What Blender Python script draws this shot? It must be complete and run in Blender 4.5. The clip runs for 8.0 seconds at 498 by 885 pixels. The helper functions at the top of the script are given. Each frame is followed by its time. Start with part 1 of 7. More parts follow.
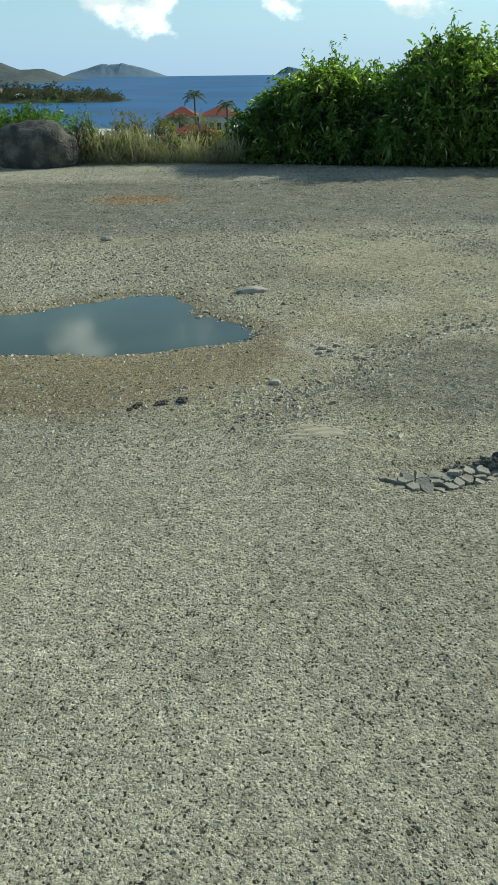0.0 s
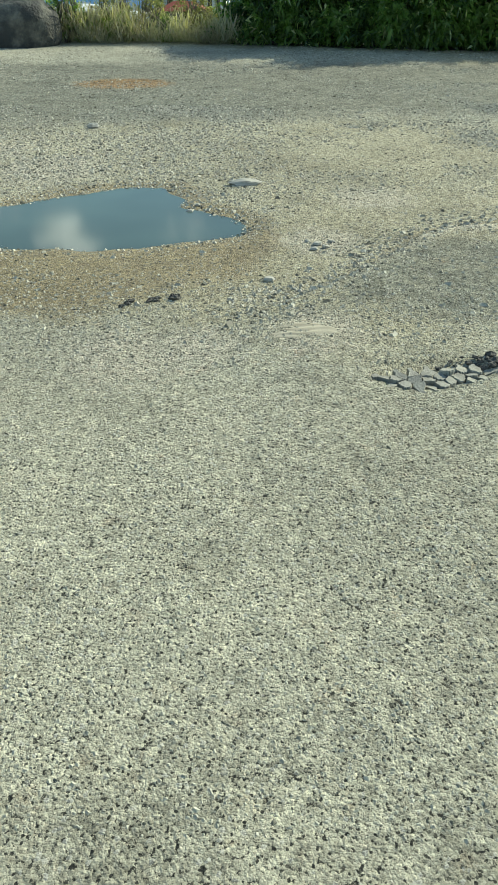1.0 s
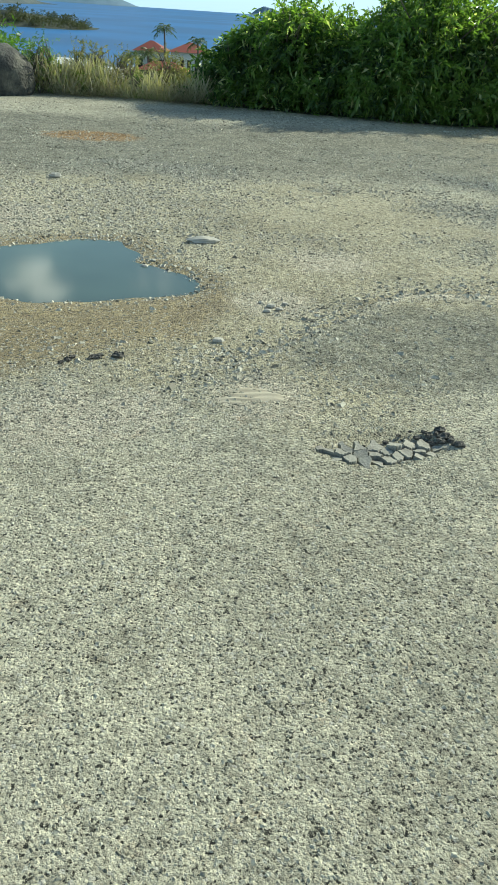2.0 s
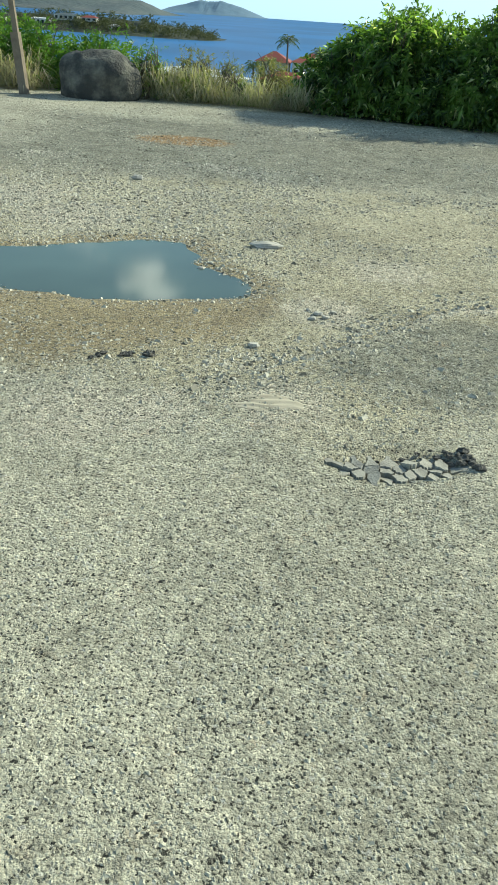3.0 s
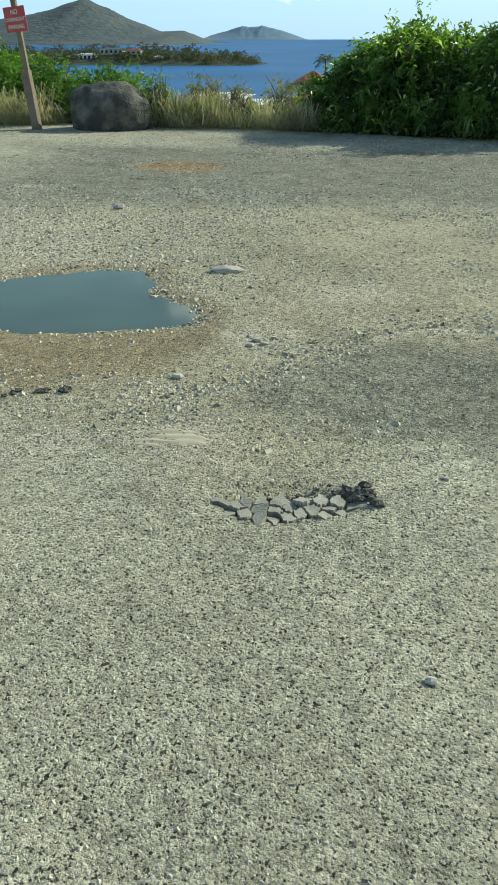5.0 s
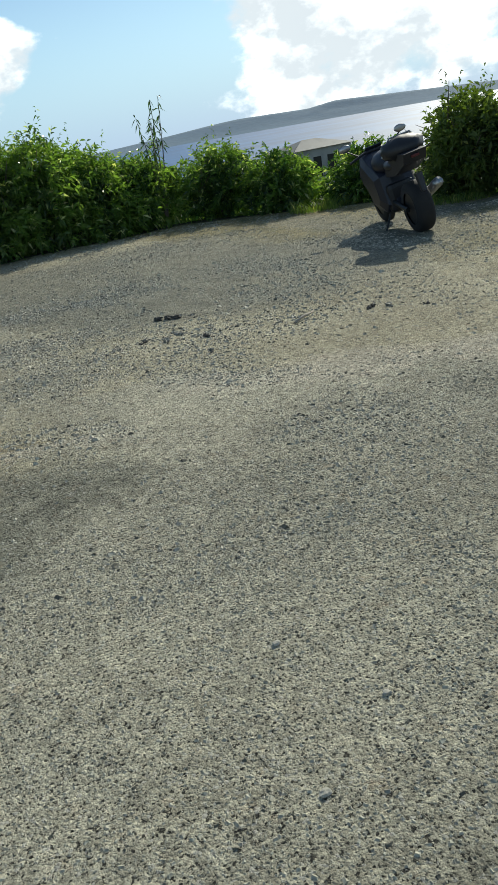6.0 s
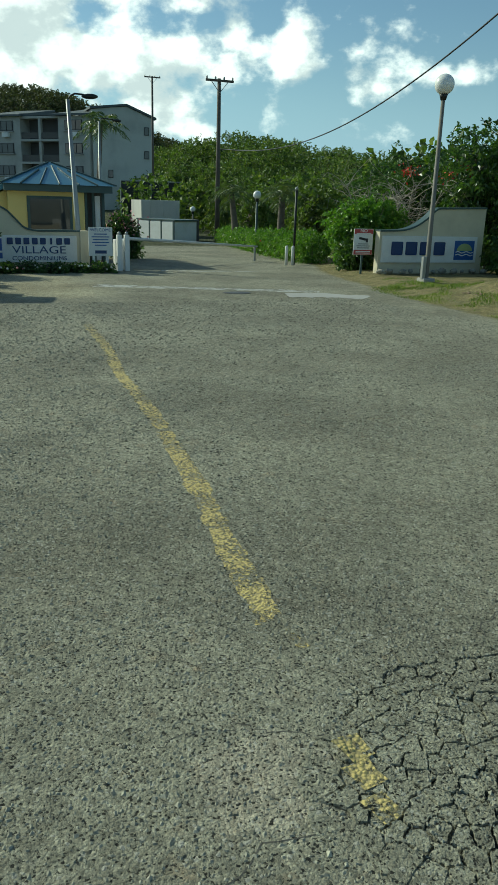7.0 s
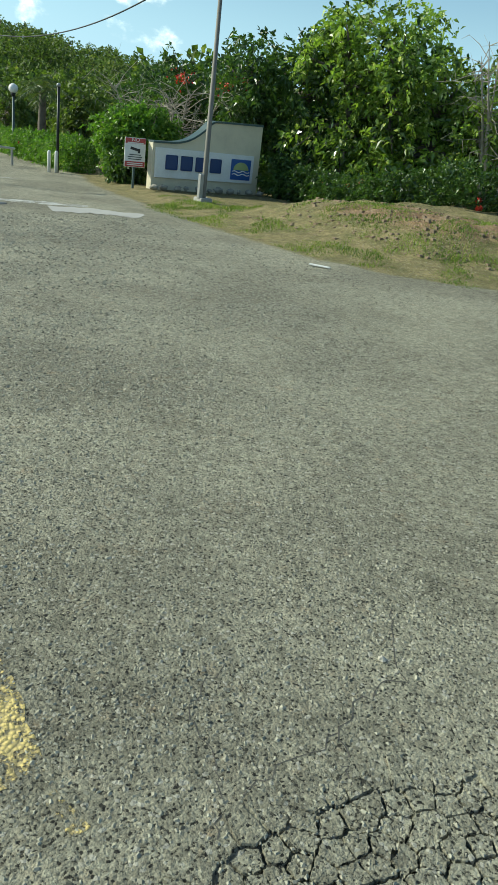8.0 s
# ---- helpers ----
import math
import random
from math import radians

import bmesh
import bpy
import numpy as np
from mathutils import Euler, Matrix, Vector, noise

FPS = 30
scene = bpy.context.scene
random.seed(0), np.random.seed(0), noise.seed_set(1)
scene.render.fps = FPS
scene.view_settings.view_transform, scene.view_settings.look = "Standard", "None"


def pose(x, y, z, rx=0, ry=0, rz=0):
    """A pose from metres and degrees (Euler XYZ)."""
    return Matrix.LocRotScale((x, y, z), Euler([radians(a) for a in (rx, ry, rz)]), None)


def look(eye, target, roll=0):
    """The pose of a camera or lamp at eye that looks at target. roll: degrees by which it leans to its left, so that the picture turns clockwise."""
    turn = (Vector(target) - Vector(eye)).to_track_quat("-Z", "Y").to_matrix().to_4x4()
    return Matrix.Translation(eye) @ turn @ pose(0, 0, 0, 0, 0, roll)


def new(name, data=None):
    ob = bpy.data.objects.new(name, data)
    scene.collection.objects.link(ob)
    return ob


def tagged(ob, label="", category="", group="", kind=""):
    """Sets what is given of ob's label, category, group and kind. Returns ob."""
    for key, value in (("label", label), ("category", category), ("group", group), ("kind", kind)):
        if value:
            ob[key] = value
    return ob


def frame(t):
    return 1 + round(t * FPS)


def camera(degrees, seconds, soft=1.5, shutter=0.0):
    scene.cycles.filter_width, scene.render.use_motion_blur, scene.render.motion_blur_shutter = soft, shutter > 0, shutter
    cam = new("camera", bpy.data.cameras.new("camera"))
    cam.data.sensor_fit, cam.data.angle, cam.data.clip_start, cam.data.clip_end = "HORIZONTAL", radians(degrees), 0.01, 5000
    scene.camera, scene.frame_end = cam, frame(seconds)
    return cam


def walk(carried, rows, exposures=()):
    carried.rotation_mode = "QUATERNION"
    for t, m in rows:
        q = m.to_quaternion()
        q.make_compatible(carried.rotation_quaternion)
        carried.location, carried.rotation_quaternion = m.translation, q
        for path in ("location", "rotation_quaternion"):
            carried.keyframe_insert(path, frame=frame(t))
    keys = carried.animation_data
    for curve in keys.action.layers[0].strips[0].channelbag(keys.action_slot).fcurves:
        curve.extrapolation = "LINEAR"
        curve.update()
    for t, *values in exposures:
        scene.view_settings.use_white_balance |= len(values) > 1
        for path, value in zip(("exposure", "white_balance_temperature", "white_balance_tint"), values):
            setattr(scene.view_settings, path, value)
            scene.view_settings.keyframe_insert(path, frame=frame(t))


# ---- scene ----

EXPOSURES = [(0.0, 0.0, 6500, -6), (0.5, 0.22, 6500, -6), (1.0, 0.55, 6500, -6), (1.5, 0.52, 6500, -6), (3.0, 0.62, 6500, -6), (3.5, 0.42, 6500, -6), (5.5, 0.32, 6500, -6), (5.8, 0.1, 6500, 0), (6.0, -0.08, 6500, 3), (6.2, -0.25, 6450, 2), (6.3, -0.3, 6450, 2), (6.4, -0.62, 6300, -5), (6.5, -0.95, 6100, -12), (6.6, -0.98, 6100, -14), (6.8, -0.6, 6200, -13), (7.0, -0.27, 6400, -14), (7.4, 0.1, 6500, -10), (8.0, 0.33, 6500, -6)]
cam = camera(36.46, 8.0, 1.0)
walk(cam, [
    (0.0, look((-1.125, -0.747, 1.595), (-1.173, 1.047, 0.712), -0.68)),
    (0.5, look((-1.100, -0.739, 1.588), (-1.176, 1.028, 0.654), -1.83)),
    (1.0, look((-1.135, -0.773, 1.592), (-1.158, 0.891, 0.483), -0.01)),
    (1.5, look((-1.118, -0.726, 1.588), (-1.126, 1.000, 0.579), 1.53)),
    (1.7, look((-1.106, -0.663, 1.585), (-1.026, 1.070, 0.589), 3.98)),
    (2.8, look((-0.721, -0.493, 1.546), (-0.827, 1.242, 0.556), 3.90)),
    (3.0, look((-0.673, -0.498, 1.551), (-0.855, 1.232, 0.563), 3.87)),
    (3.5, look((-0.534, -0.469, 1.553), (-0.682, 1.281, 0.596), -1.37)),
    (4.0, look((-0.408, -0.296, 1.546), (-0.471, 1.473, 0.614), 2.21)),
    (4.2, look((-0.377, -0.279, 1.561), (-0.484, 1.462, 0.581), 2.97)),
    (5.3, look((0.110, -0.169, 1.561), (-0.246, 1.563, 0.626), -0.91)),
    (5.5, look((0.227, -0.117, 1.548), (0.028, 1.651, 0.635), -1.48)),
    (5.7, look((0.365, -0.035, 1.521), (0.422, 1.781, 0.685), -0.15)),
    (5.8, look((0.373, -0.004, 1.520), (0.709, 1.786, 0.696), -1.79)),
    (6.0, look((0.594, 0.001, 1.448), (1.358, 1.686, 0.689), -9.99)),
    (6.1, look((0.648, -0.026, 1.458), (1.643, 1.554, 0.741), -13.20)),
    (6.2, look((0.718, -0.024, 1.423), (1.981, 1.369, 0.742), -15.00)),
    (6.3, look((0.805, -0.012, 1.385), (2.330, 1.125, 0.768), -13.50)),
    (6.4, look((0.931, -0.017, 1.360), (2.676, 0.804, 0.832), -9.46)),
    (6.5, look((0.989, -0.048, 1.393), (2.872, 0.422, 0.911), -6.62)),
    (6.6, look((1.000, 0.240, 1.423), (2.936, 0.306, 0.924), -3.19)),
    (6.7, look((0.941, 0.340, 1.392), (2.854, 0.047, 0.889), -1.04)),
    (6.8, look((0.992, 0.285, 1.386), (2.851, -0.219, 0.845), 0.50)),
    (7.0, look((0.990, 0.328, 1.442), (2.765, -0.368, 0.837), 1.70)),
    (7.4, look((1.387, 0.149, 1.417), (2.955, -0.855, 0.687), 2.15)),
    (7.5, look((1.420, 0.117, 1.398), (2.933, -0.972, 0.675), 3.18)),
    (8.0, look((2.009, -0.164, 1.377), (3.426, -1.352, 0.615), 7.05)),
], EXPOSURES)

# ---- world and sun ----
SUN_AZ, SUN_EL = radians(50), radians(31)
SUN_DIR = Vector((math.sin(SUN_AZ) * math.cos(SUN_EL), math.cos(SUN_AZ) * math.cos(SUN_EL), math.sin(SUN_EL)))
sun = new("sun", bpy.data.lights.new("sun", "SUN"))
sun.data.energy, sun.data.angle, sun.data.color = 4.2, radians(0.6), (1.0, 0.93, 0.82)
sun.matrix_world = look(SUN_DIR * 100, (0, 0, 0))


def build_world():
    w = bpy.data.worlds.new("sky")
    scene.world = w
    w.use_nodes = True
    nt = w.node_tree
    nt.nodes.clear()
    n, l = nt.nodes.new, nt.links.new

    def math_node(op, a, b=0.0, c=0.0):
        x = n("ShaderNodeMath")
        x.operation = op
        for sock, val in zip(x.inputs, (a, b, c)):
            if isinstance(val, (int, float)):
                sock.default_value = val
            else:
                l(val, sock)
        return x.outputs[0]

    def smooth(val, a, b, lo=0.0, hi=1.0):
        r = n("ShaderNodeMapRange")
        r.interpolation_type = "SMOOTHSTEP"
        for k, q in zip((1, 2, 3, 4), (a, b, lo, hi)):
            r.inputs[k].default_value = q
        l(val, r.inputs[0])
        return r.outputs[0]

    def blend(fac, a, b):
        x = n("ShaderNodeMix")
        x.data_type = "RGBA"
        for sock, val in ((x.inputs[0], fac), (x.inputs[6], a), (x.inputs[7], b)):
            if isinstance(val, tuple):
                sock.default_value = (*val, 1.0)
            else:
                l(val, sock)
        return x.outputs[2]

    out, bg = n("ShaderNodeOutputWorld"), n("ShaderNodeBackground")
    sky = n("ShaderNodeTexSky")
    sky.sky_type, sky.sun_disc = "NISHITA", False
    sky.sun_elevation, sky.sun_rotation = SUN_EL, SUN_AZ
    sky.air_density, sky.dust_density, sky.ozone_density = 1.0, 0.1, 2.5
    way = n("ShaderNodeTexCoord").outputs["Generated"]
    split = n("ShaderNodeSeparateXYZ")
    l(way, split.inputs[0])

    def cloud_noise(shift, scale, detail):
        mp, tex = n("ShaderNodeMapping"), n("ShaderNodeTexNoise")
        mp.inputs["Scale"].default_value = (1.0, 1.0, 1.5)
        mp.inputs["Location"].default_value = shift
        l(way, mp.inputs["Vector"])
        tex.inputs["Scale"].default_value, tex.inputs["Detail"].default_value, tex.inputs["Roughness"].default_value = scale, detail, 0.56
        l(mp.outputs["Vector"], tex.inputs["Vector"])
        return tex.outputs["Fac"]

    def at(az, el):
        return (math.sin(radians(az)) * math.cos(radians(el)), math.cos(radians(az)) * math.cos(radians(el)), math.sin(radians(el)))

    # heaps of fair-weather cloud: where the banks stand, and how high
    bank = 0.0
    for az, el, r, amount in CLOUD_BANKS:
        dot = n("ShaderNodeVectorMath")
        dot.operation = "DOT_PRODUCT"
        l(way, dot.inputs[0])
        dot.inputs[1].default_value = at(az, el)
        lobe = smooth(dot.outputs["Value"], math.cos(radians(r)), math.cos(radians(r * 0.3)), 0.0, amount)
        bank = lobe if isinstance(bank, float) else math_node("MAXIMUM", bank, lobe)
    big, fine, lit = cloud_noise((0.37, 0.12, 0.0), 4.0, 2.0), cloud_noise((0.1, 0.0, 0.0), 11.0, 10.0), cloud_noise((0.115, 0.012, 0.03), 11.0, 10.0)
    amount = math_node("ADD", math_node("MULTIPLY_ADD", fine, 0.62, math_node("MULTIPLY", big, 0.55)), bank)
    cover = smooth(amount, 0.70, 0.80)
    light = smooth(math_node("SUBTRACT", fine, lit), -0.09, 0.10)
    deep = smooth(amount, 0.78, 1.05)
    white = blend(light, (7.4, 7.9, 8.6), (13.2, 13.3, 13.7))
    white = blend(math_node("MULTIPLY", deep, 0.28), white, (6.4, 7.0, 8.0))
    haze = smooth(split.outputs["Z"], 0.16, -0.01, 0.0, 0.8)
    air = blend(haze, sky.outputs[0], (3.0, 5.0, 8.2))
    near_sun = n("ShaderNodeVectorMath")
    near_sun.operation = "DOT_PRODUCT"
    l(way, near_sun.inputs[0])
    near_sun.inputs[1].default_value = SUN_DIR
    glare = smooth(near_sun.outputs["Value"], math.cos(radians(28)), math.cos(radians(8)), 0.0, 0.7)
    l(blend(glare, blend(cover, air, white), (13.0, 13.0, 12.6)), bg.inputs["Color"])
    bg.inputs["Strength"].default_value = 0.115
    l(bg.outputs[0], out.inputs["Surface"])


CLOUD_BANKS = [(61, 8, 9, 0.22), (70, 10, 10, 0.24), (82, 8, 9, 0.24), (86, 14, 8, 0.2), (93, 12, 8, 0.26), (98, 11, 9, 0.32), (105, 11, 10, 0.29), (111, 9, 7, 0.17), (116, 7, 6, 0.08), (38, 10, 14, 0.34), (48, 16, 12, 0.3), (-9, 6.2, 5.5, 0.2), (1, 6.6, 4.5, 0.16), (11, 6.0, 5.5, 0.2), (-18, 6.5, 5, 0.16), (-22, 17, 12, 0.08), (0, 19, 10, 0.08), (30, 20, 14, 0.14), (200, 30, 40, 0.08), (130, 14, 9, 0.10)]
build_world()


# ---- mesh and material helpers ----
class Shape:
    """Collects vertices and faces for one mesh."""

    def __init__(self):
        self.v, self.f = [], []

    def add(self, verts, faces):
        k = len(self.v)
        self.v += [tuple(p) for p in verts]
        self.f += [tuple(i + k for i in q) for q in faces]
        return self

    def box(self, c, s, bevel=0.0, m=None):
        bm = bmesh.new()
        bmesh.ops.create_cube(bm, size=1.0, matrix=Matrix.Diagonal((*s, 1)))
        if bevel:
            bmesh.ops.bevel(bm, geom=bm.edges[:], offset=bevel, segments=2, affect="EDGES", profile=0.6)
        mm = Matrix.Translation(c) @ (m or Matrix())
        bm.verts.index_update()
        self.add([mm @ v.co for v in bm.verts], [[v.index for v in f.verts] for f in bm.faces])
        bm.free()
        return self

    def tube(self, pts, radii, n=10, cap=True):
        pts = [Vector(p) for p in pts]
        if not hasattr(radii, "__len__"):
            radii = [radii] * len(pts)
        verts, faces = [], []
        for i, p in enumerate(pts):
            d = (pts[min(i + 1, len(pts) - 1)] - pts[max(i - 1, 0)]).normalized()
            a = d.cross(Vector((0.31, 0.2, 0.93)) if abs(d.z) < 0.9 else Vector((1, 0.1, 0))).normalized()
            b = d.cross(a)
            verts += [p + radii[i] * (math.cos(2 * math.pi * k / n) * a + math.sin(2 * math.pi * k / n) * b) for k in range(n)]
        for i in range(len(pts) - 1):
            faces += [(i * n + k, i * n + (k + 1) % n, (i + 1) * n + (k + 1) % n, (i + 1) * n + k) for k in range(n)]
        if cap:
            faces += [tuple(range(n))[::-1], tuple((len(pts) - 1) * n + k for k in range(n))]
        return self.add(verts, faces)

    def ball(self, c, r, n=12, squash=(1, 1, 1), rough=0.0, seed=0.0, freq=2.0):
        verts, faces = [], []
        for i in range(n + 1):
            for k in range(2 * n):
                a, b = math.pi * i / n, math.pi * k / n
                d = Vector((math.sin(a) * math.cos(b), math.sin(a) * math.sin(b), math.cos(a)))
                q = 1 + (rough * noise.fractal(d * freq + Vector((seed, seed, 0)), 0.9, 2.0, 4) if rough else 0)
                verts.append([c[j] + r * d[j] * squash[j] * q for j in range(3)])
        for i in range(n):
            faces += [(i * 2 * n + k, i * 2 * n + (k + 1) % (2 * n), (i + 1) * 2 * n + (k + 1) % (2 * n), (i + 1) * 2 * n + k)[::-1] for k in range(2 * n)]
        return self.add(verts, faces)

    def slab(self, poly, lift):
        """A flat outline, as 3D points, thickened by the vector lift."""
        n = len(poly)
        up = [tuple(a + b for a, b in zip(p, lift)) for p in poly]
        return self.add(list(poly) + up, [tuple(range(n))[::-1], tuple(range(n, 2 * n))] + [(k, (k + 1) % n, n + (k + 1) % n, n + k) for k in range(n)])


def mesh_of(name, shape, material, smooth=False):
    me = bpy.data.meshes.new(name)
    me.from_pydata(shape.v, [], shape.f)
    me.materials.append(material)
    if smooth:
        me.polygons.foreach_set("use_smooth", [True] * len(me.polygons))
    return me


def part(name, shape, material, parent, label="", smooth=False):
    ob = new(name, shape if isinstance(shape, bpy.types.Mesh) else mesh_of(name, shape, material, smooth))
    ob.parent = parent
    return tagged(ob, label)


def thing(name, label, category, at=(0, 0, 0), turn=0.0, group="", kind="", lean=(0, 0)):
    ob = new(name)
    ob.empty_display_size = 0.1
    ob.matrix_world = pose(*at, lean[0], lean[1], turn)
    return tagged(ob, label, category, group, kind)


def mono(name, shape, material, label, category="", group="", kind="", smooth=False, m=None):
    ob = new(name, mesh_of(name, shape, material, smooth))
    if m is not None:
        ob.matrix_world = m
    return tagged(ob, label, category, group, kind)


def array_mesh(name, verts, faces, material, smooth=False):
    """A mesh from numpy arrays whose faces all have the same number of corners."""
    me = bpy.data.meshes.new(name)
    nv, nf, k = len(verts), len(faces), faces.shape[1]
    me.vertices.add(nv)
    me.vertices.foreach_set("co", np.ascontiguousarray(verts, dtype=np.float32).ravel())
    me.loops.add(nf * k)
    me.loops.foreach_set("vertex_index", np.ascontiguousarray(faces, dtype=np.int32).ravel())
    me.polygons.add(nf)
    me.polygons.foreach_set("loop_start", np.arange(0, nf * k, k, dtype=np.int32))
    me.polygons.foreach_set("use_smooth", np.full(nf, smooth))
    me.update(calc_edges=True)
    me.materials.append(material)
    return me


def blank(name):
    m = bpy.data.materials.new(name)
    m.use_nodes = True
    nt = m.node_tree
    return m, nt, nt.nodes["Principled BSDF"]


def noise_node(nt, vec, scale, detail=4.0, rough=0.55):
    t = nt.nodes.new("ShaderNodeTexNoise")
    t.inputs["Scale"].default_value, t.inputs["Detail"].default_value, t.inputs["Roughness"].default_value = scale, detail, rough
    nt.links.new(vec, t.inputs["Vector"])
    return t.outputs["Fac"]


def cells(nt, vec, scale, feature="F1", rand=1.0):
    t = nt.nodes.new("ShaderNodeTexVoronoi")
    t.feature = feature
    t.inputs["Scale"].default_value, t.inputs["Randomness"].default_value = scale, rand
    nt.links.new(vec, t.inputs["Vector"])
    return t


def ranged(nt, val, a, b, lo=0.0, hi=1.0):
    r = nt.nodes.new("ShaderNodeMapRange")
    r.interpolation_type = "SMOOTHSTEP"
    for i, q in zip((1, 2, 3, 4), (a, b, lo, hi)):
        r.inputs[i].default_value = q
    nt.links.new(val, r.inputs[0])
    return r.outputs[0]


def mixed(nt, fac, a, b, mode="MIX"):
    x = nt.nodes.new("ShaderNodeMix")
    x.data_type, x.blend_type = "RGBA", mode
    for sock, val in ((x.inputs[0], fac), (x.inputs[6], a), (x.inputs[7], b)):
        if isinstance(val, (int, float)):
            sock.default_value = val
        elif isinstance(val, tuple):
            sock.default_value = (*val, 1.0)
        else:
            nt.links.new(val, sock)
    return x.outputs[2]


def calc(nt, op, a, b=0.0, c=0.0):
    x = nt.nodes.new("ShaderNodeMath")
    x.operation = op
    for sock, val in zip(x.inputs, (a, b, c)):
        if isinstance(val, (int, float)):
            sock.default_value = val
        else:
            nt.links.new(val, sock)
    return x.outputs[0]


def bumped(nt, bsdf, height, strength, dist):
    b = nt.nodes.new("ShaderNodeBump")
    b.inputs["Strength"].default_value, b.inputs["Distance"].default_value = strength, dist
    nt.links.new(height, b.inputs["Height"])
    nt.links.new(b.outputs[0], bsdf.inputs["Normal"])
    return b


def coords(nt):
    return nt.nodes.new("ShaderNodeTexCoord").outputs["Object"]


def surface(name, base, rough=0.6, metal=0.0, other=None, scale=3.0, grain=60.0, bump=0.15, dist=0.004, wear=0.35):
    """A worn surface: stains at one scale, grain at another, fine relief."""
    m, nt, b = blank(name)
    v = coords(nt)
    other = other or tuple(c * 0.6 for c in base)
    stain = ranged(nt, noise_node(nt, v, scale, 5.0, 0.6), 0.42, 0.72, 0.0, wear)
    grains = noise_node(nt, v, grain, 3.0)
    c = mixed(nt, stain, base, other)
    c = mixed(nt, ranged(nt, grains, 0.35, 0.7, 0.0, 0.28), c, tuple(q * 0.7 for q in base))
    nt.links.new(c, b.inputs["Base Color"])
    b.inputs["Metallic"].default_value = metal
    nt.links.new(ranged(nt, stain, 0.0, 1.0, rough, min(1.0, rough + 0.25)), b.inputs["Roughness"])
    if bump:
        bumped(nt, b, grains, bump, dist)
    return m


def leaf_material(name, dark, light, odd, glow=0.35, rough=0.42):
    """Leaves that let some light through, each leaf in its own green; some sets also paint sun and shade."""
    m, nt, b = blank(name)
    geo = nt.nodes.new("ShaderNodeNewGeometry")
    v = coords(nt)
    rnd = geo.outputs["Random Per Island"]
    c = mixed(nt, ranged(nt, noise_node(nt, v, 1.3, 3.0), 0.35, 0.65), dark, light)
    c = mixed(nt, ranged(nt, rnd, 0.3, 1.0, 0.0, 0.6), c, light)
    c = mixed(nt, ranged(nt, rnd, 0.9, 0.99), c, odd)
    nt.links.new(c, b.inputs["Base Color"])
    b.inputs["Roughness"].default_value = rough
    tr, mx = nt.nodes.new("ShaderNodeBsdfTranslucent"), nt.nodes.new("ShaderNodeMixShader")
    nt.links.new(mixed(nt, 1.0, c, (1.7, 1.9, 0.7), "MULTIPLY"), tr.inputs["Color"])
    mx.inputs[0].default_value = glow
    nt.links.new(b.outputs[0], mx.inputs[1])
    nt.links.new(tr.outputs[0], mx.inputs[2])
    nt.links.new(mx.outputs[0], nt.nodes["Material Output"].inputs["Surface"])
    return m


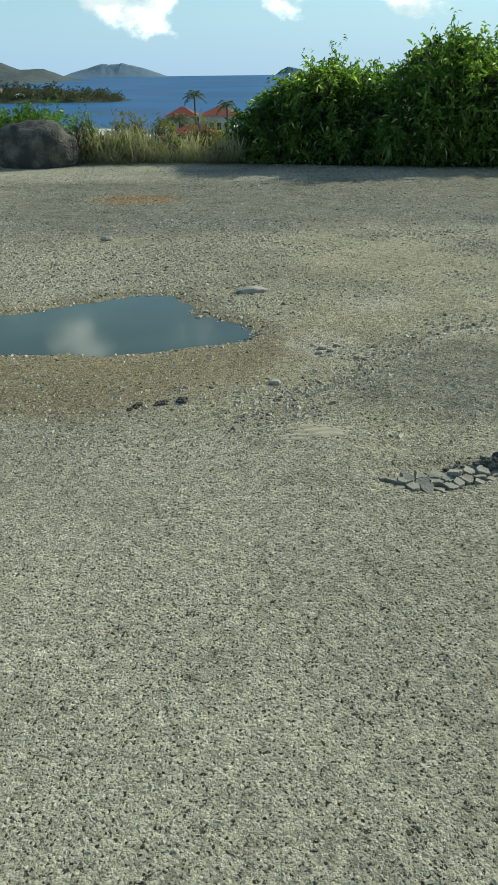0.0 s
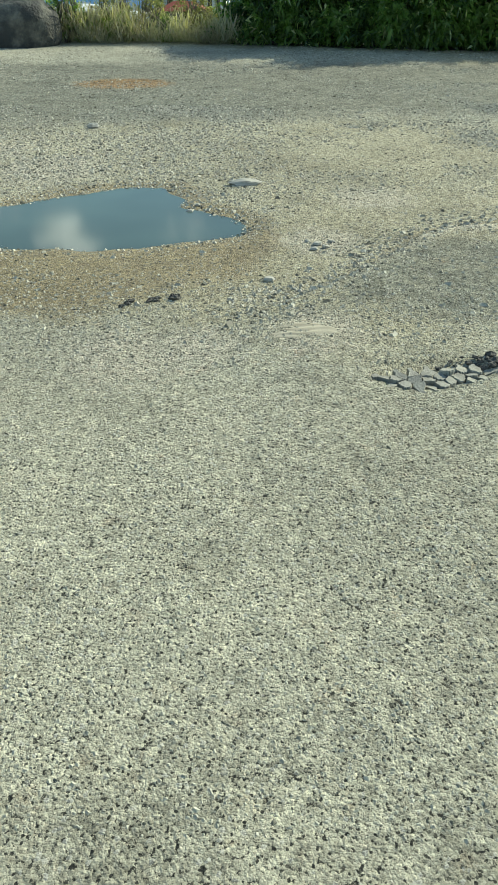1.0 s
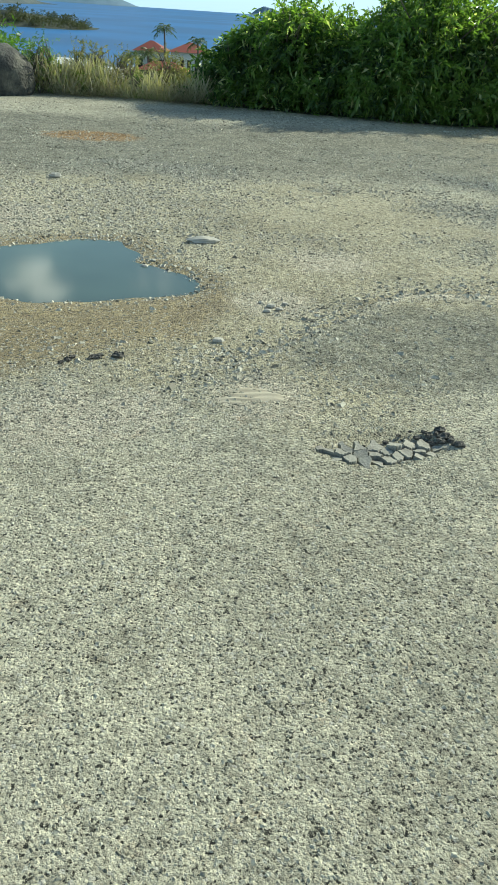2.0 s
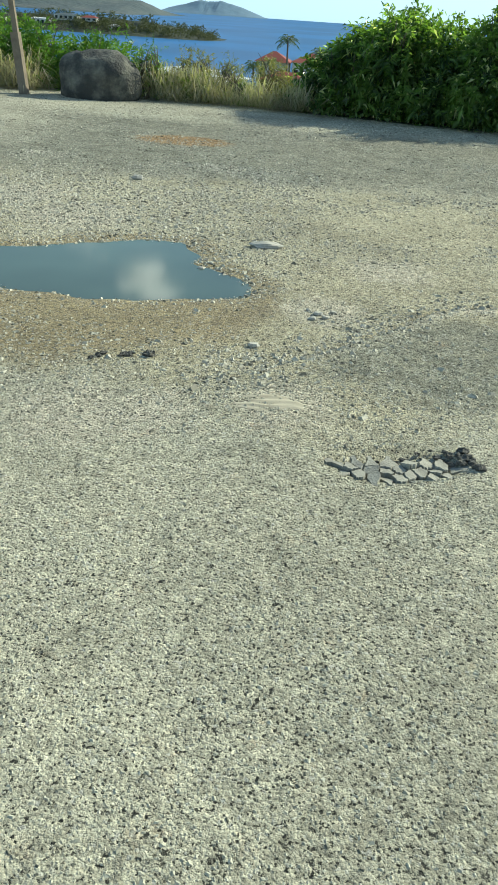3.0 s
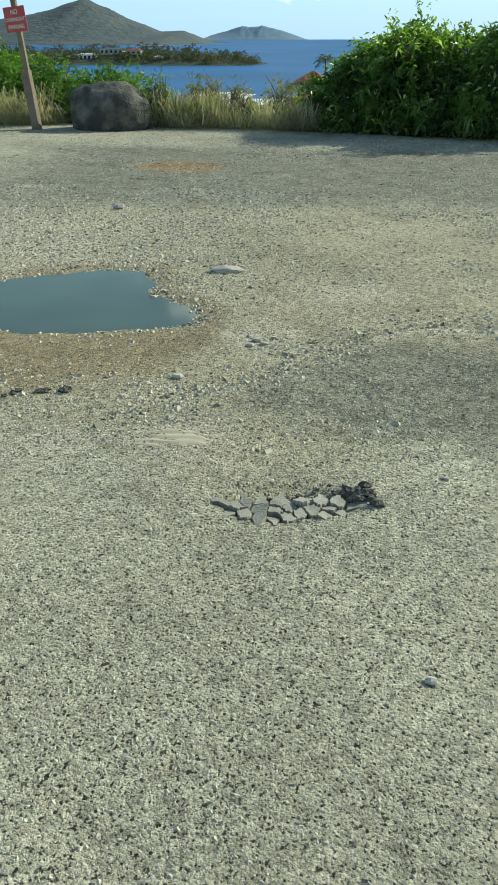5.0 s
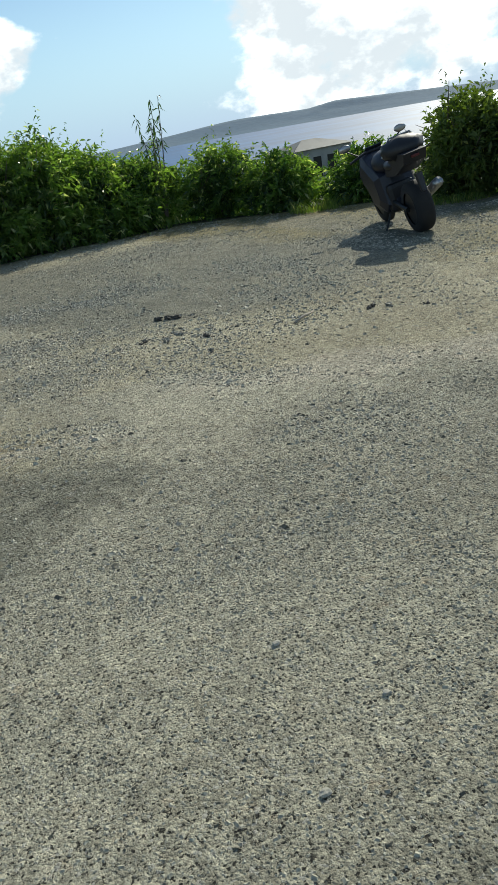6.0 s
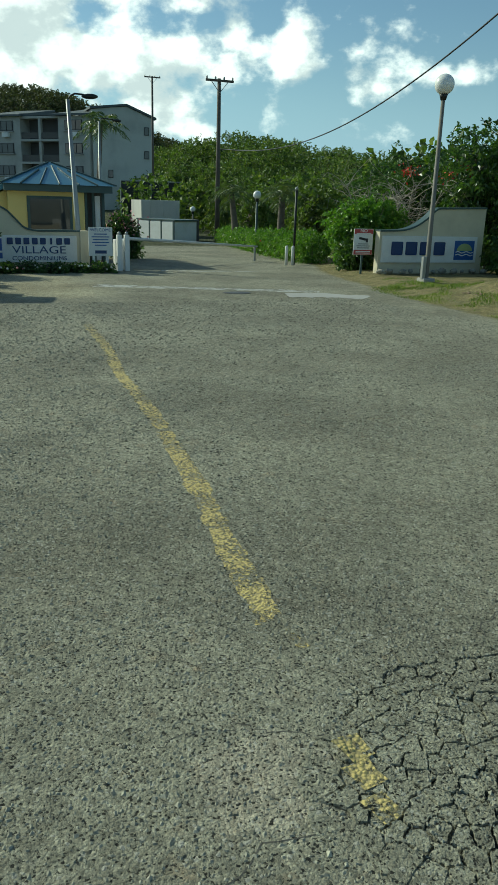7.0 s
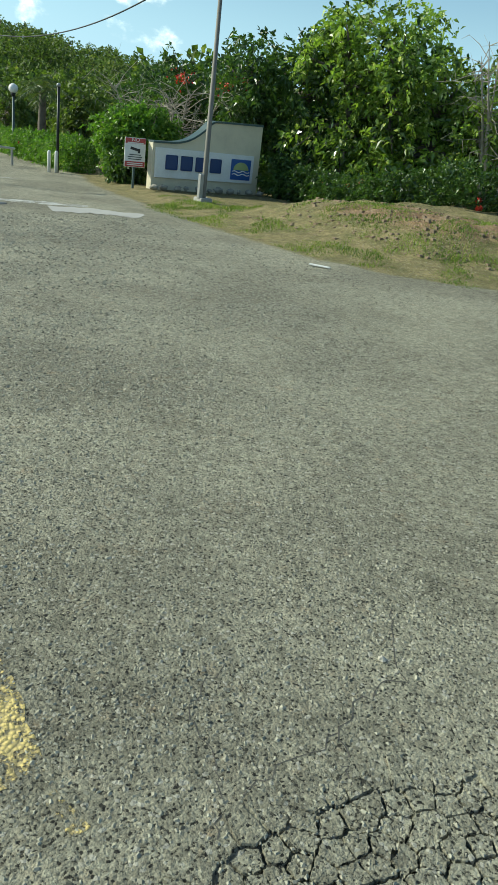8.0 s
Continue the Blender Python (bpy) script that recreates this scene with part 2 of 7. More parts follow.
# ---- materials ----
def ground_material(name, layered):
    """Asphalt with exposed stones; layered adds the lot's other surfaces by the ground's own layers."""
    m, nt, b = blank(name)
    v = coords(nt)

    def attr(name):
        a = nt.nodes.new("ShaderNodeAttribute")
        a.attribute_name = name
        return a.outputs["Fac"]

    ragged = noise_node(nt, v, 3.0, 8.0, 0.7)

    fringe = noise_node(nt, v, 9.0, 8.0, 0.72)

    def mask(name, soft=0.16, amp=0.9, edge=None):
        s = calc(nt, "ADD", attr(name), calc(nt, "MULTIPLY", calc(nt, "SUBTRACT", edge or ragged, 0.5), amp))
        return ranged(nt, s, 0.5 - soft, 0.5 + soft)

    stone, chips = cells(nt, v, 95.0), cells(nt, v, 210.0)
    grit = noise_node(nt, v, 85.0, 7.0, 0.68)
    sep, sep2 = nt.nodes.new("ShaderNodeSeparateColor"), nt.nodes.new("ShaderNodeSeparateColor")
    nt.links.new(stone.outputs["Color"], sep.inputs[0])
    nt.links.new(chips.outputs["Color"], sep2.inputs[0])
    patchy = noise_node(nt, v, 0.55, 6.0, 0.6)
    base = mixed(nt, ranged(nt, patchy, 0.35, 0.65), (0.266, 0.254, 0.189), (0.388, 0.372, 0.277))
    wet_and_shade = 0.0
    if layered:
        worn = mixed(nt, ranged(nt, patchy, 0.35, 0.65), (0.416, 0.392, 0.288), (0.568, 0.535, 0.394))
        base = mixed(nt, mask("road", 0.4), worn, base)
        base = mixed(nt, mask("dirt", 0.35), base, mixed(nt, ranged(nt, patchy, 0.3, 0.7), (0.38, 0.34, 0.222), (0.56, 0.51, 0.345)))
        base = mixed(nt, mask("turf", 0.3, 1.3), base, mixed(nt, ranged(nt, ragged, 0.3, 0.7), (0.17, 0.165, 0.06), (0.38, 0.31, 0.15)))
        base = mixed(nt, mask("earth", 0.3, 1.4), base, mixed(nt, ranged(nt, ragged, 0.3, 0.7), (0.26, 0.15, 0.08), (0.42, 0.30, 0.17)))
        base = mixed(nt, calc(nt, "MULTIPLY", mask("pale", 0.4, 2.2, fringe), 0.7), base, (0.57, 0.515, 0.39))
        # dark soil, with the shade under the shrubs put into its colour
        base = mixed(nt, mask("bush_soil_shade"), base, (0.045, 0.05, 0.02))
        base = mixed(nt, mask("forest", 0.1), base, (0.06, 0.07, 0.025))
        base = mixed(nt, mask("slag", 0.3, 1.3, fringe), base, mixed(nt, ranged(nt, ragged, 0.3, 0.7), (0.19, 0.186, 0.138), (0.31, 0.303, 0.225)))
        base = mixed(nt, calc(nt, "MULTIPLY", mask("rust", 0.4, 2.2, fringe), 0.85), base, (0.36, 0.21, 0.08))
        # damp mud round the puddle, plus the raised lip's shade painted likewise
        wet_and_shade = mask("wet_and_shade", 0.35)
        base = mixed(nt, wet_and_shade, base, mixed(nt, 1.0, base, (0.72, 0.63, 0.47), "MULTIPLY"))
    c = mixed(nt, 1.0, base, ranged(nt, sep.outputs[0], 0.0, 1.0, 0.80, 1.20), "MULTIPLY")
    c = mixed(nt, 1.0, c, ranged(nt, sep2.outputs[1], 0.0, 1.0, 0.84, 1.16), "MULTIPLY")
    mottle = ranged(nt, noise_node(nt, v, 16.0, 8.0, 0.75), 0.3, 0.7, 0.70, 1.20)
    c = mixed(nt, 1.0, c, mottle, "MULTIPLY")
    c = mixed(nt, 1.0, c, ranged(nt, noise_node(nt, v, 30.0, 2.0, 0.6), 0.40, 0.58, 0.90, 1.07), "MULTIPLY")
    # shade between the stones, put into the colour as near-black pits
    pit_shade = ranged(nt, grit, 0.435, 0.385, 0.0, 0.95)
    c = mixed(nt, pit_shade, c, (0.028, 0.028, 0.024))
    shade_cells = cells(nt, v, 78.0)
    sep4 = nt.nodes.new("ShaderNodeSeparateColor")
    nt.links.new(shade_cells.outputs["Color"], sep4.inputs[0])
    # these dark spots and gouges paint the same shade at coarser sizes
    spot = calc(nt, "MULTIPLY_ADD", calc(nt, "SUBTRACT", grit, 0.5), 1.9, shade_cells.outputs["Distance"])
    spot = calc(nt, "MULTIPLY", ranged(nt, spot, 0.31, 0.27), ranged(nt, sep4.outputs[0], 0.42, 0.62, 0.0, 0.92))
    c = mixed(nt, spot, c, (0.026, 0.026, 0.022))
    chunks = cells(nt, v, 27.0)
    sep5 = nt.nodes.new("ShaderNodeSeparateColor")
    nt.links.new(chunks.outputs["Color"], sep5.inputs[0])
    gouge = calc(nt, "MULTIPLY_ADD", calc(nt, "SUBTRACT", grit, 0.5), 1.6, chunks.outputs["Distance"])
    gouge = calc(nt, "MULTIPLY", ranged(nt, gouge, 0.215, 0.17), ranged(nt, sep5.outputs[1], 0.80, 0.86, 0.0, 0.9))
    c = mixed(nt, gouge, c, (0.03, 0.03, 0.025))
    # small hollows, their shade coloured in
    hole_shade = ranged(nt, noise_node(nt, v, 46.0, 4.0, 0.62), 0.345, 0.31, 0.0, 0.85)
    c = mixed(nt, hole_shade, c, (0.028, 0.028, 0.024))
    flecks = noise_node(nt, v, 21.0, 6.0, 0.8)
    c = mixed(nt, ranged(nt, flecks, 0.375, 0.32, 0.0, 0.6), c, (0.045, 0.044, 0.037))
    c = mixed(nt, ranged(nt, flecks, 0.60, 0.68, 0.0, 0.5), c, mixed(nt, 1.0, base, (1.35, 1.34, 1.3), "MULTIPLY"))
    if layered:
        lumps = cells(nt, v, 26.0)
        sep3 = nt.nodes.new("ShaderNodeSeparateColor")
        nt.links.new(lumps.outputs["Color"], sep3.inputs[0])
        core = ranged(nt, calc(nt, "MULTIPLY_ADD", calc(nt, "SUBTRACT", grit, 0.5), 1.2, lumps.outputs["Distance"]), 0.32, 0.24)
        loose = calc(nt, "MULTIPLY", mask("loose", 0.4), core)
        c = mixed(nt, calc(nt, "MULTIPLY", loose, ranged(nt, sep3.outputs[0], 0.60, 0.64, 0.0, 0.85)), c, mixed(nt, 1.0, base, (0.28, 0.28, 0.28), "MULTIPLY"))
        c = mixed(nt, calc(nt, "MULTIPLY", loose, ranged(nt, sep3.outputs[1], 0.86, 0.88, 0.0, 0.7)), c, mixed(nt, 1.0, base, (1.5, 1.5, 1.5), "MULTIPLY"))
    c = mixed(nt, ranged(nt, sep.outputs[2], 0.955, 0.97, 0.0, 0.6), c, (0.58, 0.56, 0.48))
    tar = ranged(nt, noise_node(nt, v, 1.7, 6.0, 0.75), 0.52, 0.72, 0.0, 0.6)
    c = mixed(nt, tar, c, mixed(nt, 1.0, c, (0.45, 0.45, 0.44), "MULTIPLY"))
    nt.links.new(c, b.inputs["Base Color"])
    if layered:
        nt.links.new(ranged(nt, wet_and_shade, 0.0, 1.0, 0.9, 0.5), b.inputs["Roughness"])
    else:
        b.inputs["Roughness"].default_value = 0.9
    b.inputs["Specular IOR Level"].default_value = 0.25
    h = calc(nt, "MULTIPLY_ADD", stone.outputs["Distance"], -0.55, grit)
    h = calc(nt, "MULTIPLY_ADD", chips.outputs["Distance"], -0.25, h)
    h = calc(nt, "MULTIPLY_ADD", spot, -0.5, h)
    h = calc(nt, "MULTIPLY_ADD", flecks, 1.2, h)
    bumped(nt, b, h, 1.0, 0.013)
    return m


def paint_material(name, base, under):
    """Road paint worn through to the stones."""
    m, nt, b = blank(name)
    v = coords(nt)
    gone = ranged(nt, calc(nt, "ADD", noise_node(nt, v, 45.0, 4.0, 0.7), calc(nt, "MULTIPLY", noise_node(nt, v, 3.5, 3.0), 0.55)), 0.71, 0.87)
    stone = cells(nt, v, 75.0)
    bare, mx = nt.nodes.new("ShaderNodeBsdfTransparent"), nt.nodes.new("ShaderNodeMixShader")
    nt.links.new(gone, mx.inputs[0])
    nt.links.new(b.outputs[0], mx.inputs[1])
    nt.links.new(bare.outputs[0], mx.inputs[2])
    nt.links.new(mx.outputs[0], nt.nodes["Material Output"].inputs["Surface"])
    c = mixed(nt, calc(nt, "MULTIPLY", gone, 0.6), base, under)
    c = mixed(nt, ranged(nt, stone.outputs["Distance"], 0.3, 0.8, 0.0, 0.5), c, tuple(q * 0.5 for q in under))
    nt.links.new(c, b.inputs["Base Color"])
    b.inputs["Roughness"].default_value = 0.8
    bumped(nt, b, calc(nt, "MULTIPLY", stone.outputs["Distance"], -1.0), 0.8, 0.008)
    return m


def water_material(name, base, rough, scale, strength, dist):
    m, nt, b = blank(name)
    v = coords(nt)
    n1 = noise_node(nt, v, scale, 6.0, 0.6)
    c = mixed(nt, ranged(nt, noise_node(nt, v, scale * 0.05, 3.0), 0.35, 0.65), base, tuple(q * 1.5 for q in base))
    nt.links.new(c, b.inputs["Base Color"])
    b.inputs["Roughness"].default_value, b.inputs["IOR"].default_value = rough, 1.33
    bumped(nt, b, n1, strength, dist)
    return m


GROUND = ground_material("gravelled_asphalt", True)
CRUST = ground_material("crazed_asphalt", False)
YELLOW_PAINT = paint_material("yellow_road_paint", (0.62, 0.49, 0.18), (0.19, 0.19, 0.175))
WHITE_PAINT = paint_material("white_road_paint", (0.72, 0.72, 0.67), (0.3, 0.3, 0.28))
PUDDLE = water_material("murky_water", (0.06, 0.085, 0.066), 0.07, 9.0, 0.03, 0.002)
SEA = water_material("sea_water", (0.003, 0.075, 0.20), 0.5, 0.12, 0.12, 1.0)
ROCK = surface("lichened_boulder", (0.05, 0.05, 0.044), 0.9, 0, (0.24, 0.23, 0.18), 3.2, 24, 1.0, 0.03, 0.75)
STONE = surface("loose_gravel", (0.48, 0.45, 0.37), 0.9, 0, (0.28, 0.26, 0.22), 1.5, 90, 0.4, 0.004, 0.9)
CLOD = surface("broken_asphalt", (0.33, 0.315, 0.255), 0.9, 0, (0.20, 0.19, 0.16), 9, 110, 0.9, 0.006, 0.9)
TARMUD = surface("dark_debris", (0.085, 0.08, 0.068), 0.9, 0, (0.17, 0.155, 0.125), 6, 70, 0.8, 0.01, 0.6)
WEATHERED_WOOD = surface("weathered_wood", (0.23, 0.185, 0.13), 0.85, 0, (0.10, 0.08, 0.06), 4, 45, 0.5, 0.004, 0.7)
POLE_WOOD = surface("utility_pole_wood", (0.12, 0.10, 0.08), 0.85, 0, (0.06, 0.05, 0.04), 2, 40, 0.4, 0.004, 0.6)
RED_SIGN = surface("faded_red_sign", (0.42, 0.05, 0.05), 0.5, 0, (0.5, 0.16, 0.13), 6, 40, 0.05)
WHITE = surface("white_paint", (0.78, 0.78, 0.75), 0.5, 0, (0.6, 0.58, 0.52), 3, 50, 0.08)
CREAM = surface("cream_stucco", (0.66, 0.60, 0.44), 0.85, 0, (0.48, 0.43, 0.32), 1.6, 70, 0.4, 0.005, 0.5)
YELLOW_WALL = surface("yellow_stucco", (0.78, 0.62, 0.24), 0.85, 0, (0.6, 0.46, 0.19), 1.6, 70, 0.3)
DARK_TRIM = surface("dark_green_trim", (0.05, 0.09, 0.09), 0.5, 0, (0.03, 0.05, 0.05), 4, 40, 0.1)
TEAL_ROOF = surface("teal_metal_roof", (0.10, 0.24, 0.34), 0.35, 0.35, (0.16, 0.32, 0.40), 3, 30, 0.05)
NAVY = surface("navy_lettering", (0.02, 0.05, 0.16), 0.5, 0, (0.03, 0.06, 0.14), 5, 60, 0.05)
BLUE = surface("blue_emblem", (0.03, 0.10, 0.33), 0.45, 0, (0.03, 0.08, 0.25), 5, 60, 0.05)
GREENISH = surface("green_emblem", (0.38, 0.45, 0.18), 0.5)
BLACK = surface("black_plastic", (0.018, 0.018, 0.02), 0.45, 0, (0.04, 0.04, 0.04), 5, 80, 0.1)
RUBBER = surface("black_rubber", (0.02, 0.02, 0.02), 0.85, 0, (0.05, 0.045, 0.04), 6, 90, 0.3)
STEEL = surface("brushed_steel", (0.45, 0.45, 0.44), 0.35, 0.9, (0.3, 0.28, 0.25), 6, 90, 0.05)
GALV = surface("galvanised_pole", (0.36, 0.37, 0.36), 0.5, 0.5, (0.26, 0.25, 0.23), 3, 50, 0.05)
DARK_METAL = surface("dark_metal", (0.03, 0.035, 0.035), 0.45, 0.6, (0.06, 0.05, 0.04), 4, 60, 0.05)
GLOBE = surface("opal_globe", (0.82, 0.82, 0.78), 0.3, 0, (0.7, 0.7, 0.64), 4, 40, 0.0)
GREY_WALL = surface("grey_render", (0.47, 0.46, 0.42), 0.9, 0, (0.26, 0.25, 0.23), 0.35, 12, 0.2, 0.01, 0.6)
PALE_WALL = surface("pale_render", (0.56, 0.56, 0.51), 0.9, 0, (0.31, 0.30, 0.28), 0.25, 12, 0.2, 0.01, 0.6)
CONCRETE = surface("concrete", (0.42, 0.41, 0.38), 0.9, 0, (0.28, 0.27, 0.25), 1.2, 60, 0.3)
# brown walls; on recesses and balcony backs this colour paints their shade
SHADOW_WALL = surface("brown_and_shade_render", (0.13, 0.12, 0.11), 0.9, 0, (0.08, 0.08, 0.07), 0.5, 12, 0.1)
BLUE_GREY_ROOF = surface("dull_roof", (0.09, 0.11, 0.115), 0.7, 0, (0.14, 0.14, 0.13), 0.7, 10, 0.1)
RED_TILE = surface("red_tile_roof", (0.27, 0.06, 0.04), 0.8, 0, (0.22, 0.06, 0.04), 0.8, 6, 0.4, 0.03)
BARK = surface("grey_bark", (0.17, 0.14, 0.11), 0.9, 0, (0.08, 0.065, 0.05), 6, 40, 0.7, 0.008, 0.8)
TWIG = surface("dry_twig", (0.36, 0.32, 0.26), 0.9, 0, (0.2, 0.17, 0.13), 6, 50, 0.3)
SEAT_VINYL = surface("white_vinyl", (0.72, 0.71, 0.66), 0.45, 0, (0.58, 0.55, 0.48), 4, 60, 0.05)
FLOWER = surface("red_flower", (0.75, 0.06, 0.03), 0.6, 0, (0.6, 0.03, 0.02), 8, 60, 0.0)
PINK = surface("pink_flower", (0.72, 0.33, 0.34), 0.6, 0, (0.6, 0.2, 0.25), 8, 60, 0.0)
HILL_FAR = surface("wooded_hillside", (0.05, 0.072, 0.076), 0.95, 0, (0.10, 0.115, 0.108), 0.012, 0.055, 0.55, 10.0, 0.9)
WOODED = surface("wooded_point", (0.03, 0.042, 0.02), 0.95, 0, (0.07, 0.075, 0.045), 0.03, 0.3, 0.6, 2.0, 0.8)
LAMP_POST = surface("weathered_lamp_post", (0.20, 0.19, 0.165), 0.7, 0.2, (0.13, 0.12, 0.10), 3, 50, 0.1)
# distance haze is put into this blue-grey base colour
ISLAND_FAR = surface("haze_tinted_island", (0.11, 0.19, 0.26), 0.95, 0, (0.14, 0.21, 0.26), 0.004, 0.03, 0.3, 6.0, 0.5)
# dark green paints the shaded inside, light green the sunlit clumps
LEAF_SHRUB = leaf_material("shrub_leaves", (0.024, 0.06, 0.018), (0.165, 0.255, 0.06), (0.55, 0.56, 0.33), 0.52, 0.32)
LEAF_DARK = leaf_material("dark_leaves", (0.020, 0.046, 0.013), (0.075, 0.14, 0.03), (0.16, 0.22, 0.06), 0.28, 0.32)
# greens taken almost to black so the leaves carry the thicket's shade
LEAF_THICKET = leaf_material("thicket_shade_leaves", (0.012, 0.026, 0.009), (0.026, 0.048, 0.014), (0.05, 0.07, 0.02), 0.1, 0.6)
LEAF_SLOPE = leaf_material("slope_leaves", (0.035, 0.06, 0.016), (0.13, 0.18, 0.035), (0.24, 0.26, 0.08), 0.35, 0.5)
# contrast widened: shaded gaps and sunlit leaves are put into the greens
LEAF_TREE = leaf_material("broad_leaves", (0.02, 0.05, 0.012), (0.29, 0.40, 0.085), (0.6, 0.62, 0.32), 0.34, 0.24)
LEAF_HEDGE = leaf_material("hedge_leaves", (0.06, 0.13, 0.02), (0.13, 0.24, 0.035), (0.25, 0.32, 0.08), 0.35)
# dark green lowered to colour shadows into the hillside crowns
LEAF_HILL = leaf_material("hillside_leaves", (0.022, 0.045, 0.010), (0.15, 0.215, 0.042), (0.27, 0.28, 0.09), 0.25, 0.6)
LEAF_HILL_DARK = leaf_material("dark_hillside_leaves", (0.05, 0.065, 0.022), (0.10, 0.105, 0.04), (0.15, 0.13, 0.06), 0.15, 0.7)
LEAF_PALM = leaf_material("palm_leaves", (0.05, 0.085, 0.025), (0.10, 0.14, 0.045), (0.22, 0.2, 0.08), 0.25)
DRY_GRASS = leaf_material("dry_grass_blades", (0.17, 0.14, 0.09), (0.47, 0.42, 0.29), (0.16, 0.20, 0.07), 0.3, 0.7)
DRY_WEED = leaf_material("dry_weed_leaves", (0.07, 0.08, 0.03), (0.27, 0.25, 0.11), (0.55, 0.46, 0.30), 0.35, 0.6)
GREEN_GRASS = leaf_material("green_grass_blades", (0.08, 0.14, 0.025), (0.18, 0.24, 0.05), (0.4, 0.36, 0.14), 0.35, 0.6)


def glass_material():
    m, nt, b = blank("dark_window_glass")
    v = coords(nt)
    nt.links.new(mixed(nt, noise_node(nt, v, 0.7), (0.02, 0.026, 0.03), (0.045, 0.05, 0.05)), b.inputs["Base Color"])
    b.inputs["Roughness"].default_value, b.inputs["Specular IOR Level"].default_value = 0.06, 0.7
    return m


GLASS = glass_material()


# ---- the ground ----
def lattice(x, y, scale, seed):
    """Smooth value noise on numpy arrays, about -1 to 1."""
    x, y = np.asarray(x, float) * scale + seed * 17.3, np.asarray(y, float) * scale - seed * 9.1
    i, j = np.floor(x), np.floor(y)
    u, w = x - i, y - j
    u, w = u * u * (3 - 2 * u), w * w * (3 - 2 * w)

    def dot(a, b):
        s = np.sin(a * 127.1 + b * 311.7 + seed * 74.7) * 43758.5453
        return (s - np.floor(s)) * 2 - 1

    return (dot(i, j) * (1 - u) + dot(i + 1, j) * u) * (1 - w) + (dot(i, j + 1) * (1 - u) + dot(i + 1, j + 1) * u) * w


def step(a, b, x):
    t = np.clip((x - a) / (b - a), 0, 1)
    return t * t * (3 - 2 * t)


def signed(x, y, poly):
    """Distance to a closed outline, negative inside."""
    x, y = np.asarray(x, float), np.asarray(y, float)
    best, inside = np.full(x.shape, 1e9), np.zeros(x.shape, bool)
    for (ax, ay), (bx, by) in zip(poly, poly[1:] + poly[:1]):
        dx, dy = bx - ax, by - ay
        t = np.clip(((x - ax) * dx + (y - ay) * dy) / (dx * dx + dy * dy), 0, 1)
        best = np.minimum(best, np.hypot(x - ax - t * dx, y - ay - t * dy))
        inside ^= ((ay > y) != (by > y)) & (x < dx * (y - ay) / (dy if dy else 1e-9) + ax)
    return np.where(inside, -best, best)


EDGE = [(-900, 60), (-60, 18), (-12, 15.2), (-3.2, 15.2), (0.2, 13.9), (2.9, 13.9), (6.5, 14.3), (7.8, 13.3), (9.05, 11.6), (9.2, 9.6),
        (11.5, 8.3), (13.8, 7.6), (15.4, 5.9), (16.6, 3.2), (24, 6), (60, 22), (140, 45), (900, 225)]
POOL = [(-3.5, 4.35), (-3.15, 4.62), (-2.85, 4.7), (-2.62, 4.98), (-2.2, 5.16), (-1.86, 5.2), (-1.66, 4.9), (-1.7, 4.72), (-1.46, 4.52), (-1.26, 4.34),
        (-1.24, 4.12), (-1.5, 3.95), (-1.95, 3.82), (-2.5, 3.86), (-2.95, 3.84), (-3.4, 4.1)]
HOLE = [(-0.63, 2.14), (-0.56, 2.23), (-0.34, 2.33), (-0.11, 2.28), (-0.10, 2.19), (-0.36, 2.06), (-0.52, 2.06)]
VERGE = [(60, -24), (26, -11.5), (20, -9.3), (15.56, -8.28), (12.34, -7.66), (9.73, -7.43), (8.5, -7.68), (7.46, -8.41), (6.0, -10.5), (2, -18), (0, -60), (60, -60)]
CRAZED = [(2.78, -0.72), (2.88, -1.0), (2.84, -1.3), (2.66, -1.75), (2.1, -1.95), (1.75, -1.5), (1.85, -0.75), (2.35, -0.45)]


def edge_distance(x, y):
    """Metres beyond the lot's seaward edge, negative on the lot."""
    best = np.full(np.shape(x), 1e9)
    for (ax, ay), (bx, by) in zip(EDGE, EDGE[1:]):
        dx, dy = bx - ax, by - ay
        t = np.clip(((x - ax) * dx + (y - ay) * dy) / (dx * dx + dy * dy), 0, 1)
        best = np.minimum(best, np.hypot(x - ax - t * dx, y - ay - t * dy))
    ex, ey = zip(*EDGE)
    return np.where(y > np.interp(x, ex, ey), best, -best)


def lip_line(x):
    """Where the old surfacing ends, raised above the dirt beyond it."""
    return np.interp(x, [-1.3, -0.98, -0.72, -0.48, -0.14, 0.09, 0.67, 1.19, 2.0], [2.75, 2.91, 3.13, 3.45, 3.91, 4.16, 4.24, 4.05, 3.7])


def pave_line(x):
    """Where the paved road gives way to dirt on the seaward side."""
    return np.interp(x, [1, 2.1, 3, 4, 6.3, 8.9, 14.5], [5.0, 4.4, 4.0, 3.45, 2.8, 2.45, 2.0])


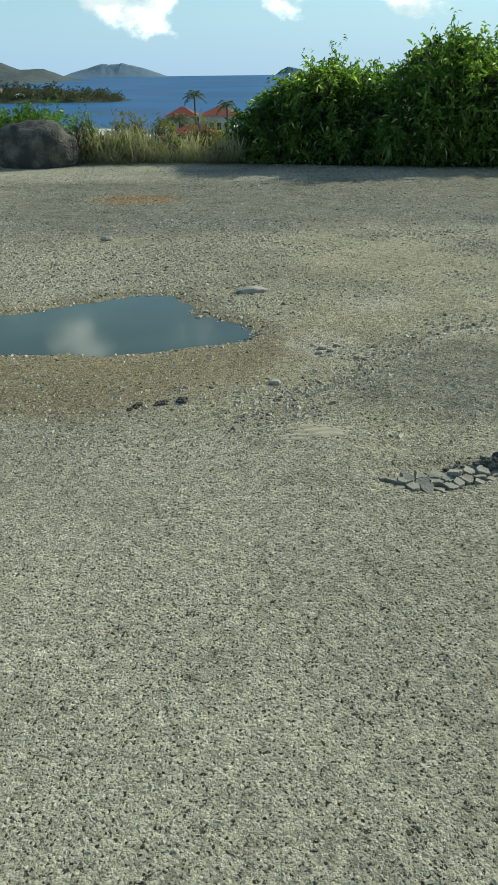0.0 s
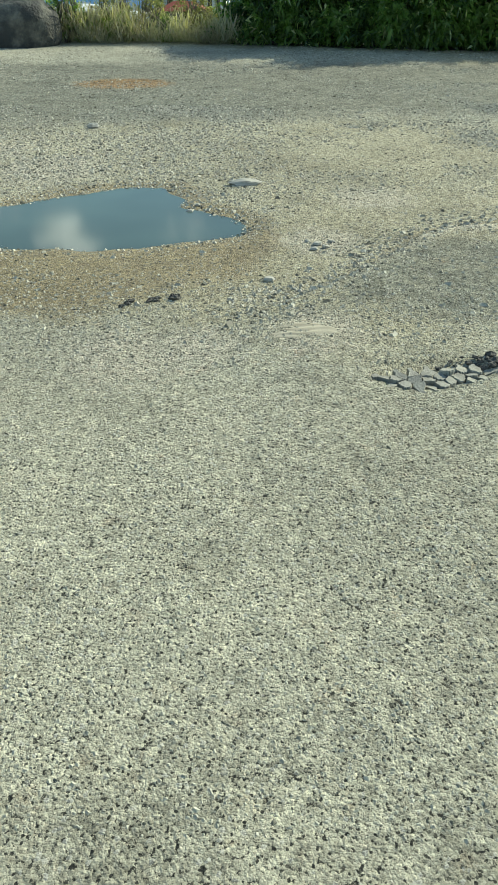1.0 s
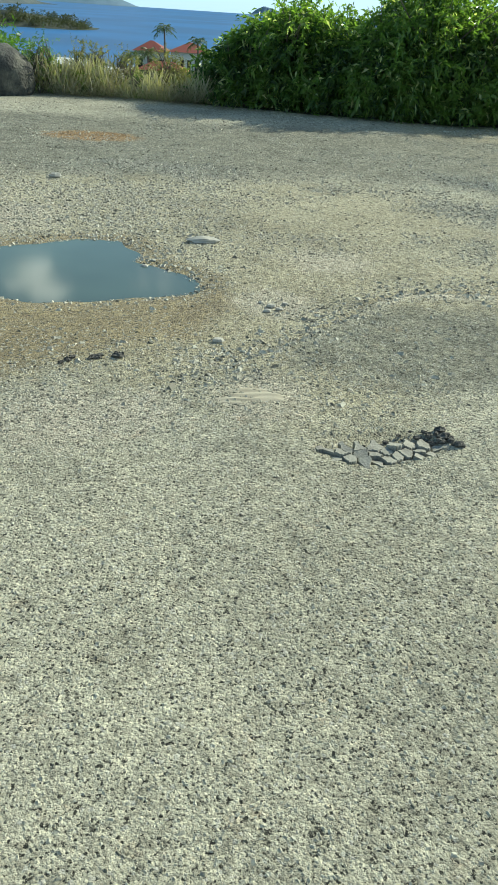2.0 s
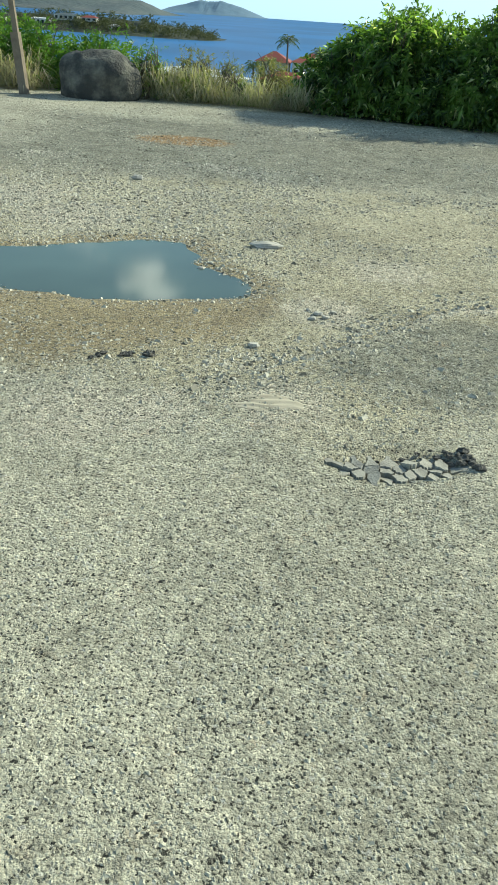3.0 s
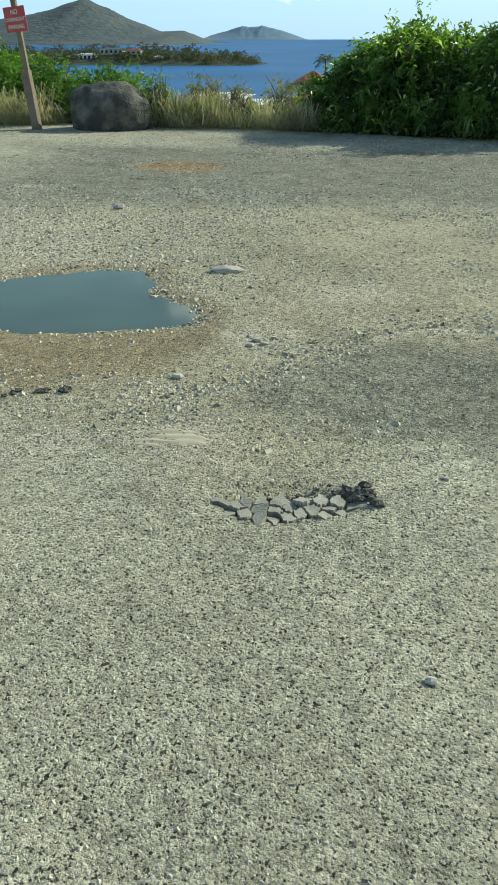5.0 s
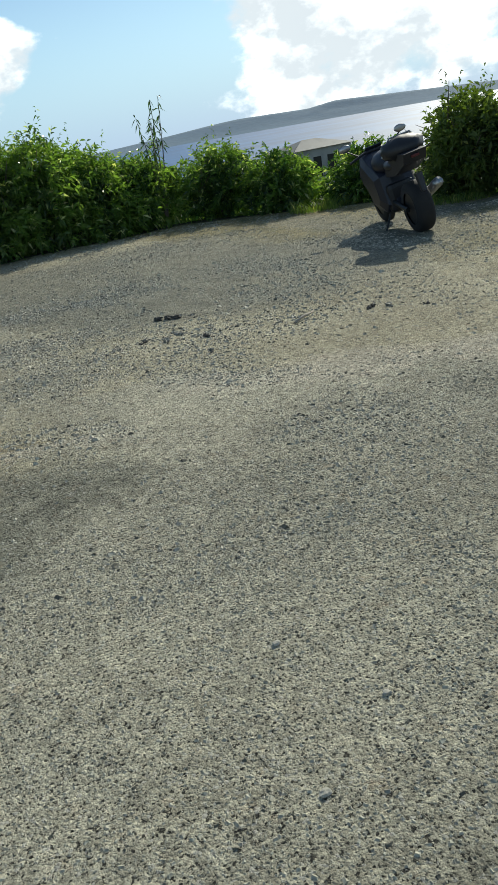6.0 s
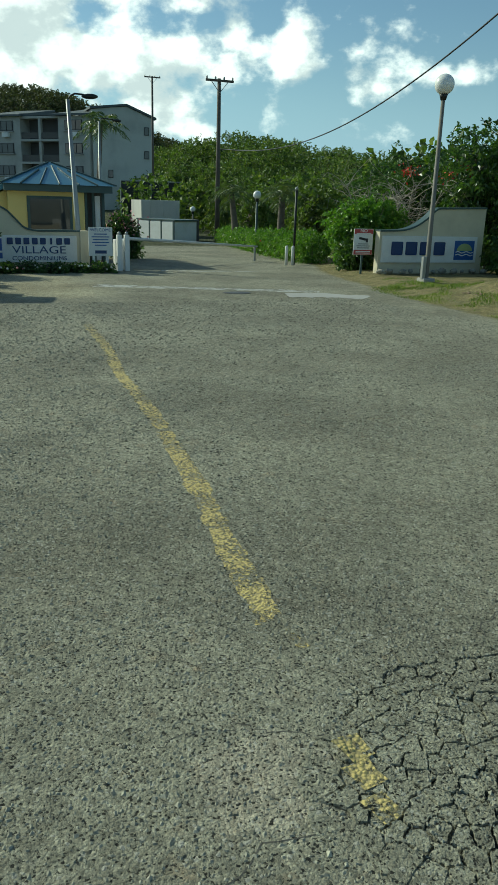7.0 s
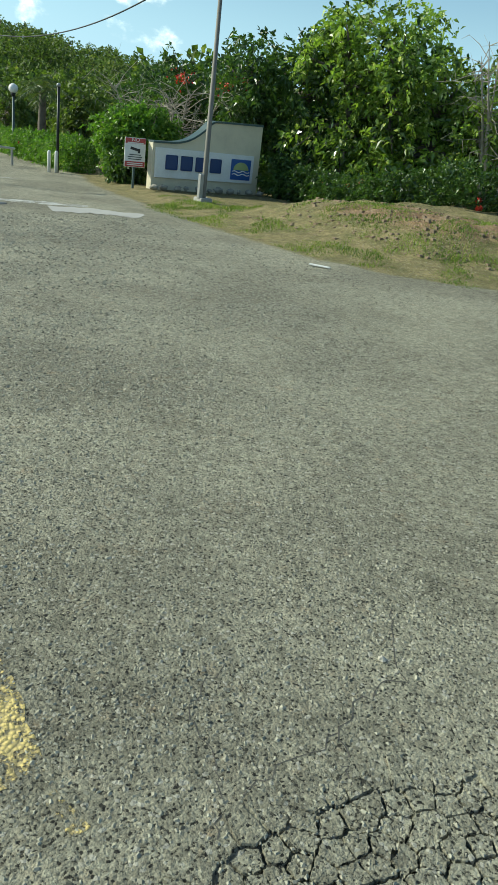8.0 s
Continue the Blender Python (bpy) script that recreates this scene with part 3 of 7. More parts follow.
def height(x, y, fine=True):
    x, y = np.asarray(x, float), np.asarray(y, float)
    z = -0.02 * np.clip(x - 1.5, 0, 45)
    d = edge_distance(x, y)
    az = np.degrees(np.arctan2(x - 3, y))
    fall = np.interp(d, [0.6, 3, 20, 60, 150, 320, 900], [0, -0.6, -5.2, -8.0, -12.0, -32, -42])
    z = z + fall * np.interp(az, [60, 68, 76, 84], [1, 0.9, 0.6, 0.25]) + np.interp(d, [60, 120, 320, 900], [0, -14, -26, -36]) * np.interp(az, [50, 58, 80, 90], [0, 1, 1, 0])
    # wooded hills inland
    for cx, cy, h, sx, sy in ((320, -28, 37, 66, 58), (140, -48, 8.0, 30, 26), (150, -110, 9, 60, 50), (300, -160, 20, 90, 70), (-150, -200, 8, 90, 80)):
        z = z + h * np.exp(-(((x - cx) / sx) ** 2 + ((y - cy) / sy) ** 2))
    vd = signed(x, y, VERGE)
    z = z + step(0.1, 1.0, -vd) * 0.10 + (0.46 + 0.06 * lattice(x, y, 2.5, 7)) * step(0.8, 2.6, -vd) * step(5.5, 7.0, x) * step(15.5, 12.5, x) * step(-24, -18, y)
    if fine:
        near = step(40, 20, np.hypot(x, y))
        z = z + near * (0.012 * lattice(x, y, 0.7, 1) + 0.005 * lattice(x, y, 3.0, 2) + 0.003 * step(3.2, 2.6, x) * lattice(x, y, 9.0, 3))
        sd = signed(x + 0.05 * lattice(x, y, 4, 5), y + 0.05 * lattice(x, y, 4, 6), POOL)
        z = z - 0.045 * step(0.22, -0.25, sd) - 0.012 * step(1.2, 0.2, sd)
        z = z - 0.035 * step(0.03, -0.03, signed(x, y, HOLE))
        z = z - 0.016 * step(0.0, -0.06, signed(x, y, CRAZED))
        # raised lip of the old surfacing
        lip = y - lip_line(x) + 0.05 * lattice(x, y, 3.0, 21)
        z = z + 0.036 * step(0.07, -0.03, lip) * step(-1.5, 0.0, lip) * step(-1.3, -0.8, x) * step(2.4, 1.2, x)
    return z


def gh(x, y):
    return float(height(np.array([x]), np.array([y]), False)[0])


def ground_lines(lo, hi, stops):
    out = []
    for a, b, s in stops:
        out += list(np.arange(a, b - 1e-6, s))
    out.append(stops[-1][1])
    g, q = [], 0.5
    while out[0] - sum(g) > lo:
        g.append(q)
        q *= 1.22
    left = [out[0] - sum(g[: k + 1]) for k in range(len(g))][::-1]
    g, q = [], 0.5
    while out[-1] + sum(g) < hi:
        g.append(q)
        q *= 1.22
    return np.array(left + out + [out[-1] + sum(g[: k + 1]) for k in range(len(g))])


def build_ground():
    xs = ground_lines(-4000, 4000, [(-14, -4, 0.2), (-4, 3.4, 0.05), (3.4, 17, 0.12), (17, 30, 0.25)])
    ys = ground_lines(-4000, 4000, [(-18, -2, 0.16), (-2, 6.2, 0.05), (6.2, 17, 0.12)])
    gx, gy = np.meshgrid(xs, ys)
    x, y = gx.ravel(), gy.ravel()
    verts = np.stack([x, y, height(x, y)], 1)
    nx, ny = len(xs), len(ys)
    i = (np.arange(ny - 1)[:, None] * nx + np.arange(nx - 1)).ravel()
    faces = np.stack([i, i + 1, i + nx + 1, i + nx], 1)
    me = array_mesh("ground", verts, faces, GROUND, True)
    d = edge_distance(x, y)
    vd = signed(x, y, VERGE)
    pool = signed(x, y, POOL)
    bed = signed(x, y, [(17, 2), (20.6, -0.2), (20.8, -3.9), (26, -4.2), (40, -4), (60, 20), (20, 8)])
    off = y - pave_line(x)
    layers = {
        "road": step(0.2, 2.6, x - 0.6 * np.clip(y - 0.4, 0, 9)),
        "dirt": 0.95 * step(2.2, 3.2, y + 0.5 * lattice(x, y, 0.8, 8)) * step(9.2, 6.6, y) * step(2.2, 0.4, x) + 0.95 * step(-0.1, 0.4, off + 0.25 * lattice(x, y, 1.6, 31)) * step(1.2, 2.4, x) * step(17, 15, x)
        + 0.7 * step(14, 15.5, x) * step(-3.5, -1.5, y) * step(2, 1, y),
        "slag": 0.72 * step(0.25, -0.3, signed(x + 0.2 * lattice(x, y, 2, 4), y + 0.15 * lattice(x, y, 2, 5), [(-0.7, 2.7), (0.2, 2.6), (0.9, 2.8), (1.6, 3.2), (1.3, 3.9), (0.6, 4.0), (0, 4.0), (-0.5, 3.5)]))
        + 0.72 * step(6.8, 8.4, y + 0.8 * lattice(x, y, 0.5, 3)) * step(13.4, 11.5, y) * step(-7, -4, x) * step(8.0, 5, x) + 0.5 * step(0.4, 0.75, lattice(x, y, 0.45, 12)) * step(4, 6, y) + (0.62 + 0.25 * lattice(x, y, 0.9, 15)) * step(5.0, 6.4, y) * step(9.6, 8.2, y) * step(1.2, 2.6, x) * step(10, 8, x),
        # first term paints shade just beyond the lip; the others are wet mud
        "wet_and_shade": np.clip(0.55 * step(0.0, 0.04, y - lip_line(x)) * step(0.22, 0.08, y - lip_line(x)) * step(-1.0, -0.6, x) * step(1.8, 1.0, x) + 1.15 * step(0.35, 0.0, pool) + 0.9 * step(0.5, 0.0, signed(x, y, [(-3.4, 3.8), (-1.3, 3.8), (-1.4, 3.45), (-1.85, 3.2), (-2.1, 2.95), (-3.2, 3.1)])), 0, 1.2),
        "pale": 0.85 * np.max([step(1.3, 0.3, np.hypot((x - a) / c, (y - b) / c)) for a, b, c in ((3.95, 3.4, 0.35), (6.5, 2.68, 0.4), (3.2, 3.9, 0.45), (6.15, 2.8, 0.2), (-3.6, 6.3, 0.5), (8.6, 2.0, 0.5), (-0.85, 2.56, 0.3), (-1.75, 2.3, 0.35), (-1.4, 2.4, 0.25), (-0.75, 3.95, 0.35), (-2.9, 5.7, 0.6), (-0.3, 4.9, 0.4), (2.5, -0.35, 0.25))], axis=0)
        + 0.7 * step(-0.30, -0.06, y - lip_line(x)) * step(0.10, 0.0, y - lip_line(x)) * step(-0.5, -0.2, x) * step(2.0, 1.2, x)
        + (0.55 + 0.5 * lattice(x, y, 1.4, 35)) * step(0.45, 0.1, np.abs(off)) * step(1.6, 2.4, x) * step(10, 8, x),
        "loose": 0.9 * step(2.3, 3.6, y) * step(0.4, -0.3, d) + 0.25,
        "rust": 1.1 * step(1.15, 0.5, np.hypot((x + 2.95) / 0.75, (y - 10.1) / 0.5)),
        "turf": np.clip(1.1 * step(-0.3, 0.3, -vd), 0, 1.1) + 0.9 * step(-2.0, -0.5, d) * step(9.0, 11, x) + 0.4 * step(-0.9, -0.2, d) + (0.62 + 0.25 * lattice(x, y, 0.6, 14)) * step(-6.5, -2.0, d) * step(3.5, 6.5, x) * step(17, 16, x) + (0.42 + 0.3 * lattice(x, y, 1.1, 33)) * step(0.1, 0.7, off) * step(4.5, 7, x) * step(17, 16, x),
        "earth": 1.0 * step(1.5, 2.4, -vd) * step(5.6, 7.5, x) * step(13.5, 11, x) * step(4.4, 3.3, -vd),
        # shade painted under the edge shrubs, and the bed's own dark soil
        "bush_soil_shade": np.clip(step(-0.25, 0.5, d) * 1.1 + step(0.1, -0.4, bed), 0, 1.1),
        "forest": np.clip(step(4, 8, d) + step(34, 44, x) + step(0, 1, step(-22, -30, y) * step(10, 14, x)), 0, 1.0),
    }
    for name, val in layers.items():
        a = me.attributes.new(name, "FLOAT", "POINT")
        a.data.foreach_set("value", np.ascontiguousarray(val, dtype=np.float32))
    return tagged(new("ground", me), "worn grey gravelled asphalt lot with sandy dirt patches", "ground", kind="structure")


build_ground()

sea = Shape()
sea.add([(4700 * math.cos(k * math.pi / 48), 4700 * math.sin(k * math.pi / 48), -22) for k in range(96)], [tuple(range(96))])
mono("water", sea, SEA, "deep blue open sea with small ripples", "sea", kind="structure")

pool_shape = Shape()
pool_shape.add([(-2.3 + (x + 2.3) * 1.12, 4.5 + (y - 4.5) * 1.2, -0.024) for x, y in POOL][::-1], [tuple(range(len(POOL)))])
mono("puddle", pool_shape, PUDDLE, "shallow murky greenish rain puddle on the lot", "puddle")


# ---- plants ----
def leaves_from(base, axis, length, width, rng, droop=0.2):
    """Folded leaf blades: arrays of base points and directions become quads."""
    n = len(base)
    axis = axis / np.linalg.norm(axis, axis=1, keepdims=True)
    ref = rng.normal(size=(n, 3))
    side = np.cross(axis, ref)
    side /= np.linalg.norm(side, axis=1, keepdims=True) + 1e-9
    length, width = np.broadcast_to(length, n)[:, None], np.broadcast_to(width, n)[:, None]
    mid = base + axis * length * 0.45
    tip = base + axis * length
    tip[:, 2] -= droop * length[:, 0]
    v = np.stack([base, mid + side * width * 0.5, tip, mid - side * width * 0.5], 1).reshape(-1, 3)
    return v, np.arange(4 * n).reshape(n, 4)


def sprays(blobs, count, per, twig, leaf, width, rng, droop=0.25, up=0.3, hollow=0.55):
    """Leafy twigs spread over the outer part of overlapping lumps (x, y, z, rx, ry, rz)."""
    blobs = np.array(blobs, float)
    vol = blobs[:, 3] * blobs[:, 4] + blobs[:, 3] * blobs[:, 5]
    pick = rng.choice(len(blobs), count, p=vol / vol.sum())
    d = rng.normal(size=(count, 3))
    d /= np.linalg.norm(d, axis=1, keepdims=True)
    r = hollow + (1.06 - hollow) * rng.random((count, 1)) ** 0.6
    lump = 1 + 0.22 * np.sin(7 * d[:, :1] + pick[:, None]) * np.cos(6 * d[:, 1:2] + 2 * pick[:, None])
    start = blobs[pick, :3] + d * blobs[pick, 3:] * r * lump
    out = d * 0.7 + rng.normal(size=(count, 3)) * 0.45
    out[:, 2] += up
    out /= np.linalg.norm(out, axis=1, keepdims=True)
    t = np.tile(np.linspace(0.15, 1, per), count)
    k = np.repeat(np.arange(count), per)
    size = twig * (0.6 + 0.8 * rng.random(count))
    p = start[k] + out[k] * (t * size[k])[:, None]
    p[:, 2] -= 0.25 * size[k] * t * t
    a = out[k] * 0.55 + rng.normal(size=(len(k), 3)) * 0.62
    ln = leaf * (0.65 + 0.7 * rng.random(len(k)))
    v, f = leaves_from(p, a, ln, ln * width, rng, droop)
    return v, f


def stems_shape(x0, y0, blobs, rng, n, r0):
    out = []
    for k in range(n):
        s = Shape()
        out.append(s)
        b = blobs[k % len(blobs)]
        foot = Vector((rng.normal() * 0.12, rng.normal() * 0.12, -0.1))
        tip = Vector((b[0] + rng.normal() * b[3] * 0.4, b[1] + rng.normal() * b[4] * 0.4, b[2] + b[5] * 0.5))
        mid = foot.lerp(tip, 0.5) + Vector((rng.normal() * 0.1, rng.normal() * 0.1, 0.12))
        s.tube([foot, mid, tip], [r0, r0 * 0.7, r0 * 0.25], 6)
        for _ in range(3):
            q = tip + Vector((rng.normal() * b[3] * 0.6, rng.normal() * b[4] * 0.6, abs(rng.normal()) * b[5] * 0.4))
            s.tube([mid, mid.lerp(q, 0.6) + Vector((0, 0, 0.05)), q], [r0 * 0.5, r0 * 0.35, r0 * 0.12], 5)
    return out


def shrub(x, y, h, r, label, seed, leaf=0.13, width=0.24, density=1.0, material=None, per=9, name="shrub", group="", hollow=0.5, droop=0.25):
    rng = np.random.default_rng(seed)
    base = thing(name, label, "shrub", (x, y, gh(x, y)), group=group)
    blobs = []
    for k in range(5):
        a, q = rng.random() * 6.28, r * (0.15 + 0.4 * rng.random())
        hh = h * (0.30 + 0.42 * rng.random())
        blobs.append((q * math.cos(a), q * math.sin(a), hh, r * (0.5 + 0.3 * rng.random()), r * (0.5 + 0.3 * rng.random()), h * (0.24 + 0.12 * rng.random())))
    blobs.append((0, 0, h * 0.6, r * 0.55, r * 0.55, h * 0.36))
    blobs.append((0, -0.2 * r, h * 0.26, r * 0.9, r * 0.8, h * 0.25))
    for stem in stems_shape(x, y, blobs, rng, 6, 0.02 + 0.006 * h):
        part("stem", stem, BARK, base, "thin grey-brown stem", True)
    n = int(430 * density * r * (h + r))
    v, f = sprays(blobs, n, per, 2.2 * leaf, leaf, width, rng, droop, hollow=hollow)
    # long shoots that break the outline
    top = np.array(blobs)
    ns = int(15 * r * density)
    pk = rng.integers(0, len(top), ns)
    dd = rng.normal(size=(ns, 3)) * (0.5, 0.5, 0.2) + (0, 0, 0.8)
    dd /= np.linalg.norm(dd, axis=1, keepdims=True)
    st = top[pk, :3] + dd * top[pk, 3:] * 0.9
    ln = (0.15 + 0.55 * rng.random(ns) ** 1.5) * min(1.0, h / 1.4)
    kk, tt = np.repeat(np.arange(ns), 18), np.tile(np.linspace(0, 1, 18), ns)
    up = dd * 0.5 + (0, 0, 0.6)
    pp = st[kk] + up[kk] * (tt * ln[kk])[:, None]
    ax = rng.normal(size=pp.shape) * 0.8 + up[kk] * 0.4
    v2, f2 = leaves_from(pp, ax, leaf * (0.5 + 0.5 * rng.random(len(kk))), leaf * width * 0.8, rng, 0.35)
    f = np.concatenate([f, f2 + len(v)])
    v = np.concatenate([v, v2])
    keep = v[:, 2].reshape(-1, 4).min(1) > -0.15
    part("foliage", array_mesh("foliage", v, f[keep], material or LEAF_SHRUB), None, base)
    return base


def tree(x, y, h, r, label, seed, trunk=0.16, leaf=0.16, width=0.45, density=1.0, material=None, lumps=24, low=0.25, name="tree"):
    rng = np.random.default_rng(seed)
    base = thing(name, label, "tree", (x, y, gh(x, y)))
    wood = Shape()
    top = Vector((rng.normal() * 0.2, rng.normal() * 0.2, h * 0.75))
    bend = Vector((rng.normal() * 0.2, rng.normal() * 0.2, h * 0.35))
    wood.tube([(0, 0, -0.2), (0, 0, 0.1), bend, top], [trunk * 1.4, trunk, trunk * 0.75, trunk * 0.3], 9)
    blobs = []
    for k in range(lumps):
        a, q = rng.random() * 6.28, r * math.sqrt(rng.random()) * 0.75
        zz = h * (low + (0.9 - low) * rng.random())
        q *= 1 - 0.5 * (zz / h) ** 3
        s = r * (0.17 + 0.17 * rng.random())
        blobs.append((q * math.cos(a), q * math.sin(a), zz, s, s, s * (0.8 + 0.4 * rng.random())))
        e = Vector(blobs[-1][:3])
        s0 = bend.lerp(top, min(1, max(0, (zz - 0.5) / h)))
        wood.tube([s0, s0.lerp(e, 0.5) + Vector((0, 0, 0.15)), e], [trunk * 0.4, trunk * 0.25, trunk * 0.08], 6)
    part("trunk", wood, BARK, base, "grey bark trunk with spreading limbs", True)
    n = int(170 * density * sum(b[3] * b[4] for b in blobs) / (leaf / 0.16) ** 1.3)
    v, f = sprays(blobs, n, 8, 2.0 * leaf, leaf, width, rng, 0.3, 0.15, 0.45)
    part("crown", array_mesh("crown", v, f, material or LEAF_TREE), None, base)
    return base


def palm(x, y, z, h, label, seed, r=1.9, trunk=0.13, name="palm_tree"):
    rng = np.random.default_rng(seed)
    base = thing(name, label, "palm tree", (x, y, z))
    s = Shape()
    lean = Vector((rng.normal() * 0.05 * h, rng.normal() * 0.05 * h, h))
    n = 14
    s.tube([lean * (k / n) * (1.0) + Vector((0, 0, -0.2 if k == 0 else 0)) for k in range(n + 1)], [trunk * (1.5 - 0.6 * k / n + 0.08 * (k % 2)) for k in range(n + 1)], 9)
    part("trunk", s, BARK, base, "ringed grey palm trunk", True)
    for k in range(15):
        a, el = k * 2.4 + rng.random() * 0.5, 1.0 - 1.35 * (k / 15) + 0.2 * rng.random()
        d = np.array([math.cos(a) * math.cos(el), math.sin(a) * math.cos(el), math.sin(el)])
        t = np.linspace(0, 1, 26)
        mid = np.array(lean) + d * r * t[:, None]
        mid[:, 2] -= 0.6 * r * t**2
        side = np.array([-math.sin(a), math.cos(a), 0])
        p = np.repeat(mid[2:], 2, 0)
        sg = np.tile([1.0, -1.0], 24)[:, None]
        ax = side * sg * 0.85 + d * 0.5 + np.array([0, 0, -0.35])
        ln = r * 0.36 * np.repeat(np.sin(np.pi * (0.12 + 0.83 * t[2:])), 2)
        v, f = leaves_from(p, ax + rng.normal(size=p.shape) * 0.08, ln, 0.055 * r / 1.9 + 0.0 * ln, rng, 0.35)
        part("frond", array_mesh("frond", v, f, LEAF_PALM), None, base)
    return base


def grass_patch(name, label, spots, count, tall, wide, material, seed, spread=0.1):
    """Blades of grass over ellipses (x, y, rx, ry)."""
    rng = np.random.default_rng(seed)
    spots = np.array(spots, float)
    area = spots[:, 2] * spots[:, 3]
    k = rng.choice(len(spots), count, p=area / area.sum())
    a, q = rng.random(count) * 6.28, np.sqrt(rng.random(count))
    x = spots[k, 0] + spots[k, 2] * q * np.cos(a)
    y = spots[k, 1] + spots[k, 3] * q * np.sin(a)
    ln = tall * (0.3 + 0.9 * rng.random(count)) * np.clip(0.75 + 0.9 * lattice(x, y, 2.4, 4), 0.15, 2)
    base = np.stack([x, y, height(x, y, False) - 0.02], 1)
    ax = rng.normal(size=(count, 3)) * (0.28 if tall < 0.4 else 0.45)
    ax[:, 2] = 1
    v, f = leaves_from(base, ax, ln, wide, rng, spread)
    return tagged(new(name, array_mesh(name, v, f, material)), label, "grass", kind="stuff")


HEDGE_LABEL = "wild green shrub with narrow drooping leaves at the lot's edge"
for k, (x, y, h, r) in enumerate([
        (-1.3, 15.1, 0.9, 0.5), (-0.8, 15.0, 1.3, 0.6), (-0.1, 14.9, 1.7, 0.8), (0.8, 14.7, 1.62, 0.95), (1.55, 14.6, 1.78, 0.9), (2.3, 14.6, 2.25, 0.95),
        (3.1, 14.8, 2.2, 1.0), (4.1, 14.9, 1.95, 1.0), (5.2, 15.1, 1.6, 0.95), (6.1, 15.2, 1.45, 0.85), (7.6, 14.8, 1.35, 0.8), (8.3, 13.6, 1.0, 0.75), (9.5, 12.5, 0.95, 0.75)]):
    shrub(x, y, h, r, HEDGE_LABEL, 100 + k, leaf=0.125, width=0.30, density=1.6, hollow=0.4, droop=0.3, group="shrubs along the lot's edge")
for k, (x, y, h, r) in enumerate([
        (10.1, 10.2, 1.65, 0.8), (10.9, 9.3, 1.6, 0.9), (12.0, 9.0, 1.1, 0.8), (13.1, 8.6, 1.0, 0.8), (14.3, 8.4, 0.6, 0.8), (15.5, 7.6, 0.5, 0.8),
        (16.4, 6.3, 0.55, 0.9), (17.2, 5.0, 0.7, 0.8)]):
    shrub(x, y, h, r, "low sprawling green shrub among dry weeds", 140 + k, leaf=0.12, width=0.34, density=1.7, material=LEAF_SLOPE, group="low scrub along the lot's edge")
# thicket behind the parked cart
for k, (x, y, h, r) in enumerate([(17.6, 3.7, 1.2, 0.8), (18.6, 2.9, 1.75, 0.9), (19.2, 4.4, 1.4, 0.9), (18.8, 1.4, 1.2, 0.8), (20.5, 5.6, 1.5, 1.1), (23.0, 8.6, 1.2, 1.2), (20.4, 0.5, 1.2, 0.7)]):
    shrub(x, y, h, r, "dense thicket shrub, its shade put into dark green leaves", 170 + k, leaf=0.17, width=0.35, density=2.0, material=LEAF_THICKET, group="thicket shrubs")
for k, (x, y, h, r) in enumerate([(-7.4, 16.2, 1.15, 0.9), (-8.9, 16.4, 1.3, 1.1), (-10.6, 16.2, 1.3, 1.1), (-12.4, 16.0, 1.4, 1.2), (-6.0, 16.2, 1.0, 0.7)]):
    shrub(x, y, h, r, "bright green weedy shrub behind dry grass", 200 + k, leaf=0.13, density=1.2, material=LEAF_HEDGE, group="weedy shrubs")
for k, (x, y, h, r) in enumerate([(-3.9, 15.5, 0.85, 0.35), (-2.3, 15.3, 0.75, 0.45), (-4.65, 15.0, 0.95, 0.3), (-3.2, 15.5, 0.75, 0.3), (-2.9, 15.2, 0.4, 0.25)]):
    shrub(x, y, h, r, "small weedy plant in dry grass", 220 + k, leaf=0.06, density=1.3, material=LEAF_SHRUB if k in (2, 4) else DRY_WEED, group="weeds in the grass strip")
grass_patch("dry_grass", "tall dry straw-coloured grass along the lot's edge",
            [(-4.2, 15.2, 0.7, 0.5), (-3.0, 15.2, 1.0, 0.5), (-2.0, 15.0, 0.7, 0.5), (-7.6, 15.2, 0.9, 0.5), (-9.5, 15.4, 1.5, 0.6), (-12, 15.4, 1.5, 0.6)], 13000, 1.1, 0.015, DRY_GRASS, 5, 0.6)
grass_patch("green_grass", "sparse green grass and weeds among dry stalks",
            [(9.5, 9.8, 0.6, 0.5), (12, 8.3, 2.4, 0.5), (15, 6.4, 1.0, 1.0), (16.2, 4.4, 0.7, 1.4), (8.5, 12.3, 0.7, 0.5)], 14000, 0.3, 0.012, GREEN_GRASS, 6, 0.3)
grass_patch("green_grass", "green weeds standing among tall dry grass",
            [(-4.2, 15.3, 0.7, 0.35), (-3.0, 15.3, 1.1, 0.4), (-2.0, 15.2, 0.7, 0.35), (-9, 15.6, 2.5, 0.4)], 5000, 0.85, 0.018, GREEN_GRASS, 9, 0.5)
grass_patch("verge_grass", "short green and straw grass on the verge",
            [(13.5, -8.4, 2.5, 0.6), (10.2, -8.0, 1.5, 0.5), (8.0, -8.8, 0.9, 0.8), (15.5, -9.5, 1.6, 0.9), (10, -10, 3.0, 1.5), (7.2, -9.6, 0.6, 0.9)], 26000, 0.10, 0.012, GREEN_GRASS, 7, 0.3)


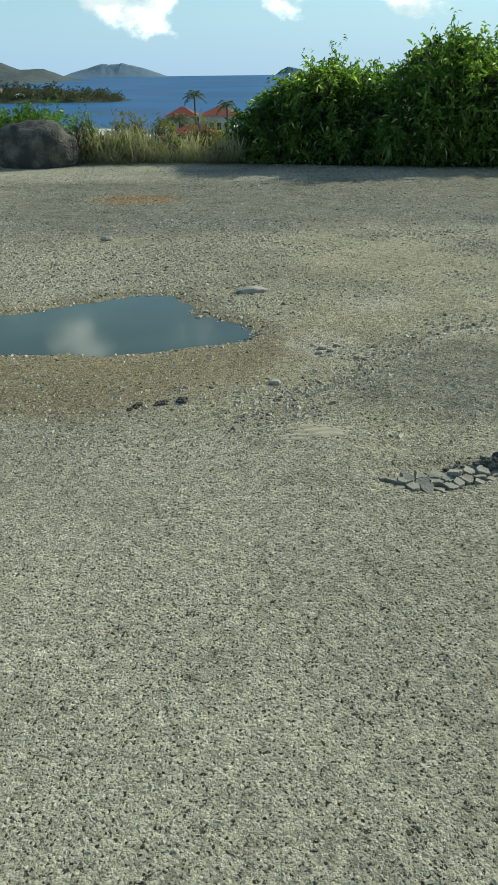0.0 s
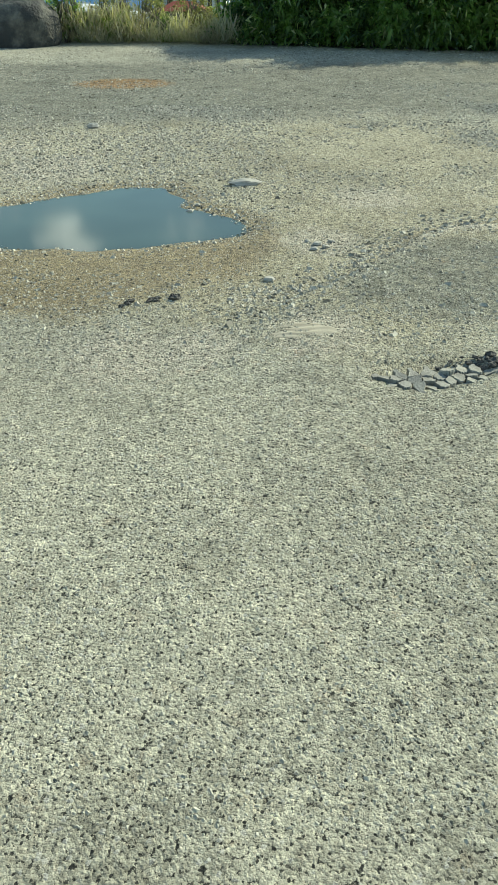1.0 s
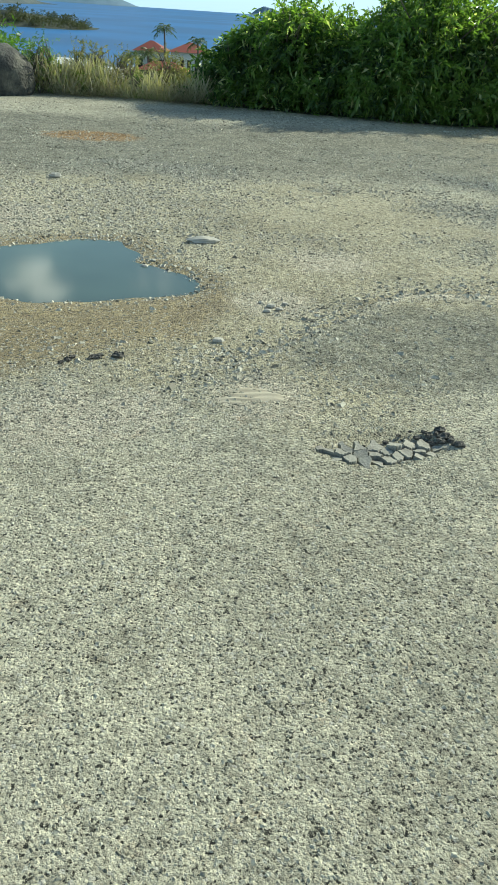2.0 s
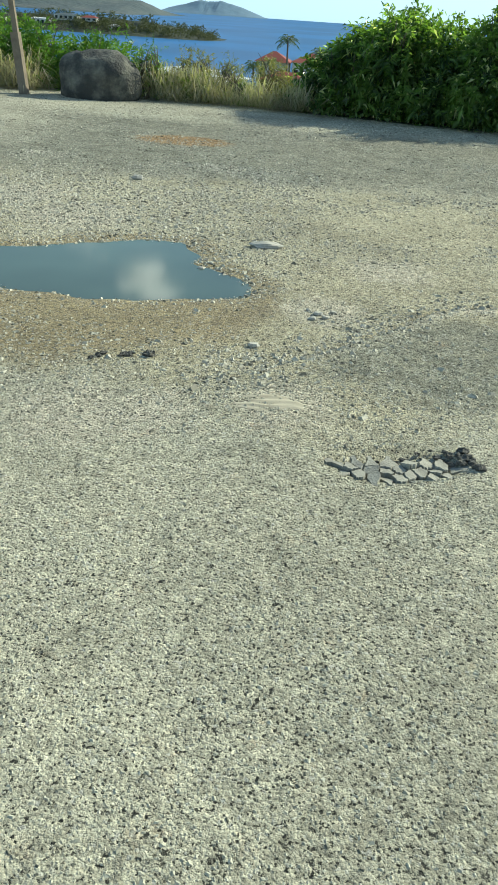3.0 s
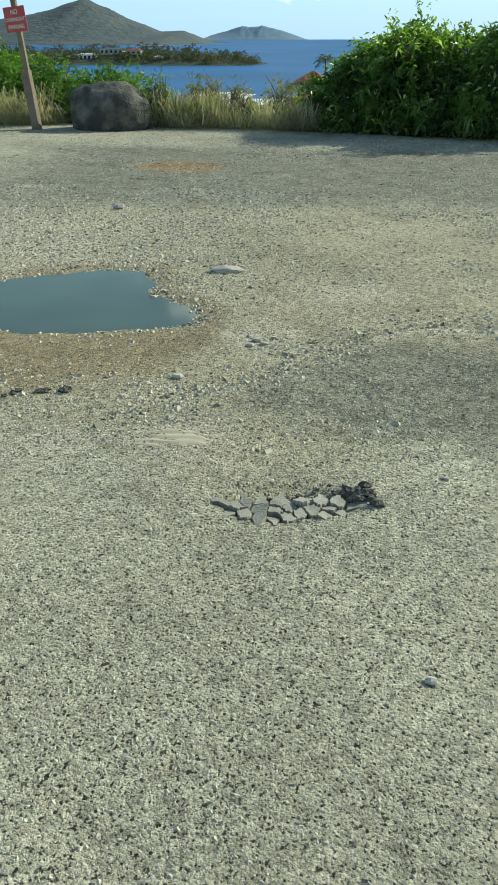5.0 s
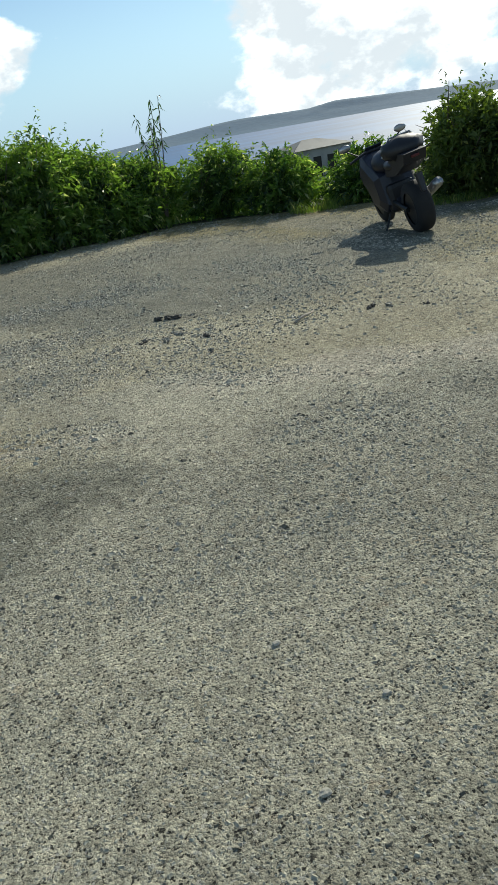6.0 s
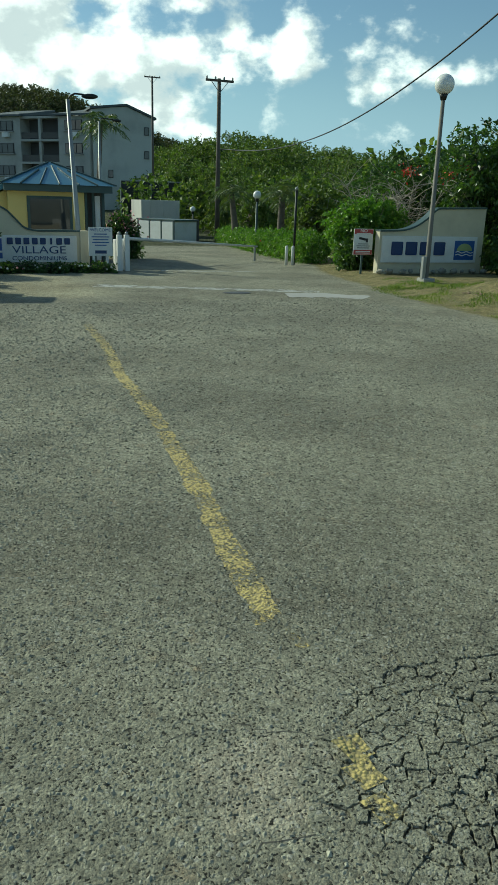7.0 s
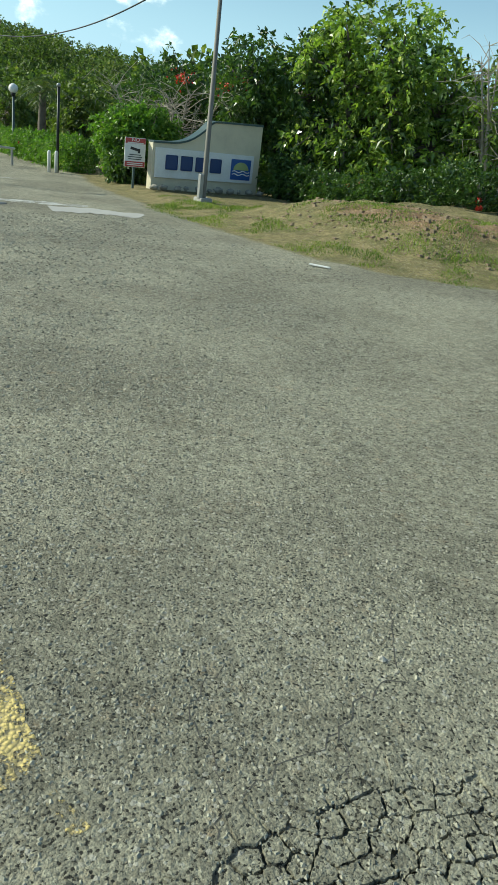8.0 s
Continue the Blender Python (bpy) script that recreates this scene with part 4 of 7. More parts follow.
def seedling(x, y, h, seed):
    rng = np.random.default_rng(seed)
    base = thing("sapling", "spindly wild sapling with dry hanging seed pods", "sapling", (x, y, gh(x, y)))
    pods = []
    for k in range(5):
        s = Shape()
        tip = Vector((rng.normal() * 0.35, rng.normal() * 0.2, h * (0.75 + 0.27 * rng.random())))
        mid = tip * 0.55 + Vector((rng.normal() * 0.05, 0, 0.1))
        s.tube([(0, 0, 0), mid, tip], [0.014, 0.010, 0.003], 5)
        for t in np.linspace(0.45, 1, 9):
            pods.append(mid.lerp(tip, (t - 0.4) / 0.6))
        part("stem", s, BARK, base)
    p = np.repeat(np.array(pods), 3, 0)
    ax = rng.normal(size=p.shape) * 0.6
    ax[:, 2] -= 0.5
    v, f = leaves_from(p, ax, 0.15, 0.028, rng, 0.3)
    tagged(part("seed_pods", array_mesh("seed_pods", v, f, LEAF_DARK), None, base, "dark dry hanging pods"), "dark dry hanging pods", kind="stuff")


seedling(6.35, 14.7, 2.45, 1)


# ---- sea, islands and the far shore ----
def ridge(name, label, crest, depth, foot, material, seed, rough=0.12, category="island"):
    """A far hill: a crest line with slopes that run down to the water on both sides."""
    n, rows = 90, 9
    xs, ys, zs = (np.array(q, float) for q in zip(*crest))
    t = np.linspace(0, 1, len(crest))
    u = np.linspace(0, 1, n)
    cx, cy, cz = np.interp(u, t, xs), np.interp(u, t, ys), np.interp(u, t, zs)
    run = np.array([xs[-1] - xs[0], ys[-1] - ys[0]])
    nx, ny = np.array([run[1], -run[0]]) / np.hypot(*run)
    verts = []
    for j in range(-rows, rows + 1):
        s = j / rows
        w = (1 - abs(s)) ** 1.25
        hh = (cz - foot)
        wob = lattice(u * 30, np.full(n, s * 4), 1.0, seed) + 0.5 * lattice(u * 80, np.full(n, s * 11), 1.0, seed + 1)
        z = foot + hh * w * (1 + rough * wob * (0.25 + abs(s)) ) - 2.0 * (abs(s) == 1)
        verts.append(np.stack([cx + nx * depth * s, cy + ny * depth * s, z], 1))
    verts = np.concatenate(verts)
    i = (np.arange(2 * rows)[:, None] * n + np.arange(n - 1)).ravel()
    faces = np.stack([i, i + 1, i + n + 1, i + n], 1)
    return tagged(new(name, array_mesh(name, verts, faces, material, True)), label, category, kind="structure")


ridge("backdrop_headland", "dry green-brown hilly headland across the bay", [(-1700, 2500, 30), (-1400, 2500, 38), (-1205, 2500, 51), (-1117, 2500, 66), (-975, 2500, 98), (-900, 2500, 74), (-845, 2500, 47), (-740, 2500, 11), (-669, 2500, 14), (-625, 2500, -6), (-600, 2500, -22)], 420, -22, HILL_FAR, 11)
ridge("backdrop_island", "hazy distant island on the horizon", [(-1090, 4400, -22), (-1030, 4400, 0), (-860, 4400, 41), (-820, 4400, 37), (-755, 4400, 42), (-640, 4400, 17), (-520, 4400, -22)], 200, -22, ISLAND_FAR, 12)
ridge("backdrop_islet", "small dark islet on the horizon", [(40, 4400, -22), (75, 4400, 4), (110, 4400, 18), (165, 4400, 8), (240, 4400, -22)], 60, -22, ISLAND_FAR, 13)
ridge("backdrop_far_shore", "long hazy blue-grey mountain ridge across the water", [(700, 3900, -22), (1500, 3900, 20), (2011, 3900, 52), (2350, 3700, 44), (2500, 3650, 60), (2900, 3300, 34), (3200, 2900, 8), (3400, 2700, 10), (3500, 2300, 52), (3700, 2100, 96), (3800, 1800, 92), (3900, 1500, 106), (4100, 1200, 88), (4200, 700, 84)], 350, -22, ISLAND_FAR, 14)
ridge("backdrop_peninsula", "low wooded peninsula with a few houses", [(-700, 764, -6), (-400, 764, -10), (-340, 764, -12), (-255, 764, -10), (-230, 764, -10.5), (-190, 764, -12), (-165, 764, -15), (-143, 764, -18.5), (-128, 764, -22)], 60, -22.5, WOODED, 15, 0.3, "peninsula")


def crowns_stuff(name, label, spots, leaf, per, seed, material):
    """Many small tree crowns joined: spots of x, y, z, radius."""
    rng = np.random.default_rng(seed)
    v, f = sprays([(x, y, z, r, r, r * 0.85) for x, y, z, r in spots], per * len(spots), 6, leaf * 1.3, leaf, 0.55, rng, 0.2, 0.35, 0.6)
    return tagged(new(name, array_mesh(name, v, f, material)), label, "woodland", kind="stuff")


def scattered(count, seed, where, rad):
    rng, out = np.random.default_rng(seed), []
    while len(out) < count:
        p = where(rng)
        r = rad * (0.6 + 0.8 * rng.random())
        out.append((p[0], p[1], gh(*p) + r * 0.7, r))
    return out


def by_angle(a0, a1, d0, d1):
    def pick(rng):
        a, d = radians(a0 + (a1 - a0) * rng.random()), d0 + (d1 - d0) * rng.random()
        return 1 + d * math.sin(a), d * math.cos(a)
    return pick


crowns_stuff("woodland", "green scrubby woodland on the hillside behind the gate", scattered(420, 31, by_angle(103, 124, 62, 165), 2.0), 0.40, 78, 32, LEAF_HILL)
crowns_stuff("woodland", "dark scrub forest on the hill behind the apartments", scattered(1500, 33, by_angle(84, 107, 225, 345), 1.9), 0.8, 19, 34, LEAF_HILL_DARK)
crowns_stuff("woodland", "woodland inland of the road", scattered(160, 35, by_angle(120, 160, 32, 90), 2.4), 0.46, 62, 36, LEAF_HILL)
crowns_stuff("scrub", "scrub on the slope below the lot", scattered(300, 37, by_angle(-45, 48, 22, 95), 0.8), 0.34, 40, 38, LEAF_HEDGE)
crowns_stuff("scrub", "green scrub on the slope towards the sea", scattered(320, 39, by_angle(48, 80, 26, 100), 0.55), 0.22, 42, 40, LEAF_SLOPE)
def on_peninsula(rng):
    x, q = rng.uniform(-560, -134), rng.uniform(-0.75, 0.15)
    crest = float(np.interp(x, [-700, -400, -340, -255, -230, -190, -165, -143, -128], [-6, -10, -12, -10, -10.5, -12, -15, -18.5, -22]))
    return x, 764 + 60 * q, -22.5 + (crest + 22.5) * (1 - abs(q)) ** 1.25 + rng.uniform(0.5, 2.5), rng.uniform(2.2, 4.6)


rng = np.random.default_rng(44)
crowns_stuff("scrub", "trees on the wooded peninsula", [on_peninsula(rng) for _ in range(420)], 1.1, 24, 42, LEAF_HILL_DARK)


def villa(name, label, x, y, z, w, dpt, h, roof_h, roof, wall, turn=0.0, windows=4, rows=1):
    low = gh(x, y) - 0.3
    if low < z and y < 400:
        z, h = low, h + z - low
    base = thing(name, label, "house", (x, y, z), turn)
    part("wall", Shape().box((0, 0, h / 2), (w, dpt, h)), wall, base)
    s, o = Shape(), 0.5
    a, b = w / 2 + o, dpt / 2 + o
    rl = max(0.3, a - b)
    s.add([(-a, -b, h), (a, -b, h), (a, b, h), (-a, b, h), (-rl, 0, h + roof_h), (rl, 0, h + roof_h)], [(0, 1, 5, 4), (1, 2, 5), (2, 3, 4, 5), (3, 0, 4), (3, 2, 1, 0)])
    part("roof", s, roof, base)
    for r in range(rows):
        for k in range(windows):
            wx = -w / 2 + (k + 0.5) * w / windows
            zz = (r + 0.55) * h / rows
            win = part("window", Shape().box((wx, -dpt / 2 - 0.03, zz), (w / windows * 0.55, 0.06, h / rows * 0.5)), GLASS, base)
            part("sill", Shape().box((wx, -dpt / 2 - 0.08, zz - h / rows * 0.28), (w / windows * 0.62, 0.16, 0.08)), WHITE, win)
    return base


villa("house", "house with a red tiled hip roof below the lot", -16.6, 150, -9.4, 5.5, 5, 3.6, 1.6, RED_TILE, PALE_WALL, 0, 3)
villa("house", "long white house with a red tiled roof", -9.9, 152, -9.6, 6.6, 6, 3.9, 1.5, RED_TILE, WHITE, 0, 5)
villa("house", "small house with a weathered red tiled roof", -13.0, 132, -9.4, 7.0, 4, 1.9, 1.2, RED_TILE, SHADOW_WALL, 0, 4)
villa("house", "low flat white building below the lot", -14.0, 62, -7.1, 3.6, 5, 4.5, 0.3, WHITE, WHITE, 0, 3)
villa("house", "low white roofed building beyond the grass", -11.1, 60, -7.0, 3.2, 5, 4.2, 0.2, WHITE, WHITE, 0, 3)
villa("house", "white villa on the peninsula", -292, 742, -19.5, 20, 10, 5.5, 0.8, WHITE, WHITE, 0, 5)
villa("house", "grey two-storey villa on the peninsula", -270, 752, -18.5, 22, 10, 8.5, 1.2, BLUE_GREY_ROOF, PALE_WALL, 0, 5, 2)
villa("house", "small white house on the peninsula", -222, 738, -19.0, 10, 8, 3.2, 1.2, WHITE, WHITE, 0, 3)
villa("house", "red-roofed house on the peninsula", -245, 740, -14, 14, 8, 3.0, 1.8, RED_TILE, PALE_WALL, 0, 3)
palm(-13.3, 140, -8.6, 6.6, "tall coconut palm beside red-roofed houses", 51, 2.2)
palm(-7.8, 140, -8.8, 5.2, "coconut palm beside red-roofed houses", 52, 2.2)
palm(-17.4, 128, -8.8, 3.2, "short palm beside red-roofed houses", 53, 2.2)
palm(-15.4, 134, -8.8, 3.4, "bushy palm beside red-roofed houses", 54, 2.4)


# ---- boulder, sign post and debris on the lot ----
rock = Shape()
rock.ball((0, 0, 0.26), 0.62, 26, (1.2, 0.85, 0.86), 0.16, 3.3, 1.1)
rock.v = [(0.74 * math.copysign(abs(x / 0.74) ** 0.8, x), y, 0.26 + 0.53 * math.copysign(abs((z - 0.26) / 0.53) ** 0.75, z - 0.26) + 0.02 * noise.noise(Vector((x, y, z)) * 7)) for x, y, z in rock.v]
mono("boulder", rock, ROCK, "large dark lichened boulder at the lot's edge", "boulder", smooth=True, m=pose(-5.5, 14.55, 0.0, 0, 0, 8))


def lettering(text, size, parent, material, loc, rot, name="lettering", depth=0.004, wide=1.0):
    """Raised letters, centred, turned into a mesh."""
    cu = bpy.data.curves.new(name, "FONT")
    cu.body, cu.size, cu.align_x, cu.align_y, cu.extrude = text, size, "CENTER", "CENTER", depth
    tmp = bpy.data.objects.new(name, cu)
    scene.collection.objects.link(tmp)
    bpy.context.view_layer.update()
    me = bpy.data.meshes.new_from_object(tmp.evaluated_get(bpy.context.evaluated_depsgraph_get()))
    bpy.data.objects.remove(tmp)
    me.materials.clear()
    me.materials.append(material)
    ob = new(name, me)
    ob.parent = parent
    ob.matrix_local = pose(*loc, *rot) @ Matrix.Diagonal((wide, 1, 1, 1))
    return ob


def post_sign():
    base = thing("sign_post", "leaning weathered wooden post with a faded red parking sign", "sign", (-6.84, 14.15, 0.0), -8, lean=(0, -5))
    part("post", Shape().box((0.02, 0, 0.45), (0.16, 0.11, 1.1), 0.008), WEATHERED_WOOD, base, "split grey-brown timber post")
    part("upper_post", Shape().box((-0.02, 0.09, 1.1), (0.10, 0.06, 2.2), 0.006), WEATHERED_WOOD, base)
    board = part("sign_board", Shape().box((-0.02, 0.045, 1.82), (0.44, 0.012, 0.40), 0.004), RED_SIGN, base, "faded red sign board")
    for k, (txt, sz) in enumerate((("NO", 0.11), ("OVERNIGHT", 0.085), ("PARKING", 0.095))):
        lettering(txt, sz, board, WHITE, (-0.02, 0.036, 1.93 - 0.115 * k), (90, 0, 0), depth=0.002, wide=0.85)
    return base


post_sign()


# ---- entrance: walls and signs ----
def arc_profile(points, n=8):
    """A smooth line through a few (x, z) points."""
    pts = [Vector((p[0], p[1], 0)) for p in points]
    out = []
    for i in range(len(pts) - 1):
        a, b, c, d = pts[max(i - 1, 0)], pts[i], pts[i + 1], pts[min(i + 2, len(pts) - 1)]
        for k in range(n):
            t = k / n
            q = 0.5 * ((2 * b) + (c - a) * t + (2 * a - 5 * b + 4 * c - d) * t * t + (3 * b - a - 3 * c + d) * t**3)
            out.append((q.x, q.y))
    return out + [points[-1]]


def curved_wall(base, top, width, foot, thick=0.22):
    """A free-standing wall with a swept top, its cap in darker trim."""
    s = Shape()
    outline = [(0, 0, foot), (width, 0, foot)] + [(x, 0, z) for x, z in top[::-1]]
    s.slab(outline, (0, thick, 0))
    part("wall", s, CREAM, base)
    cap = Shape()
    for (x0, z0), (x1, z1) in zip(top, top[1:]):
        d = Vector((x1 - x0, 0, z1 - z0))
        n = Vector((-d.z, 0, d.x)).normalized() * 0.045
        cap.slab([(x0, -0.035, z0), (x1, -0.035, z1), (x1 + n.x, -0.035, z1 + n.z), (x0 + n.x, -0.035, z0 + n.z)], (0, thick + 0.07, 0))
    part("coping", cap, DARK_TRIM, base, "dark green coping along the curved top")


def entrance_wall():
    base = thing("entrance_wall", "cream entrance wall with a curved top and white name board", "wall", (22.0, 0.0, 0.0), -90)
    top = [(0.0, 1.2), (0.45, 1.21)] + arc_profile([(0.85, 1.19), (1.08, 1.06), (1.28, 0.86), (1.48, 0.66), (1.75, 0.575), (2.0, 0.57)]) + [(2.92, 0.57)]
    curved_wall(base, top, 2.92, -0.6)
    part("pillar", Shape().box((3.03, 0.11, 0.0), (0.24, 0.3, 1.2), 0.01), CREAM, base)
    board = part("name_board", Shape().box((1.67, -0.03, 0.13), (2.3, 0.05, 0.68), 0.006), WHITE, base, "white name board with navy lettering")
    part("emblem", Shape().box((0.74, -0.06, 0.14), (0.36, 0.014, 0.50), 0.003), BLUE, board, "blue square emblem")
    part("emblem_wave", Shape().box((0.74, -0.07, 0.06), (0.36, 0.012, 0.05), 0.003), WHITE, board)
    # the proper name is set as plain bars, one a character
    for k in range(8):
        part("name_bar", Shape().box((1.12 + 0.207 * k, -0.062, 0.33), (0.145 if k != 5 else 0.05, 0.014, 0.165), 0.02), NAVY, board, "navy bar")
    lettering("VILLAGE", 0.27, board, NAVY, (1.85, -0.058, 0.10), (90, 0, 0), depth=0.006, wide=1.36)
    lettering("CONDOMINIUMS", 0.15, board, NAVY, (1.85, -0.058, -0.11), (90, 0, 0), depth=0.006, wide=1.18)
    return base


def number_wall():
    base = thing("entrance_wall", "cream entrance wall with a raised curved end and white board", "wall", (18.7, -10.08, 0.0), -91)
    top = [(0.0, 0.82)] + arc_profile([(0.3, 0.825), (0.7, 0.85), (1.05, 0.95), (1.38, 1.15), (1.62, 1.36), (1.75, 1.41)]) + [(3.2, 1.45)]
    curved_wall(base, top, 3.2, -0.6)
    board = part("name_board", Shape().box((1.52, -0.03, 0.385), (2.92, 0.05, 0.68), 0.006), WHITE, base, "white board with navy figures and an emblem")
    for k in range(4):
        part("figure_bar", Shape().box((0.50 + 0.43 * k, -0.062, 0.41), (0.33, 0.014, 0.34), 0.03), NAVY, board, "navy bar")
    e = part("emblem", Shape().box((2.58, -0.062, 0.37), (0.62, 0.014, 0.5), 0.003), BLUE, board, "blue square emblem with a green hill and white waves")
    hill = Shape().slab([(2.58 + 0.24 * math.cos(a), -0.071, 0.36 + 0.19 * math.sin(a)) for a in [math.pi * k / 14 for k in range(15)]], (0, -0.006, 0))
    part("emblem_hill", hill, GREENISH, board)
    for zz in (0.32, 0.25):
        w = Shape().tube([(2.31 + 0.06 * k, -0.075, zz + 0.022 * math.sin(k * 1.4)) for k in range(10)], 0.014, 6)
        part("emblem_wave", w, WHITE, board)
    return base


entrance_wall()
number_wall()


def welcome_sign():
    base = thing("welcome_sign", "white welcome sign on two posts by the gate", "sign", (21.3, -3.02, gh(21.3, -3.3)), -90)
    for x in (0.13, 0.48):
        part("post", Shape().box((x, 0.03, 0.35), (0.07, 0.05, 0.75), 0.005), WHITE, base)
    b = part("sign_board", Shape().box((0.31, -0.01, 0.76), (0.62, 0.03, 0.72), 0.005), WHITE, base, "white board with small blue lines of print")
    lettering("WELCOME", 0.105, b, BLUE, (0.31, -0.028, 1.05), (90, 0, 0), depth=0.003, wide=1.05)
    for k, w in enumerate((0.34, 0.46, 0.4, 0.44, 0.3)):
        part("print_line", Shape().box((0.31, -0.028, 0.95 - 0.07 * k), (w, 0.006, 0.024)), BLUE, b)
    part("print_panel", Shape().box((0.31, -0.028, 0.5), (0.3, 0.006, 0.08)), NAVY, b)
    return base


def notice_sign():
    base = thing("notice_sign", "white warning notice with red bands on a green post", "sign", (19.0, -9.77, gh(19, -9.77)), -92)
    part("post", Shape().box((0, 0.03, 0.5), (0.05, 0.04, 1.1), 0.004), DARK_TRIM, base, "dark green post")
    b = part("sign_board", Shape().box((0, 0, 0.82), (0.55, 0.02, 0.66), 0.006), WHITE, base, "white notice board with red bands")
    part("red_band", Shape().box((0, -0.012, 1.08), (0.53, 0.008, 0.12)), RED_SIGN, b)
    part("red_band", Shape().box((0, -0.012, 0.56), (0.53, 0.008, 0.12)), RED_SIGN, b)
    lettering("NO", 0.11, b, WHITE, (0, -0.018, 1.10), (90, 0, 0), depth=0.002, wide=1.2)
    part("print_line", Shape().box((0, -0.018, 1.035), (0.42, 0.005, 0.022)), WHITE, b)
    part("camera_symbol", Shape().box((-0.03, -0.014, 0.90), (0.2, 0.006, 0.06), 0.002, pose(0, 0, 0, 0, 12, 0)).box((0.1, -0.014, 0.86), (0.06, 0.006, 0.1)), BLACK, b, "dark pictogram")
    for k, w in enumerate((0.3, 0.38, 0.34)):
        part("print_line", Shape().box((0, -0.014, 0.77 - 0.05 * k), (w, 0.005, 0.018)), BLACK, b)
    for k in range(2):
        part("print_line", Shape().box((0, -0.018, 0.58 - 0.04 * k), (0.42, 0.005, 0.02)), WHITE, b)
    return base


welcome_sign()
notice_sign()


def guardhouse():
    z0 = -0.5
    base = thing("guardhouse", "yellow guardhouse with a blue metal hip roof and dark window", "guardhouse", (25.0, -0.4, 0.0), -90)
    w = Shape()
    w.box((2.05, 1.4, 0.55), (2.2, 2.8, 2.1))
    part("wall", w, YELLOW_WALL, base)
    low = Shape().slab([(0.0, 0.25, z0), (0.97, 0.25, z0), (0.97, 0.25, 1.62), (0.0, 0.25, 1.2)], (0, 2.2, 0))
    part("side_wall", low, YELLOW_WALL, base)
    part("side_roof", Shape().slab([(-0.12, 0.1, 1.14), (1.0, 0.1, 1.70), (1.0, 0.1, 1.84), (-0.12, 0.1, 1.26)], (0, 2.5, 0)), TEAL_ROOF, base, "sloping blue metal side roof")
    fr = part("window", Shape().box((2.13, -0.02, 0.93), (1.3, 0.06, 1.05), 0.01), DARK_TRIM, base, "wide dark window")
    part("pane", Shape().box((2.13, -0.045, 0.93), (1.14, 0.03, 0.9)), GLASS, fr)
    # solid box; the recess's shade is in its dark colour
    part("recess", Shape().box((3.45, 1.5, 0.55), (0.6, 2.4, 2.1)), SHADOW_WALL, base, "recessed doorway, a box darkened for its shade")
    for x in (3.2, 3.42, 3.72):
        part("column", Shape().tube([(x, 0.05, z0), (x, 0.05, 1.6)], 0.045, 10), DARK_TRIM, base)
    part("door_frame", Shape().box((3.56, 0.14, 0.55), (0.16, 0.06, 1.9), 0.01), WHITE, base)
    part("fascia", Shape().box((2.4, 1.4, 1.68), (3.1, 3.4, 0.20), 0.01), DARK_TRIM, base, "dark blue-green fascia")
    e, apex = 1.78, (2.35, 1.4, 2.46)
    a = [(0.75, -0.4, e), (4.05, -0.4, e), (4.05, 3.2, e), (0.75, 3.2, e)]
    part("roof", Shape().add(a + [apex], [(0, 1, 4), (1, 2, 4), (2, 3, 4), (3, 0, 4), (3, 2, 1, 0)]), TEAL_ROOF, base, "blue standing-seam metal roof")
    for k in range(7):
        t = k / 6
        p = Vector(a[0]).lerp(Vector(a[1]), t)
        q = p.lerp(Vector(apex), 0.98 if k in (0, 6) else 0.80 - 0.55 * abs(t - 0.5))
        part("roof_seam", Shape().tube([p + Vector((0, 0, 0.02)), q + Vector((0, 0, 0.02))], 0.022, 6), DARK_TRIM, base)
    return base


guardhouse()


# ---- poles, lamps and gate ----
def street_lamp(x, y, h, reach, label, lean=0.0):
    base = thing("street_lamp", label, "street lamp", (x, y, gh(x, y)), -90, group="street lamps", lean=(0, lean))
    part("pole", Shape().tube([(0, 0, -0.1), (0, 0, 0.3), (0, 0, h)], [0.085, 0.08, 0.05], 12), GALV, base, "pale steel pole", True)
    part("arm", Shape().tube([(0, 0, h - 0.05), (0.06, 0, h + 0.08), (0.2, 0, h + 0.14), (reach - 0.15, 0, h + 0.12)], 0.025, 8), DARK_METAL, base, "", True)
    head = Shape().ball((reach, 0, h + 0.08), 0.2, 8, (1.15, 0.6, 0.35))
    part("lamp_head", head, DARK_METAL, base, "dark cobra-style lamp head", True)
    part("base_plate", Shape().box((0, 0, 0.02), (0.24, 0.24, 0.05), 0.01), GALV, base)
    return base


street_lamp(23.5, -3.15, 4.4, 0.6, "tall pale street lamp beside the guardhouse", -2.5)
street_lamp(40.0, -6.75, 5.7, 0.85, "pale street lamp behind the guardhouse", 0.5)


def globe_lamp(x, y, h, r, material, label, conduit=False):
    base = thing("globe_lamp", label, "lamp post", (x, y, gh(x, y)), -90, group="globe lamps")
    part("pole", Shape().tube([(0, 0, -0.1), (0, 0, 0.05), (0, 0, h - r)], [0.062, 0.058, 0.042], 12), material, base, "", True)
    part("collar", Shape().tube([(0, 0, h - r - 0.1), (0, 0, h - r + 0.04)], [0.06, 0.1], 12), DARK_METAL, base, "", True)
    part("globe", Shape().ball((0, 0, h), r, 14), GLOBE, base, "white opal glass globe", True)
    if conduit:
        part("junction_box", Shape().box((-0.12, -0.04, 0.32), (0.09, 0.09, 0.5), 0.01), GALV, base)
        part("pole_base", Shape().box((0, 0, 0.03), (0.3, 0.3, 0.12), 0.02), CONCRETE, base)
    return base


